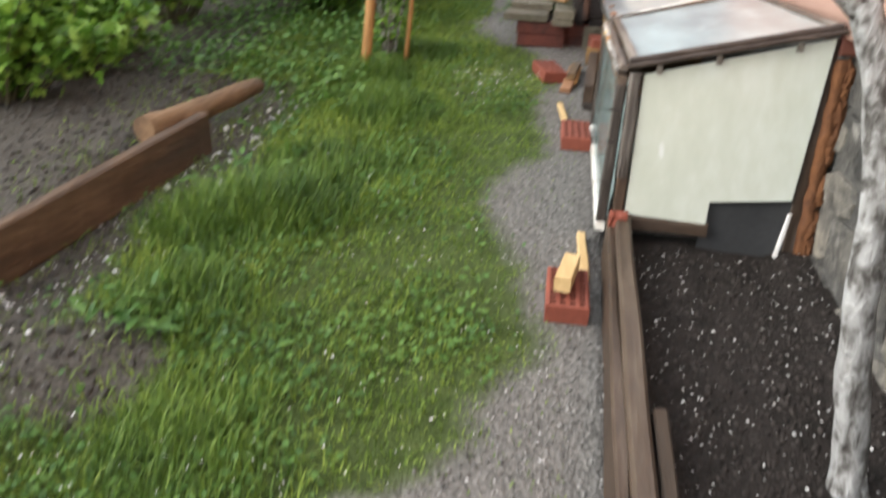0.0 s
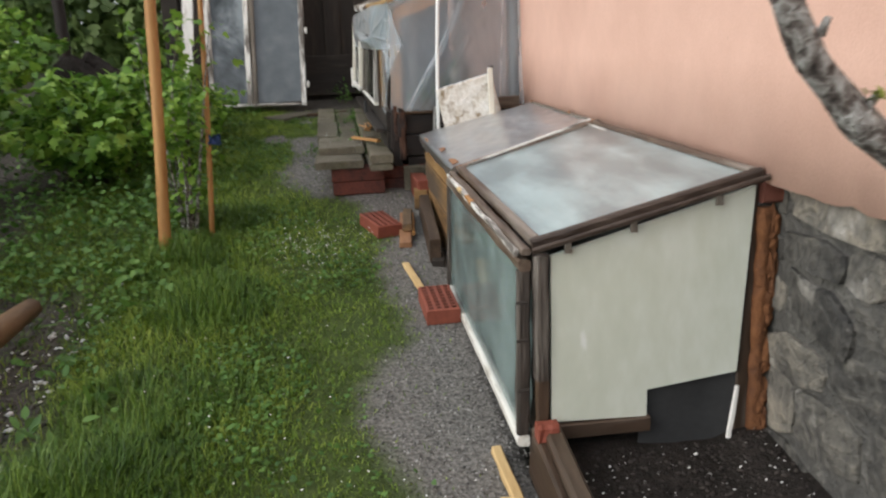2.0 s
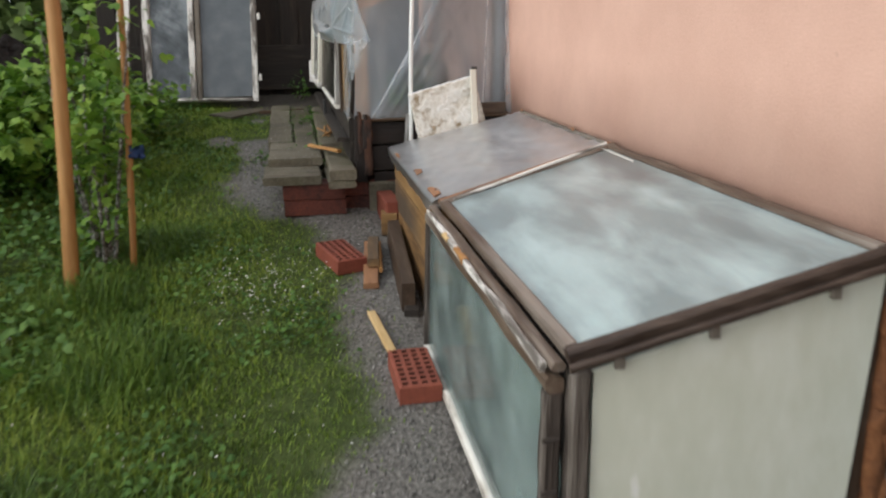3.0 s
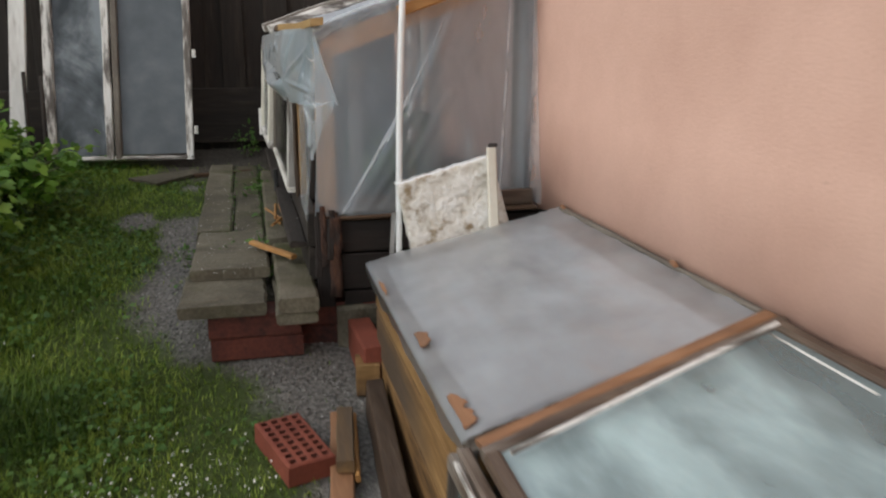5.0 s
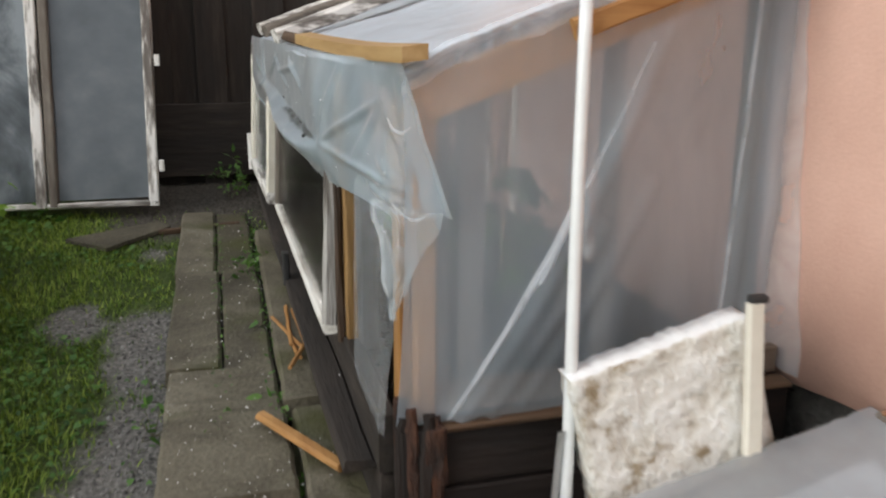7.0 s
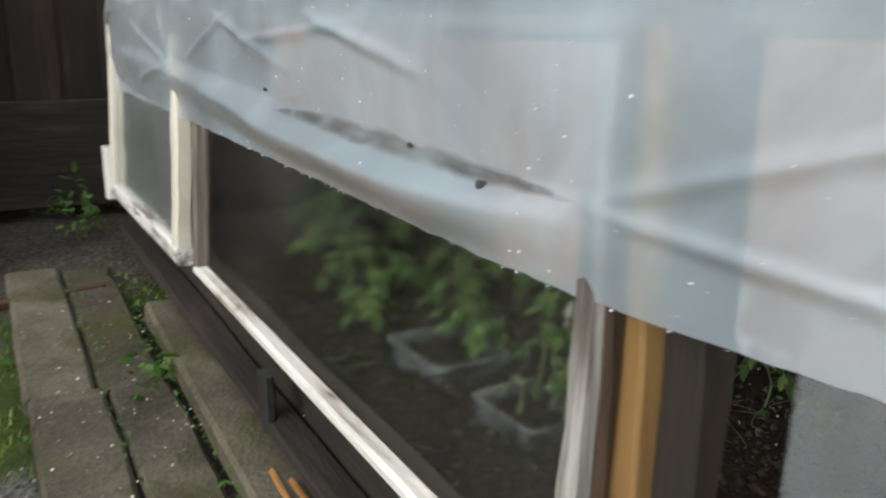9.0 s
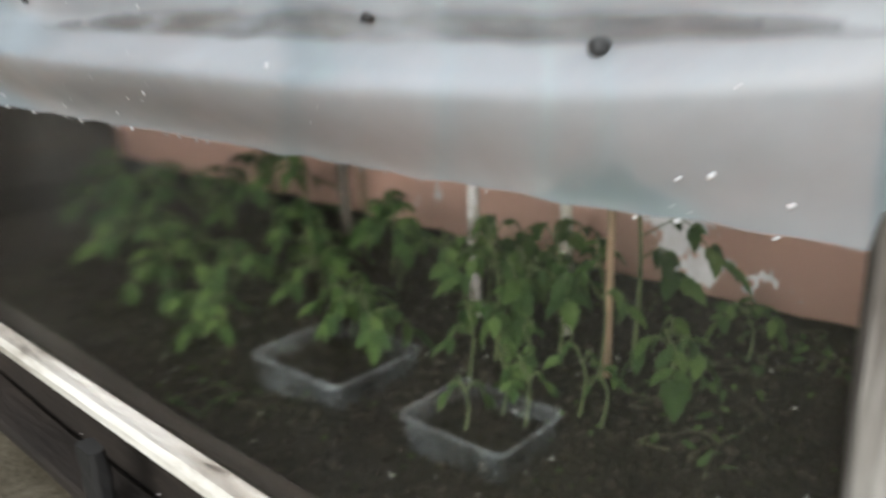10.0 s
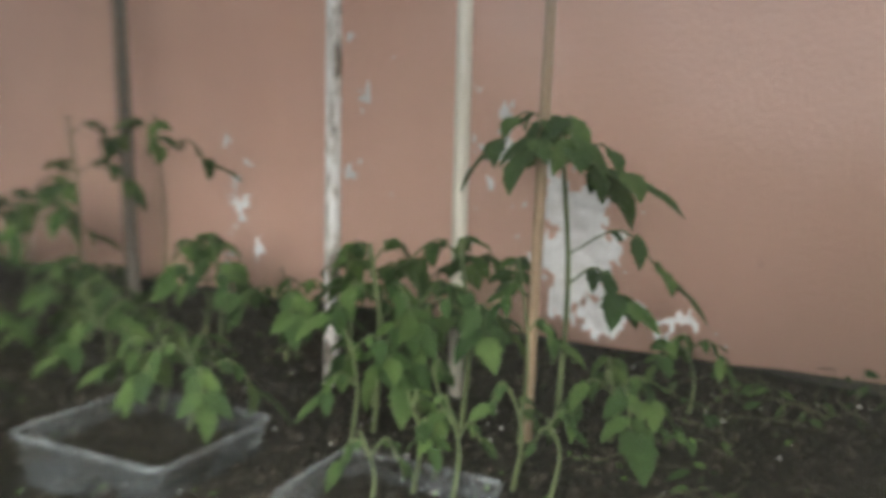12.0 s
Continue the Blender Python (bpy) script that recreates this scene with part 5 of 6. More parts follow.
for q_ in path_:
    ring.append([bm.verts.new(q_ + Vector(o)) for o in ((-0.017, 0, -0.010), (0.017, 0, -0.006), (0.017, 0, 0.014), (-0.017, 0, 0.010))])
for a, b in zip(ring, ring[1:]):
    for k in range(4):
        bm.faces.new((a[k], a[(k + 1) % 4], b[(k + 1) % 4], b[k]))
bm.faces.new(ring[0][::-1])
bm.faces.new(ring[-1])
bmesh.ops.recalc_face_normals(bm, faces=bm.faces)
part("batten", bm, M["tanbatten"], gh, "bent tan pine batten holding the film")
part("batten", tube(smooth_path([(-0.698, 3.165, 1.116), (-0.712, 3.6, 1.122), (-0.722, 4.05, 1.130)], 5), [0.015] * 11, 4), M["bedboard_y"], gh)
part("roof_timber", beam((-0.735, 3.50, 1.120), (-0.08, 3.62, 1.345), 0.055, 0.035, bev=0.006, wob=0.006, seg=12), M["peel_x"], gh, "peeling white timber weighing down the film")
part("roof_timber", beam((-0.745, 3.74, 1.130), (-0.10, 3.86, 1.350), 0.055, 0.035, bev=0.006, wob=0.006, seg=12), M["grey_x"], gh)
part("roof_timber", beam((-0.750, 3.95, 1.135), (-0.10, 4.05, 1.352), 0.05, 0.035, bev=0.006, wob=0.006, seg=12), M["peel_x"], gh)
part("hook", box(-0.752, -0.735, 3.365, 3.400, 0.500, 0.585, bev=0.004, wob=0.004), M["black"], gh, "black iron hook under the sill")


def gh_z(x, y):
    return 0.518 + 0.032 * smooth(-0.4, -0.02, x) + 0.010 * nz(x, y, 0, 5) + 0.007 * nz(x, y, 4, 14)


bm = grid(lambda u, v: Vector((-0.668 + 0.70 * u, 2.39 + 2.27 * v, gh_z(-0.668 + 0.70 * u, 2.39 + 2.27 * v))), 40, 130)
tagged(part("greenhouse_soil", bm, M["ghsoil"]), "dark soil of the bed inside the greenhouse", "soil", kind="structure")
p = scatter_bed(9000, -0.65, 0.0, 2.42, 4.6, gh_z, 0.001)
tagged(strewn("soil_crumbs", PEBBLE, PEBBLE_T, p, anyturn(len(p)), 0.0015 + 0.008 * rng.random(len(p)) ** 3, M["ghclod"]), "crumbly soil lumps inside the greenhouse", "soil", kind="stuff")
p = scatter_bed(520, -0.62, -0.02, 2.5, 4.2, gh_z, 0.006)
tagged(strewn("sprouts", POINTED, POINTED_T, p, turns_of(rng.uniform(0, 6.28, len(p)), rng.normal(-0.4, 0.4, len(p)), rng.normal(0, 0.5, len(p))), rng.uniform(0.003, 0.009, len(p)), M["weed"]), "tiny yellow-green sprouts on the greenhouse soil", "weeds", kind="stuff")
p = scatter_bed(420, -0.6, -0.02, 2.5, 4.4, gh_z, 0.006)
tagged(strewn("pale_crumbs", PEBBLE, PEBBLE_T, p, anyturn(len(p)), (0.0008 + 0.0016 * rng.random(len(p)))[:, None] * [1, 0.8, 0.4], M["petal"]), "pale crumbs and shell bits on the soil", "crumbs", kind="stuff")


# ---- things round the frames ----
bm = tube(smooth_path([(-0.455, 2.228, 0.17), (-0.449, 2.240, 0.55), (-0.437, 2.272, 0.88), (-0.416, 2.318, 1.195)], 4), [0.0088] * 13, 12)
solo("white_pole", bm, M["pipe"], "thin white plastic pole leaning on the greenhouse film", "pole", at=(-0.466, 2.228, 0.17))
bm = grid(lambda u, v: Vector((-0.490 + 0.014 * u + 0.020 * v, 2.222 + 0.008 * v + 0.004 * u, 0.36 + 0.26 * v)), 3, 8)
bmesh.ops.solidify(bm, geom=bm.faces[:], thickness=0.002)
solo("plastic_strip", bm, M["pipe"], "white plastic strip dangling beside the pole", "strip", at=(-0.49, 2.22, 0.36))

foam_board = thing("polystyrene_board", (-0.34, 2.21, 0.5), "crumbling dirty white polystyrene board leaning upright", "insulation board")


def foam_face(u, v):
    x = -0.456 + 0.262 * u + (0.046 + 0.03 * u) * (1 - v)
    top = 0.695 + 0.069 * u
    z = 0.47 + (top - 0.47) * v
    return Vector((x + 0.005 * nz(v * 6, u, 0, 2) * (u < 0.03), 2.194 + 0.03 * v + 0.003 * nz(x, z, 0, 25), z + 0.005 * nz(u * 9, 0, 1, 2) * (v > 0.97)))


bm = grid(foam_face, 30, 26)
geom = bmesh.ops.extrude_face_region(bm, geom=bm.faces[:])
bmesh.ops.translate(bm, verts=[g for g in geom["geom"] if isinstance(g, bmesh.types.BMVert)], vec=(0, 0.045, 0))
bmesh.ops.recalc_face_normals(bm, faces=bm.faces)
fb = part("board", bm, M["foamboard"], foam_board)
fb.data.materials.append(M["foamwhite"])
for f in fb.data.polygons:
    f.material_index = 1 if f.normal.z > 0.5 or f.center.z > 0.77 - 0.5 + 0.0 and f.normal.x < -0.7 else 0
bm = beam((-0.195, 2.178, 0.50), (-0.200, 2.206, 0.790), 0.026, 0.014, up=(0, 1, 0), bev=0.003)
strip = solo("cream_strip", bm, M["cream"], "cream plastic strip standing against the board", "strip", at=(-0.21, 2.19, 0.5))
bm = box(-0.207, -0.185, 2.198, 2.216, 0.790, 0.800)
part("end_cap", bm, M["black"], strip)


# ---- bricks ----
def brick_mesh(name, l=0.25, w=0.12, h=0.065, holes=True, nx=9, ny=4):
    """A clay brick, its long side along y, with slots through its top."""
    bm = bmesh.new()
    c = 0.004
    zt = h
    xs_, ys_ = [-w / 2 + c], [-l / 2 + c]
    wall_ = 0.0095
    hx, hy = (w - 2 * wall_ - (ny - 1) * wall_) / ny, (l - 2 * wall_ - (nx - 1) * wall_ * 0.9) / nx
    for k in range(ny):
        a = -w / 2 + wall_ + k * (hx + wall_)
        xs_ += [a, a + hx]
    for k in range(nx):
        a = -l / 2 + wall_ + k * (hy + wall_ * 0.9)
        ys_ += [a, a + hy]
    xs_.append(w / 2 - c)
    ys_.append(l / 2 - c)
    if not holes:
        xs_, ys_ = [-w / 2 + c, w / 2 - c], [-l / 2 + c, l / 2 - c]
    v = {(i, j): bm.verts.new((x, y, zt)) for i, x in enumerate(xs_) for j, y in enumerate(ys_)}
    for i in range(len(xs_) - 1):
        for j in range(len(ys_) - 1):
            q = [v[i, j], v[i + 1, j], v[i + 1, j + 1], v[i, j + 1]]
            if holes and i % 2 == 1 and j % 2 == 1:
                low = [bm.verts.new(p.co + Vector((0, 0, -0.022))) for p in q]
                for k in range(4):
                    bm.faces.new((q[k], q[(k + 1) % 4], low[(k + 1) % 4], low[k])).material_index = 1
                bm.faces.new(low).material_index = 1
            else:
                bm.faces.new(q)
    ring = [v[i, 0] for i in range(len(xs_))] + [v[len(xs_) - 1, j] for j in range(1, len(ys_))] + [v[i, len(ys_) - 1] for i in range(len(xs_) - 2, -1, -1)] + [v[0, j] for j in range(len(ys_) - 2, 0, -1)]
    def ring_at(z, grow):
        out = []
        for p in ring:
            x, y = p.co.x, p.co.y
            out.append(bm.verts.new((x * grow[0], y * grow[1], z)))
        return out
    g = (w / (w - 2 * c), l / (l - 2 * c))
    r1, r2, r3 = ring_at(h - c, g), ring_at(c, g), ring_at(0, (1, 1))
    for a, b in ((ring, r1), (r1, r2), (r2, r3)):
        for k in range(len(ring)):
            bm.faces.new((a[k], b[k], b[(k + 1) % len(ring)], a[(k + 1) % len(ring)]))
    bm.faces.new(r3[::-1])
    bmesh.ops.recalc_face_normals(bm, faces=bm.faces)
    me = bpy.data.meshes.new(name)
    bm.to_mesh(me)
    bm.free()
    me.materials.append(M["brick"])
    me.materials.append(M["hole"])
    return me


# the second mesh takes the darker shade-coloured brick for under the slabs
plain, shaded = brick_mesh("plain_brick", holes=False), brick_mesh("plain_brick", holes=False)
shaded.materials[0] = M["shadebrick"]
short_brick = brick_mesh("holed_brick", 0.205, 0.112, 0.056, nx=8)
SLOPE = math.degrees(math.atan(0.118))


def lay(me, x, y, turn, label, z=None, roll=0.0, group="loose bricks", level=False):
    ob = new("brick", me)
    ob.matrix_world = pose(x, y, (gz(x, y) if z is None else z) - 0.002, 0 if level else SLOPE, roll, turn)
    return tagged(ob, label, "brick", group)


lay(short_brick, -0.638, -0.265, 1, "red perforated brick on the gravel carrying a wood chunk")
lay(short_brick, -0.632, 0.970, 2, "red perforated brick beside the glazed front sash")
lay(short_brick, -0.772, 1.840, 20, "red perforated brick lying at the lawn edge")
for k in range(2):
    lay(shaded, -0.846 + 0.004 * k, 2.346 + 0.004 * k, 90, "red brick carrying the mossy slabs", z=0.278 - 0.066 * k, level=True, group="bricks under the slabs")
    lay(shaded, -0.620 + 0.003 * k, 2.42, 88, "dark red brick under the long slab", z=0.273 - 0.066 * k, level=True, group="bricks under the slabs")
lay(shaded, -0.900, 3.55, 90, "red brick carrying the mossy slabs", z=0.318, level=True, group="bricks under the slabs")
lay(shaded, -0.745, 3.60, 90, "red brick under the long slab", z=0.32, level=True, group="bricks under the slabs")
lay(plain, -0.515, 2.212, 3, "red brick on edge by the plank frame", z=0.235, roll=-90, level=True)

# ---- wood scraps ----
def scrap(p0, p1, w, h, mat, label, name="wood_piece", category="wood scrap", up=(0, 0, 1)):
    return solo(name, beam(p0, p1, w, h, up=up, bev=0.003, wob=0.003, seg=5), mat, label, category, "wood scraps", at=tuple((Vector(p0) + Vector(p1)) / 2))


scrap((-0.655, -0.330, -0.040), (-0.632, -0.190, -0.024), 0.044, 0.042, M["fresh_y"], "pale fresh-cut wood chunk lying on a brick", "wood_chunk")
scrap((-0.590, -0.150, -0.088), (-0.602, 0.120, -0.058), 0.026, 0.022, M["fresh_y"], "pale wooden stick on the gravel", "stick")
scrap((-0.705, 1.395, 0.088), (-0.672, 1.115, 0.064), 0.026, 0.014, M["fresh_y"], "pale yellow wooden stick on the gravel", "stick")
scrap((-0.648, 1.985, 0.160), (-0.685, 1.595, 0.113), 0.052, 0.022, M["reddish_y"], "split orange wood offcut on the gravel")
scrap((-0.640, 1.955, 0.180), (-0.665, 1.715, 0.160), 0.040, 0.030, M["plank_y"], "small wood offcut lying on another")
scrap((-0.618, 1.960, 0.165), (-0.640, 1.700, 0.135), 0.012, 0.020, M["orange_y"], "thin wood splinter on the gravel", "stick")
scrap((-0.560, 1.990, 0.190), (-0.585, 1.395, 0.122), 0.044, 0.115, M["brown_y"], "dark wet timber lying along the plank frame", "timber")
scrap((-0.565, 1.46, 0.085), (-0.580, 1.36, 0.075), 0.05, 0.05, M["dark_y"], "dark timber end on the gravel", "timber")
scrap((-0.592, 2.116, 0.208), (-0.531, 2.110, 0.208), 0.085, 0.088, M["plank_x"], "squat wooden block beside the plank frame", "wood_block")
scrap((-0.845, 2.772, 0.433), (-0.722, 2.535, 0.436), 0.022, 0.014, M["orange_y"], "thin orange stick lying on the slabs", "stick")
for k, (a, b, c, d) in enumerate(((-0.775, 3.33, -0.745, 3.02), (-0.760, 3.31, -0.752, 3.04), (-0.790, 3.28, -0.735, 3.06), (-0.752, 3.35, -0.760, 3.08), (-0.705, 3.14, -0.775, 2.94), (-0.74, 3.30, -0.73, 3.08))):
    scrap((a, b, 0.440 + 0.004 * k), (c, d, 0.440 + 0.003 * k), 0.009, 0.007, M["orange_y"], "thin orange wood splinter on the slabs", "splinter", "splinter")
scrap((-1.12, 4.33, 0.432), (-0.84, 4.36, 0.440), 0.020, 0.020, M["bedboard_x"], "brown stick lying before the fence", "stick")
bm = plate([(-1.42, 4.28, 0.425), (-1.28, 4.18, 0.410), (-1.08, 4.36, 0.432), (-1.12, 4.42, 0.440)], (0, 0, 0.014))
solo("slate_piece", bm, M["slab"], "flat weathered slate piece on the ground", "slate", at=(-1.25, 4.3, 0.42))


# ---- concrete slabs ----
def slab(x0, x1, y0, y1, z0, z1, label, tip=0.0):
    bm = bmesh.new()
    beam(((x0 + x1) / 2, y0, (z0 + z1) / 2), ((x0 + x1) / 2, y1, (z0 + z1) / 2 + tip), x1 - x0, z1 - z0, bev=0.007, seg=10, wob=0.006, bm=bm)
    return solo("concrete_slab", bm, M["slab"], label, "slab", "concrete slabs", at=((x0 + x1) / 2, y0, z0))


slab(-1.046, -0.811, 2.273, 2.60, 0.343, 0.378, "mossy concrete slab lying on red bricks")
slab(-1.028, -0.796, 2.530, 2.835, 0.379, 0.413, "mossy concrete slab lying on another slab")
slab(-1.030, -0.800, 2.842, 3.085, 0.362, 0.406, "greenish concrete slab in a row")
slab(-1.040, -0.915, 3.095, 3.80, 0.362, 0.408, "long weathered concrete slab with moss", 0.02)
slab(-0.910, -0.802, 3.092, 3.80, 0.352, 0.400, "long weathered concrete slab with moss", 0.02)
slab(-1.045, -0.925, 3.808, 4.52, 0.388, 0.425, "long weathered concrete slab before the fence", 0.03)
slab(-0.920, -0.808, 3.808, 4.50, 0.378, 0.418, "long weathered concrete slab before the fence", 0.03)
slab(-0.782, -0.676, 2.180, 2.83, 0.372, 0.413, "mossy kerb slab beside the greenhouse base")
slab(-0.788, -0.680, 2.188, 2.84, 0.337, 0.371, "green mossy kerb slab under another")
slab(-0.796, -0.690, 2.84, 4.08, 0.385, 0.430, "mossy kerb slab beside the greenhouse base", 0.05)
bm = grid(lambda u, v: Vector((-1.03 + 0.34 * u, 2.76 + 1.74 * v, 0.384 + 0.034 * v - 0.03 * smooth(0.2, 0.0, v) + 0.006 * nz(u * 3, v * 9, 0, 3))), 20, 90)
tagged(part("joint_soil", bm, M["soil"]), "dark soil packed under and between the slabs", "soil", kind="structure")

bm = box(-0.615, -0.44, 2.335, 2.40, 0.16, 0.328, bev=0.008, wob=0.006)
solo("concrete_block", bm, M["slab"], "grey concrete block under the greenhouse end boards", "block", at=(-0.53, 2.37, 0.16))

# ---- back fence and leaning windows ----
fence = thing("fence_back", (-0.9, 4.95, 0.45), "dark weathered board fence across the garden end", "fence", kind="structure")
fx = -2.14
k = 0
while fx < 0.0:
    w = 0.105 + 0.03 * ((k * 37) % 10) / 10
    y = 4.93 + 0.024 * (k % 2)
    part("fence_board", beam((fx + w / 2, y, 0.40), (fx + w / 2 + 0.004, y, 2.35 + 0.04 * ((k * 29) % 5) / 5), w + 0.014, 0.022, up=(0, 1, 0), bev=0.003, wob=0.004, seg=6), M["dark_z"], fence)
    fx += w
    k += 1
part("rail", beam((-2.13, 4.905, 0.68), (0.0, 4.905, 0.68), 0.035, 0.30, wob=0.004, seg=14), M["dark_x"], fence)
part("rail", beam((-2.13, 4.965, 1.9), (0.0, 4.965, 1.9), 0.04, 0.09, wob=0.004, seg=14), M["dark_x"], fence)


def leaning(z):
    return 4.525 + 0.16 * (z - 0.49)


win = thing("old_window", (-1.47, 4.53, 0.49), "old double window with peeling white frame leaning on the fence", "window")


def wbar(name, x0, z0, x1, z1, w, t, mat):
    return part(name, beam((x0, leaning(z0), z0), (x1, leaning(z1), z1), w, t, up=(0, -1, 0.16), bev=0.005, wob=0.004, seg=14), mat, win)


side = wbar("stile", -1.140, 0.490, -1.105, 1.82, 0.036, 0.036, M["peel_z"])
wbar("stile", -1.487, 0.500, -1.452, 1.82, 0.030, 0.040, M["grey_z"])
wbar("stile", -1.528, 0.500, -1.493, 1.82, 0.036, 0.042, M["peel_z"])
wbar("stile", -1.800, 0.530, -1.765, 1.82, 0.045, 0.036, M["peel_z"])
wbar("bottom_rail", -1.80, 0.508, -1.125, 0.500, 0.020, 0.036, M["peel_x"])
wbar("top_rail", -1.77, 1.80, -1.10, 1.80, 0.05, 0.036, M["peel_x"])
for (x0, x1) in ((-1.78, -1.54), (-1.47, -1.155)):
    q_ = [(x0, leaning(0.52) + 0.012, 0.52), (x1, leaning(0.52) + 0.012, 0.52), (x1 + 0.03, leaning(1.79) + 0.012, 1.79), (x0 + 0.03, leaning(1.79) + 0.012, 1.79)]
    part("pane", plate(q_, (0, 0.004, 0)), M["cloudpane" if x0 < -1.6 else "darkglass"], win, "grey window pane with reflections painted into its colour")
for zz in (0.62, 1.0, 1.4):
    part("hinge", box(-1.116 + 0.028 * (zz - 0.5), -1.098 + 0.028 * (zz - 0.5), leaning(zz) - 0.03, leaning(zz) - 0.01, zz, zz + 0.04, bev=0.003), M["white_z"], side)
board = solo("white_board", beam((-1.955, 4.52, 0.50), (-1.87, 4.72, 1.85), 0.075, 0.03, up=(0, -1, 0.1), bev=0.004, wob=0.004, seg=12), M["white_z"], "white flaking board leaning on the fence", "board", at=(-1.95, 4.52, 0.5))
for (x0, h, dx) in ((-1.895, 0.42, 0.01), (-1.825, 0.40, 0.015)):
    solo("dark_stick", tube([(x0, 4.46, 0.42), (x0 + dx, 4.47, 0.62), (x0 + dx * 1.5, 4.48, 0.52 + h)], [0.012, 0.011, 0.009], 7, 0.2), M["dark_z"], "dark upright stick before the old window", "stick", "garden sticks", at=(x0, 4.46, 0.42))

bm = grid(lambda u, v: Vector((-1.468 + 0.050 * u + 0.012 * nz(u * 2, v * 2, 1, 2), 1.872 + 0.02 * nz(u * 3, v * 3, 5, 1.5), 0.535 + 0.045 * v + 0.01 * nz(u * 4, v, 2, 1.5))), 10, 8)
bmesh.ops.solidify(bm, geom=bm.faces[:], thickness=0.003)
cloth = material("faded_blue_cloth", [(0.2, (0.05, 0.09, 0.25)), (0.8, (0.10, 0.16, 0.38))], 20, rough=0.9, bump=0.4, fine=90)
solo("blue_rag", bm, cloth, "small faded blue rag tied round the stake", "rag", at=(-1.45, 1.87, 0.55))

# ---- timber edging of the vegetable bed ----
solo("bed_board", beam((-2.165, -0.80, -0.090), (-1.985, 0.52, 0.040), 0.045, 0.165, bev=0.007, seg=18, wob=0.008), M["bedboard_y"], "thick brown board edging the vegetable bed", "board", at=(-2.08, -0.1, -0.05))
solo("bed_board", beam((-2.19, -2.2, -0.235), (-2.175, -0.82, -0.085), 0.045, 0.16, bev=0.007, seg=18, wob=0.008), M["bedboard_y"], "dark end of a brown bed board", "board", at=(-2.18, -1.5, -0.15))
solo("bed_log", tube(smooth_path([(-2.10, 0.28, 0.10), (-2.03, 0.66, 0.11), (-1.96, 1.02, 0.135)], 5), [0.044, 0.046, 0.046, 0.044, 0.042, 0.041, 0.041, 0.040, 0.038, 0.036, 0.030], 14, 0.22), M["logwood"], "brown peeled log edging the vegetable bed", "log", at=(-2.03, 0.66, 0.06))

# ---- stakes with a young climbing shrub ----
for (x, y, top, r, wob_) in ((-1.665, 1.70, (-1.585, 1.73, 1.75), 0.025, 1), (-1.500, 1.885, (-1.435, 1.90, 1.70), 0.012, 2)):
    bm = tube(smooth_path([(x, y, gz(x, y) - 0.05), (x + (top[0] - x) * 0.5 + 0.006 * wob_, y + 0.01, 0.9), top], 6), [r * (1.05 - 0.02 * k) for k in range(13)], 7, 0.15)
    solo("garden_stake", bm, M["orange_z"], "orange peeled wooden stake in the lawn edge", "stake", "garden stakes", at=(x, y, gz(x, y)))


def leafy(name, at, label, category, stems, leaves, shape, shape_t, mat, size, spread, tilt=0.6, stem_r=0.006, droop=0.15, stem_mat=None, jitter=0.035, low=0.12):
    """A shrub: bent stems from its base, each with leaves along and round it, in uneven clumps."""
    t = thing(name, at, label, category)
    bm = bmesh.new()
    pos = []
    for _ in range(stems):
        a, r = rng.uniform(0, 6.28), spread[0] * math.sqrt(rng.random())
        tip = Vector((at[0] + r * math.cos(a), at[1] + r * math.sin(a) * spread[2], at[2] + spread[1] * rng.uniform(0.45, 1.0) * (1 - 0.35 * (r / spread[0]) ** 2)))
        b = Vector((at[0] + 0.15 * r * math.cos(a), at[1] + 0.15 * r * math.sin(a), at[2] - 0.02))
        m = b.lerp(tip, 0.5) + Vector((rng.normal(0, 0.04), rng.normal(0, 0.04), 0.08 * spread[1]))
        path = smooth_path([b, m, tip], 4)
        tube(path, [stem_r * (1 - 0.09 * k) for k in range(len(path))], 5, 0.1, bm=bm, cap=False)
        n_ = max(int(leaves / stems * rng.uniform(0.5, 1.5)), 3)
        for f in low + (1.03 - low) * rng.random(n_) ** 0.7:
            q_ = path[min(int(f * (len(path) - 1)), len(path) - 1)].lerp(path[min(int(f * (len(path) - 1)) + 1, len(path) - 1)], (f * (len(path) - 1)) % 1)
            pos.append(q_ + Vector((rng.normal(0, jitter), rng.normal(0, jitter), rng.normal(0, jitter * 0.7))))
    part("stem", bm, stem_mat or M["stem"], t)
    pos = np.array(pos)
    n_ = len(pos)
    strewn("leaves", shape, shape_t, pos, turns_of(rng.uniform(0, 6.28, n_), rng.normal(droop, tilt, n_), rng.normal(0, tilt, n_)), size * rng.uniform(0.55, 1.25, n_), mat, t)
    return t


def gat(x, y):
    return (x, y, gz(x, y))


leafy("currant_bush", gat(-2.20, 2.95), "light green currant bush with lobed leaves", "bush", 46, 2700, LOBED, LOBED_T, M["currant"], 0.064, (0.62, 0.64, 0.85))
leafy("currant_bush", gat(-2.95, 2.35), "dense green currant bush beside the bare bed", "bush", 46, 2500, LOBED, LOBED_T, M["currant"], 0.064, (0.66, 1.12, 0.8))
leafy("currant_bush", gat(-3.05, 1.55), "dense green currant bush over the bare bed", "bush", 44, 2500, LOBED, LOBED_T, M["currant"], 0.062, (0.62, 0.80, 0.8))
leafy("currant_bush", gat(-1.95, 3.75), "green currant bush near the old window", "bush", 34, 2200, LOBED, LOBED_T, M["currant"], 0.048, (0.46, 0.50, 0.9))
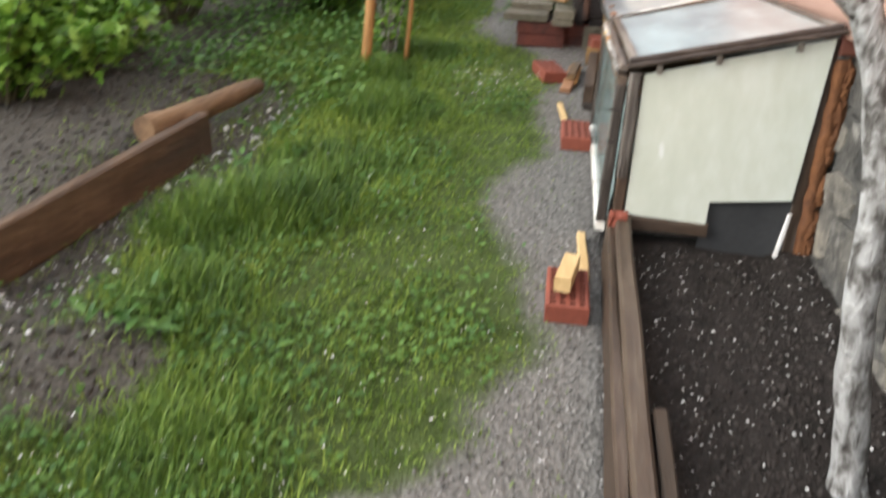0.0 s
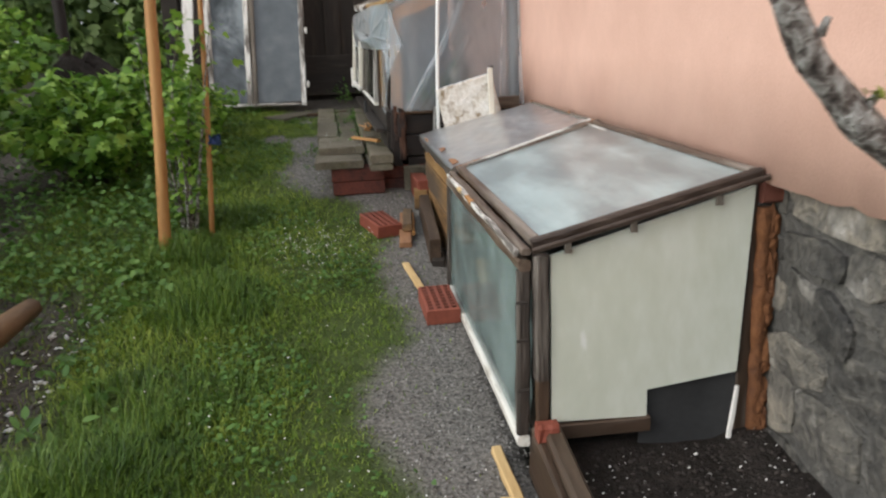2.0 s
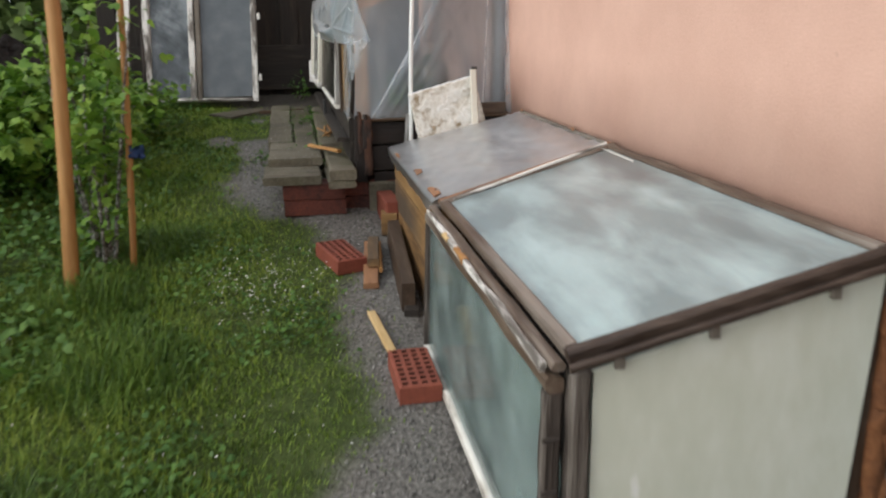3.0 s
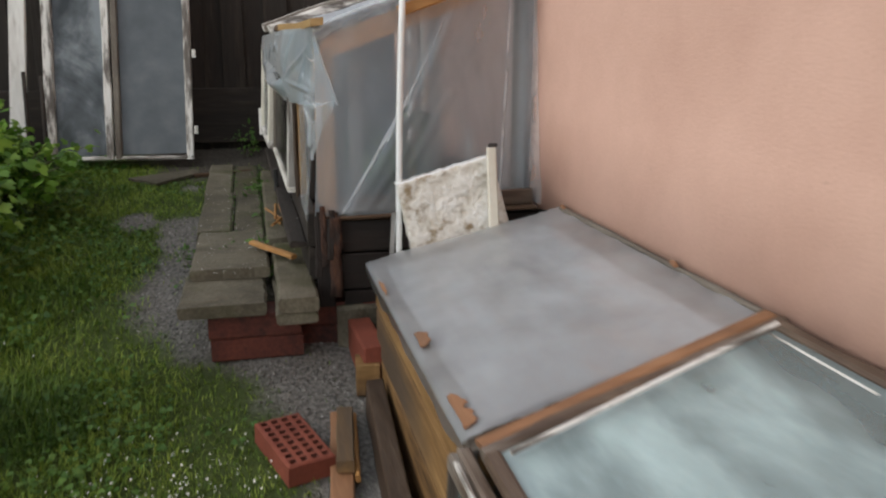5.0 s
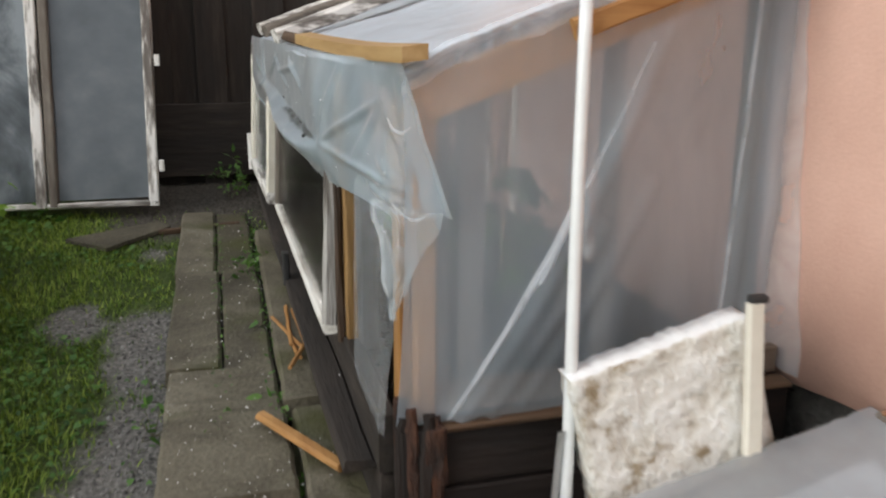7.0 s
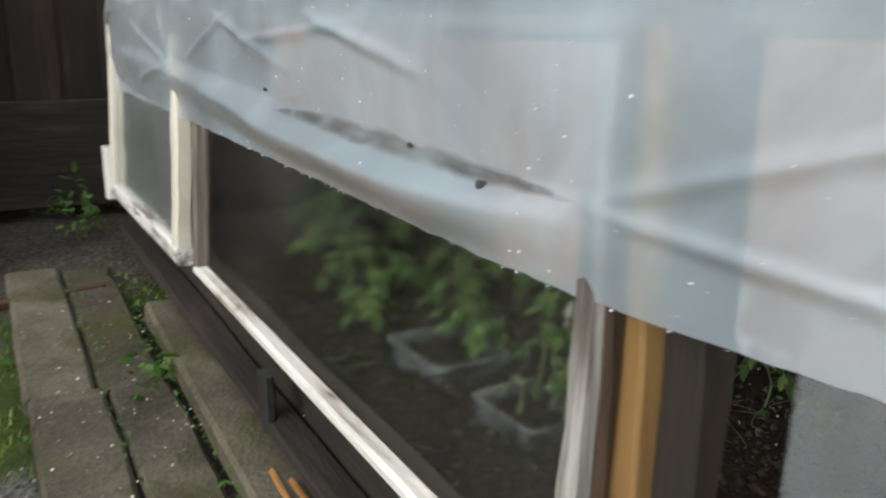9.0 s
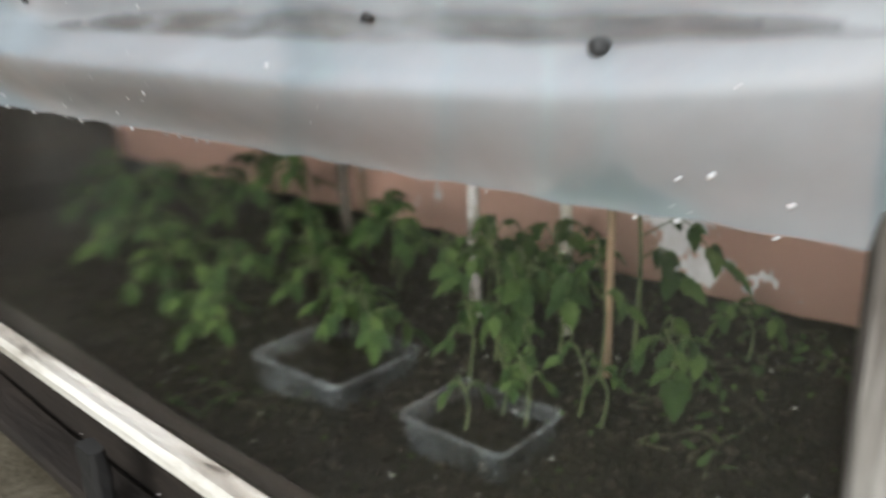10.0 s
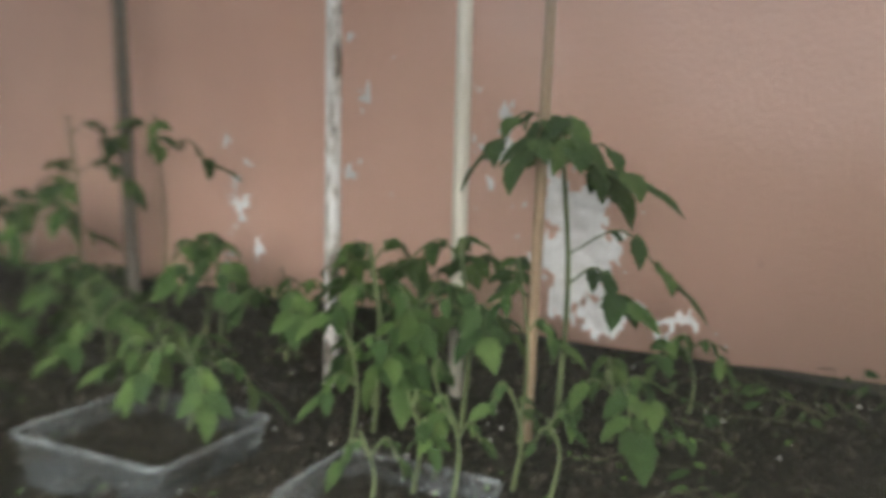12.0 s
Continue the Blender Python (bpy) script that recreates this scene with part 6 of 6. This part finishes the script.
leafy("currant_bush", gat(-3.3, 3.9), "tall currant bush before the hedge", "bush", 40, 2600, LOBED, LOBED_T, M["currant"], 0.06, (0.8, 1.15, 0.8))
leafy("young_shrub", gat(-1.60, 1.95), "slender young shrub tied between two stakes", "shrub", 9, 620, LOBED, LOBED_T, M["currant"], 0.042, (0.26, 1.15, 0.7), stem_r=0.008, stem_mat=M["darkbark"])
leafy("currant_bush", gat(-2.85, 0.62), "light green currant bush on the bare bed", "bush", 34, 2000, LOBED, LOBED_T, M["currant"], 0.05, (0.45, 0.62, 0.8))
leafy("raspberry_canes", gat(-2.75, 0.95), "green raspberry canes at the bed", "shrub", 20, 900, LOBED, LOBED_T, M["currant"], 0.05, (0.42, 0.62, 0.8))


# low weeds under the bushes
def weeds_at(x, y):
    return smooth(-1.42, -1.70, x + 0.12 * nz(x, y, 1, 3)) * smooth(0.85, 1.35, y + 0.2 * nz(x, y, 6, 2)) * smooth(-2.9, -2.4, x)


p = sprinkle(9000, -2.9, -1.3, 0.7, 4.7, weeds_at)
p[:, 2] += rng.uniform(0.01, 0.16, len(p)) * np.array([0.5 + 0.5 * smooth(-1.6, -2.1, x) for x, y, z in p])
tagged(strewn("ground_weeds", LOBED, LOBED_T, p, turns_of(rng.uniform(0, 6.28, len(p)), rng.normal(-0.2, 0.5, len(p)), rng.normal(0, 0.4, len(p))), rng.uniform(0.014, 0.034, len(p)), M["weed"]), "dense low weeds under the bushes", "weeds", kind="stuff")
# small weeds at the slabs and by the fence
for (x, y, z, s_, n_) in ((-0.815, 3.80, 0.40, 0.07, 46), (-0.80, 3.97, 0.41, 0.05, 26), (-0.86, 4.75, 0.48, 0.16, 90), (-0.80, 2.60, 0.36, 0.035, 12), (-0.81, 2.93, 0.39, 0.025, 9), (-0.80, 3.35, 0.40, 0.025, 8), (-1.06, 2.98, 0.33, 0.05, 26)):
    leafy("weed_tuft", (x, y, z), "small green weed tuft growing between slabs", "weed", 7, n_, POINTED, POINTED_T, M["weed"], 0.030, (s_, s_ * 1.2, 1.0), stem_r=0.0015, jitter=0.012)

# moss, seedlings and fallen bits on the slabs and the ledge
def slab_top(x, y):
    return 0.414 + 0.026 * smooth(2.85, 4.0, y) + 0.006 * smooth(-0.80, -0.79, x)


n_ = 380
wx, wy = np.where(rng.random(n_) < 0.65, rng.normal(-0.802, 0.012, n_), rng.normal(-0.915, 0.010, n_)), rng.uniform(2.75, 4.45, n_)
keep_ = np.array([nz(0, y, 5, 3.1) + 0.25 > 0 for y in wy])
p = np.array([(x, y, slab_top(x, y) + 0.004 + 0.014 * rng.random()) for x, y in zip(wx[keep_], wy[keep_])])
tagged(strewn("joint_weeds", POINTED, POINTED_T, p, turns_of(rng.uniform(0, 6.28, len(p)), rng.normal(-0.4, 0.4, len(p)), rng.normal(0, 0.5, len(p))), rng.uniform(0.006, 0.015, len(p)), M["weed"]), "tiny green weeds growing in the slab joints", "weeds", kind="stuff")
n_ = 420
p = np.array([(x, y, (slab_top(x, y) if x < -0.70 else 0.512) + 0.003) for x, y in zip(rng.uniform(-1.03, -0.695, n_), rng.uniform(2.45, 4.5, n_))])
tagged(strewn("fallen_petals", PETAL, [(0, 1, 2), (0, 2, 3)], p, anyturn(len(p), 0.25), rng.uniform(0.002, 0.005, len(p)), M["petal"]), "white petals and crumbs on the slabs", "petals", kind="stuff")

# ---- hedge and trees behind ----
hx = rng.uniform(-9, -2.0, 24000)
hy = 6.4 + 0.9 * rng.random(24000) + 0.5 * np.sin(hx * 1.3)
hz = 0.5 + 3.6 * rng.random(24000) ** 0.9 + 0.35 * np.sin(hx * 2.1)
tagged(strewn("hedge", LOBED, LOBED_T, np.stack([hx, hy, hz], 1), anyturn(24000, 0.9), rng.uniform(0.09, 0.19, 24000), M["hedge"]), "pale green overgrown hedge behind the garden", "hedge", kind="stuff")
n_ = 12000
hx, hy = -6.6 - 1.2 * rng.random(n_), rng.uniform(-7, 7, n_)
hz = gz(-5, 0) - 0.2 + 0.118 * hy + 1.1 * rng.random(n_)
tagged(strewn("hedge", LOBED, LOBED_T, np.stack([hx, hy, hz], 1), anyturn(n_, 0.9), rng.uniform(0.07, 0.16, n_), M["hedge"]), "green hedge along the side of the garden", "hedge", kind="stuff")
def heap(u, v):
    a, r = math.tau * u, v
    x, y = -2.62 + 0.46 * r * math.cos(a), 4.55 + 0.34 * r * math.sin(a)
    return Vector((x + 0.05 * nz(u * 4, v * 3, 2, 2), y, gz(x, y) - 0.03 + 0.46 * (1 - r * r) ** 0.8 * (1 + 0.5 * nz(x, y, 3, 6)) + 0.04 * nz(x, y, 8, 18)))


tagged(part("compost_heap", grid(heap, 40, 16), M["soil"]), "dark heap of earth and twigs behind the bushes", "compost heap")
for (x, y, r) in ((-2.92, 5.0, 0.052), (-3.55, 4.9, 0.04)):
    t = thing("dark_tree", gat(x, y), "dark-barked tree trunk before the hedge", "tree")
    bm = tube(smooth_path([(x, y, gz(x, y) - 0.1), (x + 0.03, y, 1.2), (x - 0.05, y + 0.05, 2.6)], 5), [r * (1 - 0.03 * k) for k in range(11)], 9, 0.2)
    part("trunk", bm, M["rot_z"], t)
    bm = tube(smooth_path([(x, y, 1.5), (x + 0.35, y, 1.9), (x + 0.6, y + 0.1, 2.5)], 4), [r * 0.5 * (1 - 0.05 * k) for k in range(9)], 7, 0.2)
    part("limb", bm, M["rot_z"], t)
    n_ = 500
    strewn("crown", LOBED, LOBED_T, np.stack([rng.normal(x, 0.6, n_), rng.normal(y, 0.4, n_), rng.uniform(1.7, 3.2, n_)], 1), anyturn(n_, 0.9), rng.uniform(0.05, 0.11, n_), M["hedge"], t)

# ---- fruit tree in the wall bed ----
tree = thing("fruit_tree", (-0.12, -0.955, -0.10), "whitewashed young fruit tree with forked lichened branches", "tree")
trunk = smooth_path([(-0.105, -0.96, -0.16), (-0.125, -0.955, -0.02), (-0.165, -0.95, 0.20), (-0.185, -0.945, 0.45), (-0.225, -0.94, 0.62), (-0.272, -0.935, 0.745)], 6)
part("trunk", tube(trunk, [0.031 - 0.007 * k / (len(trunk) - 1) + (0.014 if k < 4 else 0) * (1 - k / 4) for k in range(len(trunk))], 14, 0.28), M["bark"], tree, "whitewashed grey trunk")
limb = smooth_path([(-0.265, -0.935, 0.725), (-0.335, -0.93, 0.785), (-0.40, -0.93, 0.835), (-0.462, -0.93, 0.905), (-0.505, -0.93, 0.985), (-0.56, -0.92, 1.12), (-0.60, -0.90, 1.35)], 5)
part("limb", tube(limb, [0.021 - 0.008 * k / (len(limb) - 1) for k in range(len(limb))], 10, 0.3), M["darkbark"], tree, "dark lichened limb")
limb2 = smooth_path([(-0.268, -0.935, 0.72), (-0.252, -0.93, 0.83), (-0.222, -0.93, 0.95), (-0.20, -0.93, 1.10), (-0.16, -0.92, 1.40)], 5)
part("limb", tube(limb2, [0.020 - 0.006 * k / (len(limb2) - 1) for k in range(len(limb2))], 10, 0.3), M["bark"], tree)
for (a, b, d) in (((-0.405, -0.935, 0.85), (-0.396, -0.945, 0.872), 1), ((-0.335, -0.935, 0.80), (-0.330, -0.945, 0.818), 1), ((-0.46, -0.935, 0.93), (-0.455, -0.94, 0.948), 0), ((-0.285, -0.935, 0.765), (-0.28, -0.94, 0.80), 0), ((-0.215, -0.935, 0.95), (-0.19, -0.94, 0.985), 1), ((-0.205, -0.945, 0.62), (-0.16, -0.96, 0.60), 1), ((-0.19, -0.945, 0.50), (-0.145, -0.965, 0.52), 1)):
    sp = part("spur", tube([a, Vector(a).lerp(Vector(b), 0.5), b], [0.006, 0.005, 0.004], 6, 0.2), M["darkbark"], tree)
    if d:
        n_ = 9
        strewn("bud_leaves", POINTED, POINTED_T, np.array(b) + rng.normal(0, 0.007, (n_, 3)), turns_of(rng.uniform(0, 6.28, n_), rng.normal(-0.5, 0.4, n_), rng.normal(0, 0.4, n_)), rng.uniform(0.012, 0.022, n_), M["bud"], sp)

# ---- inside the greenhouse ----
def upright(name, x, y, z1, r, mat, label, lean=(0, 0)):
    z0 = gh_z(x, y) - 0.03
    bm = tube([(x, y, z0), (x + lean[0] * 0.5, y + lean[1] * 0.5, (z0 + z1) / 2), (x + lean[0], y + lean[1], z1)], [r, r * 0.97, r * 0.94], 8, 0.08)
    return solo(name, bm, mat, label, "stake", "greenhouse stakes", at=(x, y, z0 + 0.03))


upright("plant_stake", -0.199, 3.401, 1.16, 0.0085, M["stakepaint"], "white flaking plant stake in the soil", (0.004, 0.0))
upright("plant_stake", -0.169, 3.269, 1.16, 0.008, M["cream"], "cream plant stake in the soil")
upright("plant_stake", -0.229, 3.167, 1.12, 0.0052, M["tanwood"], "pale tan wooden plant stake in the soil", (0.0, -0.012))
upright("plant_stake", -0.071, 3.835, 1.20, 0.011, M["grey_z"], "grey wooden plant stake by the wall", (0.0, 0.02))


def tray(x, y, turn, l, w, h, label):
    """A clear rectangular tray with rim, walls and floor."""
    bm = bmesh.new()
    def loop(g, z):
        out = []
        for sx, sy in ((-1, -1), (1, -1), (1, 1), (-1, 1)):
            for k in range(4):
                a = math.atan2(sy, sx) - math.pi / 4 + math.pi / 6 * k
                out.append(bm.verts.new(((w / 2 - 0.012) * sx * g + 0.012 * math.cos(a), (l / 2 - 0.012) * sy * g + 0.012 * math.sin(a), z)))
        return out
    loops = [loop(1.05, h - 0.004), loop(1.05, h), loop(1.0, h), loop(0.95, 0.0)]
    for a, b in zip(loops, loops[1:]):
        for k in range(16):
            bm.faces.new((a[k], a[(k + 1) % 16], b[(k + 1) % 16], b[k]))
    bm.faces.new(loops[-1])
    bmesh.ops.recalc_face_normals(bm, faces=bm.faces)
    me = bpy.data.meshes.new("plastic_tray")
    bm.to_mesh(me)
    bm.free()
    me.materials.append(M["tray"])
    me.materials.append(M["rim"])
    for f in me.polygons[:32]:
        f.material_index = 1
    ob = new("plastic_tray", me)
    ob.matrix_world = pose(x, y, gh_z(x, y) - 0.004, 1.5, 2, turn)
    tagged(ob, label, "tray", "plastic trays")
    bm = grid(lambda u, v: Vector(((u - 0.5) * w * 0.9, (v - 0.5) * l * 0.9, 0.024 + 0.006 * nz(u * 3, v * 3, x * 9, 2))), 10, 10)
    fill = part("soil_fill", bm, M["ghsoil"])
    fill.parent = ob
    fill["label"] = "dark soil in the tray"
    return ob


tray(-0.425, 3.190, 5, 0.130, 0.108, 0.042, "clear plastic tray lying on the soil")
tray(-0.422, 3.432, 5, 0.150, 0.140, 0.042, "clear plastic tray lying on the soil among seedlings")


# toothed leaflet along +x, folded at its rib
LEAFLET = [(0, 0, 0), (0.10, 0.15, 0.04), (0.26, 0.26, 0.05), (0.34, 0.23, 0.03), (0.50, 0.28, 0.0), (0.58, 0.21, 0.0), (0.76, 0.16, -0.06), (1.0, 0, -0.20), (0.76, -0.16, -0.06), (0.58, -0.21, 0.0), (0.50, -0.28, 0.0), (0.34, -0.23, 0.03), (0.26, -0.26, 0.05), (0.10, -0.15, 0.04), (0.45, 0, -0.03)]


def tomato(x, y, top, label, fronds, wide, lift=0.0):
    """A tomato plant: a thin stem and a few fronds, each with one large leaflet at its end and smaller pairs behind it."""
    z0 = gh_z(x, y) + lift
    t = thing("tomato_plant", (x, y, z0), label, "tomato plant", "tomato plants")
    stem = smooth_path([(x, y, z0 - 0.01), (x + 0.006, y - 0.004, (z0 + top) / 2), (x + 0.002, y + 0.006, top)], 5)
    bm = tube(stem, [(0.0030 if wide > 0.035 else 0.0020) - 0.0001 * k for k in range(len(stem))], 6, 0.1)
    pos, yaw, pit, rol, siz = [], [], [], [], []
    for (f, a, ln) in fronds:
        b = stem[min(int(f * (len(stem) - 1)), len(stem) - 1)]
        d = Vector((math.cos(a), math.sin(a), 0))
        path = smooth_path([b, b + d * ln * 0.55 + Vector((0, 0, 0.16 * ln + 0.010)), b + d * ln + Vector((0, 0, -0.22 * ln))], 4)
        tube(path, [0.0012] * len(path), 4, 0, bm=bm, cap=False)
        for k, sides, g in ((8, (0,), 1.25), (7, (-1, 1), 0.95), (5, (-1, 1), 0.80), (3, (-1, 1), 0.5)):
            for s_ in sides:
                pos.append(path[k])
                yaw.append(a + s_ * rng.uniform(0.75, 1.25))
                pit.append(rng.uniform(0.25, 0.95))
                rol.append(s_ * 0.35 + rng.normal(0, 0.3))
                siz.append(wide * g * rng.uniform(0.8, 1.2))
    part("stem", bm, M["plantstem"], t)
    strewn("leaves", LEAFLET, JAGGED_T, np.array(pos), turns_of(np.array(yaw), np.array(pit), np.array(rol)), np.array(siz)[:, None] * [1, 1.1, 1.1], M["tomato"], t)
    return t


def round_fronds(n_, ln):
    """Fronds spread round a stem."""
    first = rng.uniform(0, 6.28)
    return [(rng.uniform(0.55, 1.0), first + 6.28 * k / n_ + rng.normal(0, 0.25), ln * rng.uniform(0.75, 1.2)) for k in range(n_)]


tomato(-0.200, 3.150, 0.800, "tall tomato plant with drooping top leaves", [(1, 3.7, 0.045), (1, 0.7, 0.045), (1, 2.0, 0.060), (0.98, 4.8, 0.060), (0.97, 5.7, 0.050), (0.62, 5.0, 0.085), (0.58, 4.6, 0.050), (1, 3.0, 0.05), (0.99, 5.2, 0.03)], 0.040)
PLANTS = [
    # x, y, top, fronds, their length, leaflet, lift above the soil
    (-0.275, 3.300, 0.700, 5, 0.050, 0.036, 0), (-0.245, 3.225, 0.705, 5, 0.050, 0.036, 0), (-0.190, 3.390, 0.675, 3, 0.055, 0.028, 0), (-0.225, 3.335, 0.690, 4, 0.050, 0.034, 0), (-0.255, 3.265, 0.675, 5, 0.050, 0.034, 0), (-0.180, 3.255, 0.680, 3, 0.05, 0.032, 0),
    (-0.350, 3.275, 0.640, 3, 0.036, 0.028, 0.02), (-0.375, 3.430, 0.622, 5, 0.045, 0.031, 0.02), (-0.350, 3.490, 0.620, 4, 0.045, 0.030, 0.02),
    (-0.200, 3.560, 0.680, 4, 0.030, 0.028, 0), (-0.215, 3.095, 0.600, 4, 0.045, 0.036, 0), (-0.115, 3.050, 0.605, 3, 0.028, 0.024, 0),
    (-0.240, 3.170, 0.695, 3, 0.028, 0.026, 0), (-0.120, 3.880, 0.610, 5, 0.070, 0.038, 0), (-0.130, 3.720, 0.815, 3, 0.055, 0.032, 0), (-0.140, 3.870, 0.810, 5, 0.075, 0.036, 0),
    (-0.290, 3.640, 0.595, 4, 0.060, 0.034, 0), (-0.230, 3.740, 0.610, 5, 0.065, 0.036, 0), (-0.340, 3.800, 0.600, 5, 0.070, 0.036, 0), (-0.240, 4.060, 0.680, 6, 0.090, 0.042, 0), (-0.370, 3.990, 0.630, 6, 0.085, 0.040, 0), (-0.470, 3.660, 0.570, 4, 0.050, 0.030, 0), (-0.160, 3.620, 0.660, 5, 0.060, 0.034, 0), (-0.190, 3.470, 0.650, 4, 0.050, 0.032, 0), (-0.150, 3.960, 0.700, 6, 0.085, 0.042, 0), (-0.410, 3.880, 0.600, 5, 0.070, 0.036, 0), (-0.300, 4.250, 0.700, 7, 0.10, 0.045, 0),
]
for (x, y, top, n_, ln, wide, lift) in PLANTS:
    tomato(x, y, top, "young tomato plant with broad drooping leaves", round_fronds(n_, ln), wide, lift)
for (x, y, top) in ((-0.385, 3.195, 0.612), (-0.390, 3.160, 0.615), (-0.320, 3.140, 0.605), (-0.440, 3.200, 0.598), (-0.330, 3.205, 0.615), (-0.330, 3.105, 0.590)):
    tomato(x, y, top, "thin tomato seedling in a clear tray", round_fronds(2, 0.018), 0.018, 0.015)
for (x, y, s_) in ((-0.03, 2.88, 0.06), (-0.02, 2.80, 0.05), (-0.20, 3.05, 0.05), (-0.28, 3.0, 0.04), (-0.55, 3.45, 0.05), (-0.12, 2.98, 0.05), (-0.06, 3.02, 0.04)):
    leafy("seedling_tuft", (x, y, gh_z(x, y)), "small weed seedlings on the greenhouse soil", "weed", 6, 26, POINTED, POINTED_T, M["tomato"], 0.018, (s_, s_, 1.0), stem_r=0.0010, jitter=0.008)

# ---- foundation stones by the wall bed ----
rows_ = [-0.34, -0.15, 0.00, 0.17, 0.30, 0.42, 0.515, 0.605]
srnd = random.Random(5)
for r_, (z0, z1) in enumerate(zip(rows_, rows_[1:])):
    y = -2.6 + srnd.uniform(0, 0.1)
    while y < 0.06:
        w = srnd.uniform(0.30, 0.55) if r_ == 6 else srnd.uniform(0.10, 0.27)
        y1 = min(y + w, 0.10)
        cy, cz, hw, hh = (y + y1) / 2, (z0 + z1) / 2 + (0 if r_ == 6 else srnd.uniform(-0.03, 0.03)), (y1 - y) / 2 - 0.003, (z1 - z0) / 2 * (1.0 if r_ == 6 else srnd.uniform(0.85, 1.2)) - 0.003
        if hw > 0.03:
            bm = bmesh.new()
            loops = []
            tilt_ = srnd.uniform(-0.25, 0.25) if r_ < 6 else 0.0
            outline = []
            for k in range(10):
                a = math.tau * k / 10
                ca, sa = math.cos(a), math.sin(a)
                m_ = 1 / max(abs(ca), abs(sa))
                m_ = 0.10 * 1.1 + 0.90 * m_ * 0.98
                oy, oz = ca * hw * m_ * srnd.uniform(0.82, 1.06), sa * hh * m_ * srnd.uniform(0.80, 1.08)
                outline.append((oy, oz + oy * tilt_))
            proud = srnd.uniform(0.012, 0.026)
            for (x, g) in ((0.06, 1.02), (0.054 - proud * 0.8, 1.0), (0.054 - proud, 0.93)):
                loops.append([bm.verts.new((x + srnd.uniform(-0.005, 0.005), cy + a * g, min(cz + b * g, 0.60))) for a, b in outline])
            top_ = bm.verts.new((0.054 - proud - srnd.uniform(-0.004, 0.003), cy + srnd.uniform(-0.3, 0.3) * hw, cz + srnd.uniform(-0.3, 0.3) * hh))
            for a, b in zip(loops, loops[1:]):
                for k in range(10):
                    bm.faces.new((a[k], a[(k + 1) % 10], b[(k + 1) % 10], b[k]))
            for k in range(10):
                bm.faces.new((loops[-1][k], loops[-1][(k + 1) % 10], top_))
            bmesh.ops.recalc_face_normals(bm, faces=bm.faces)
            part("stone", bm, M["stone"], wall)
        y = y1
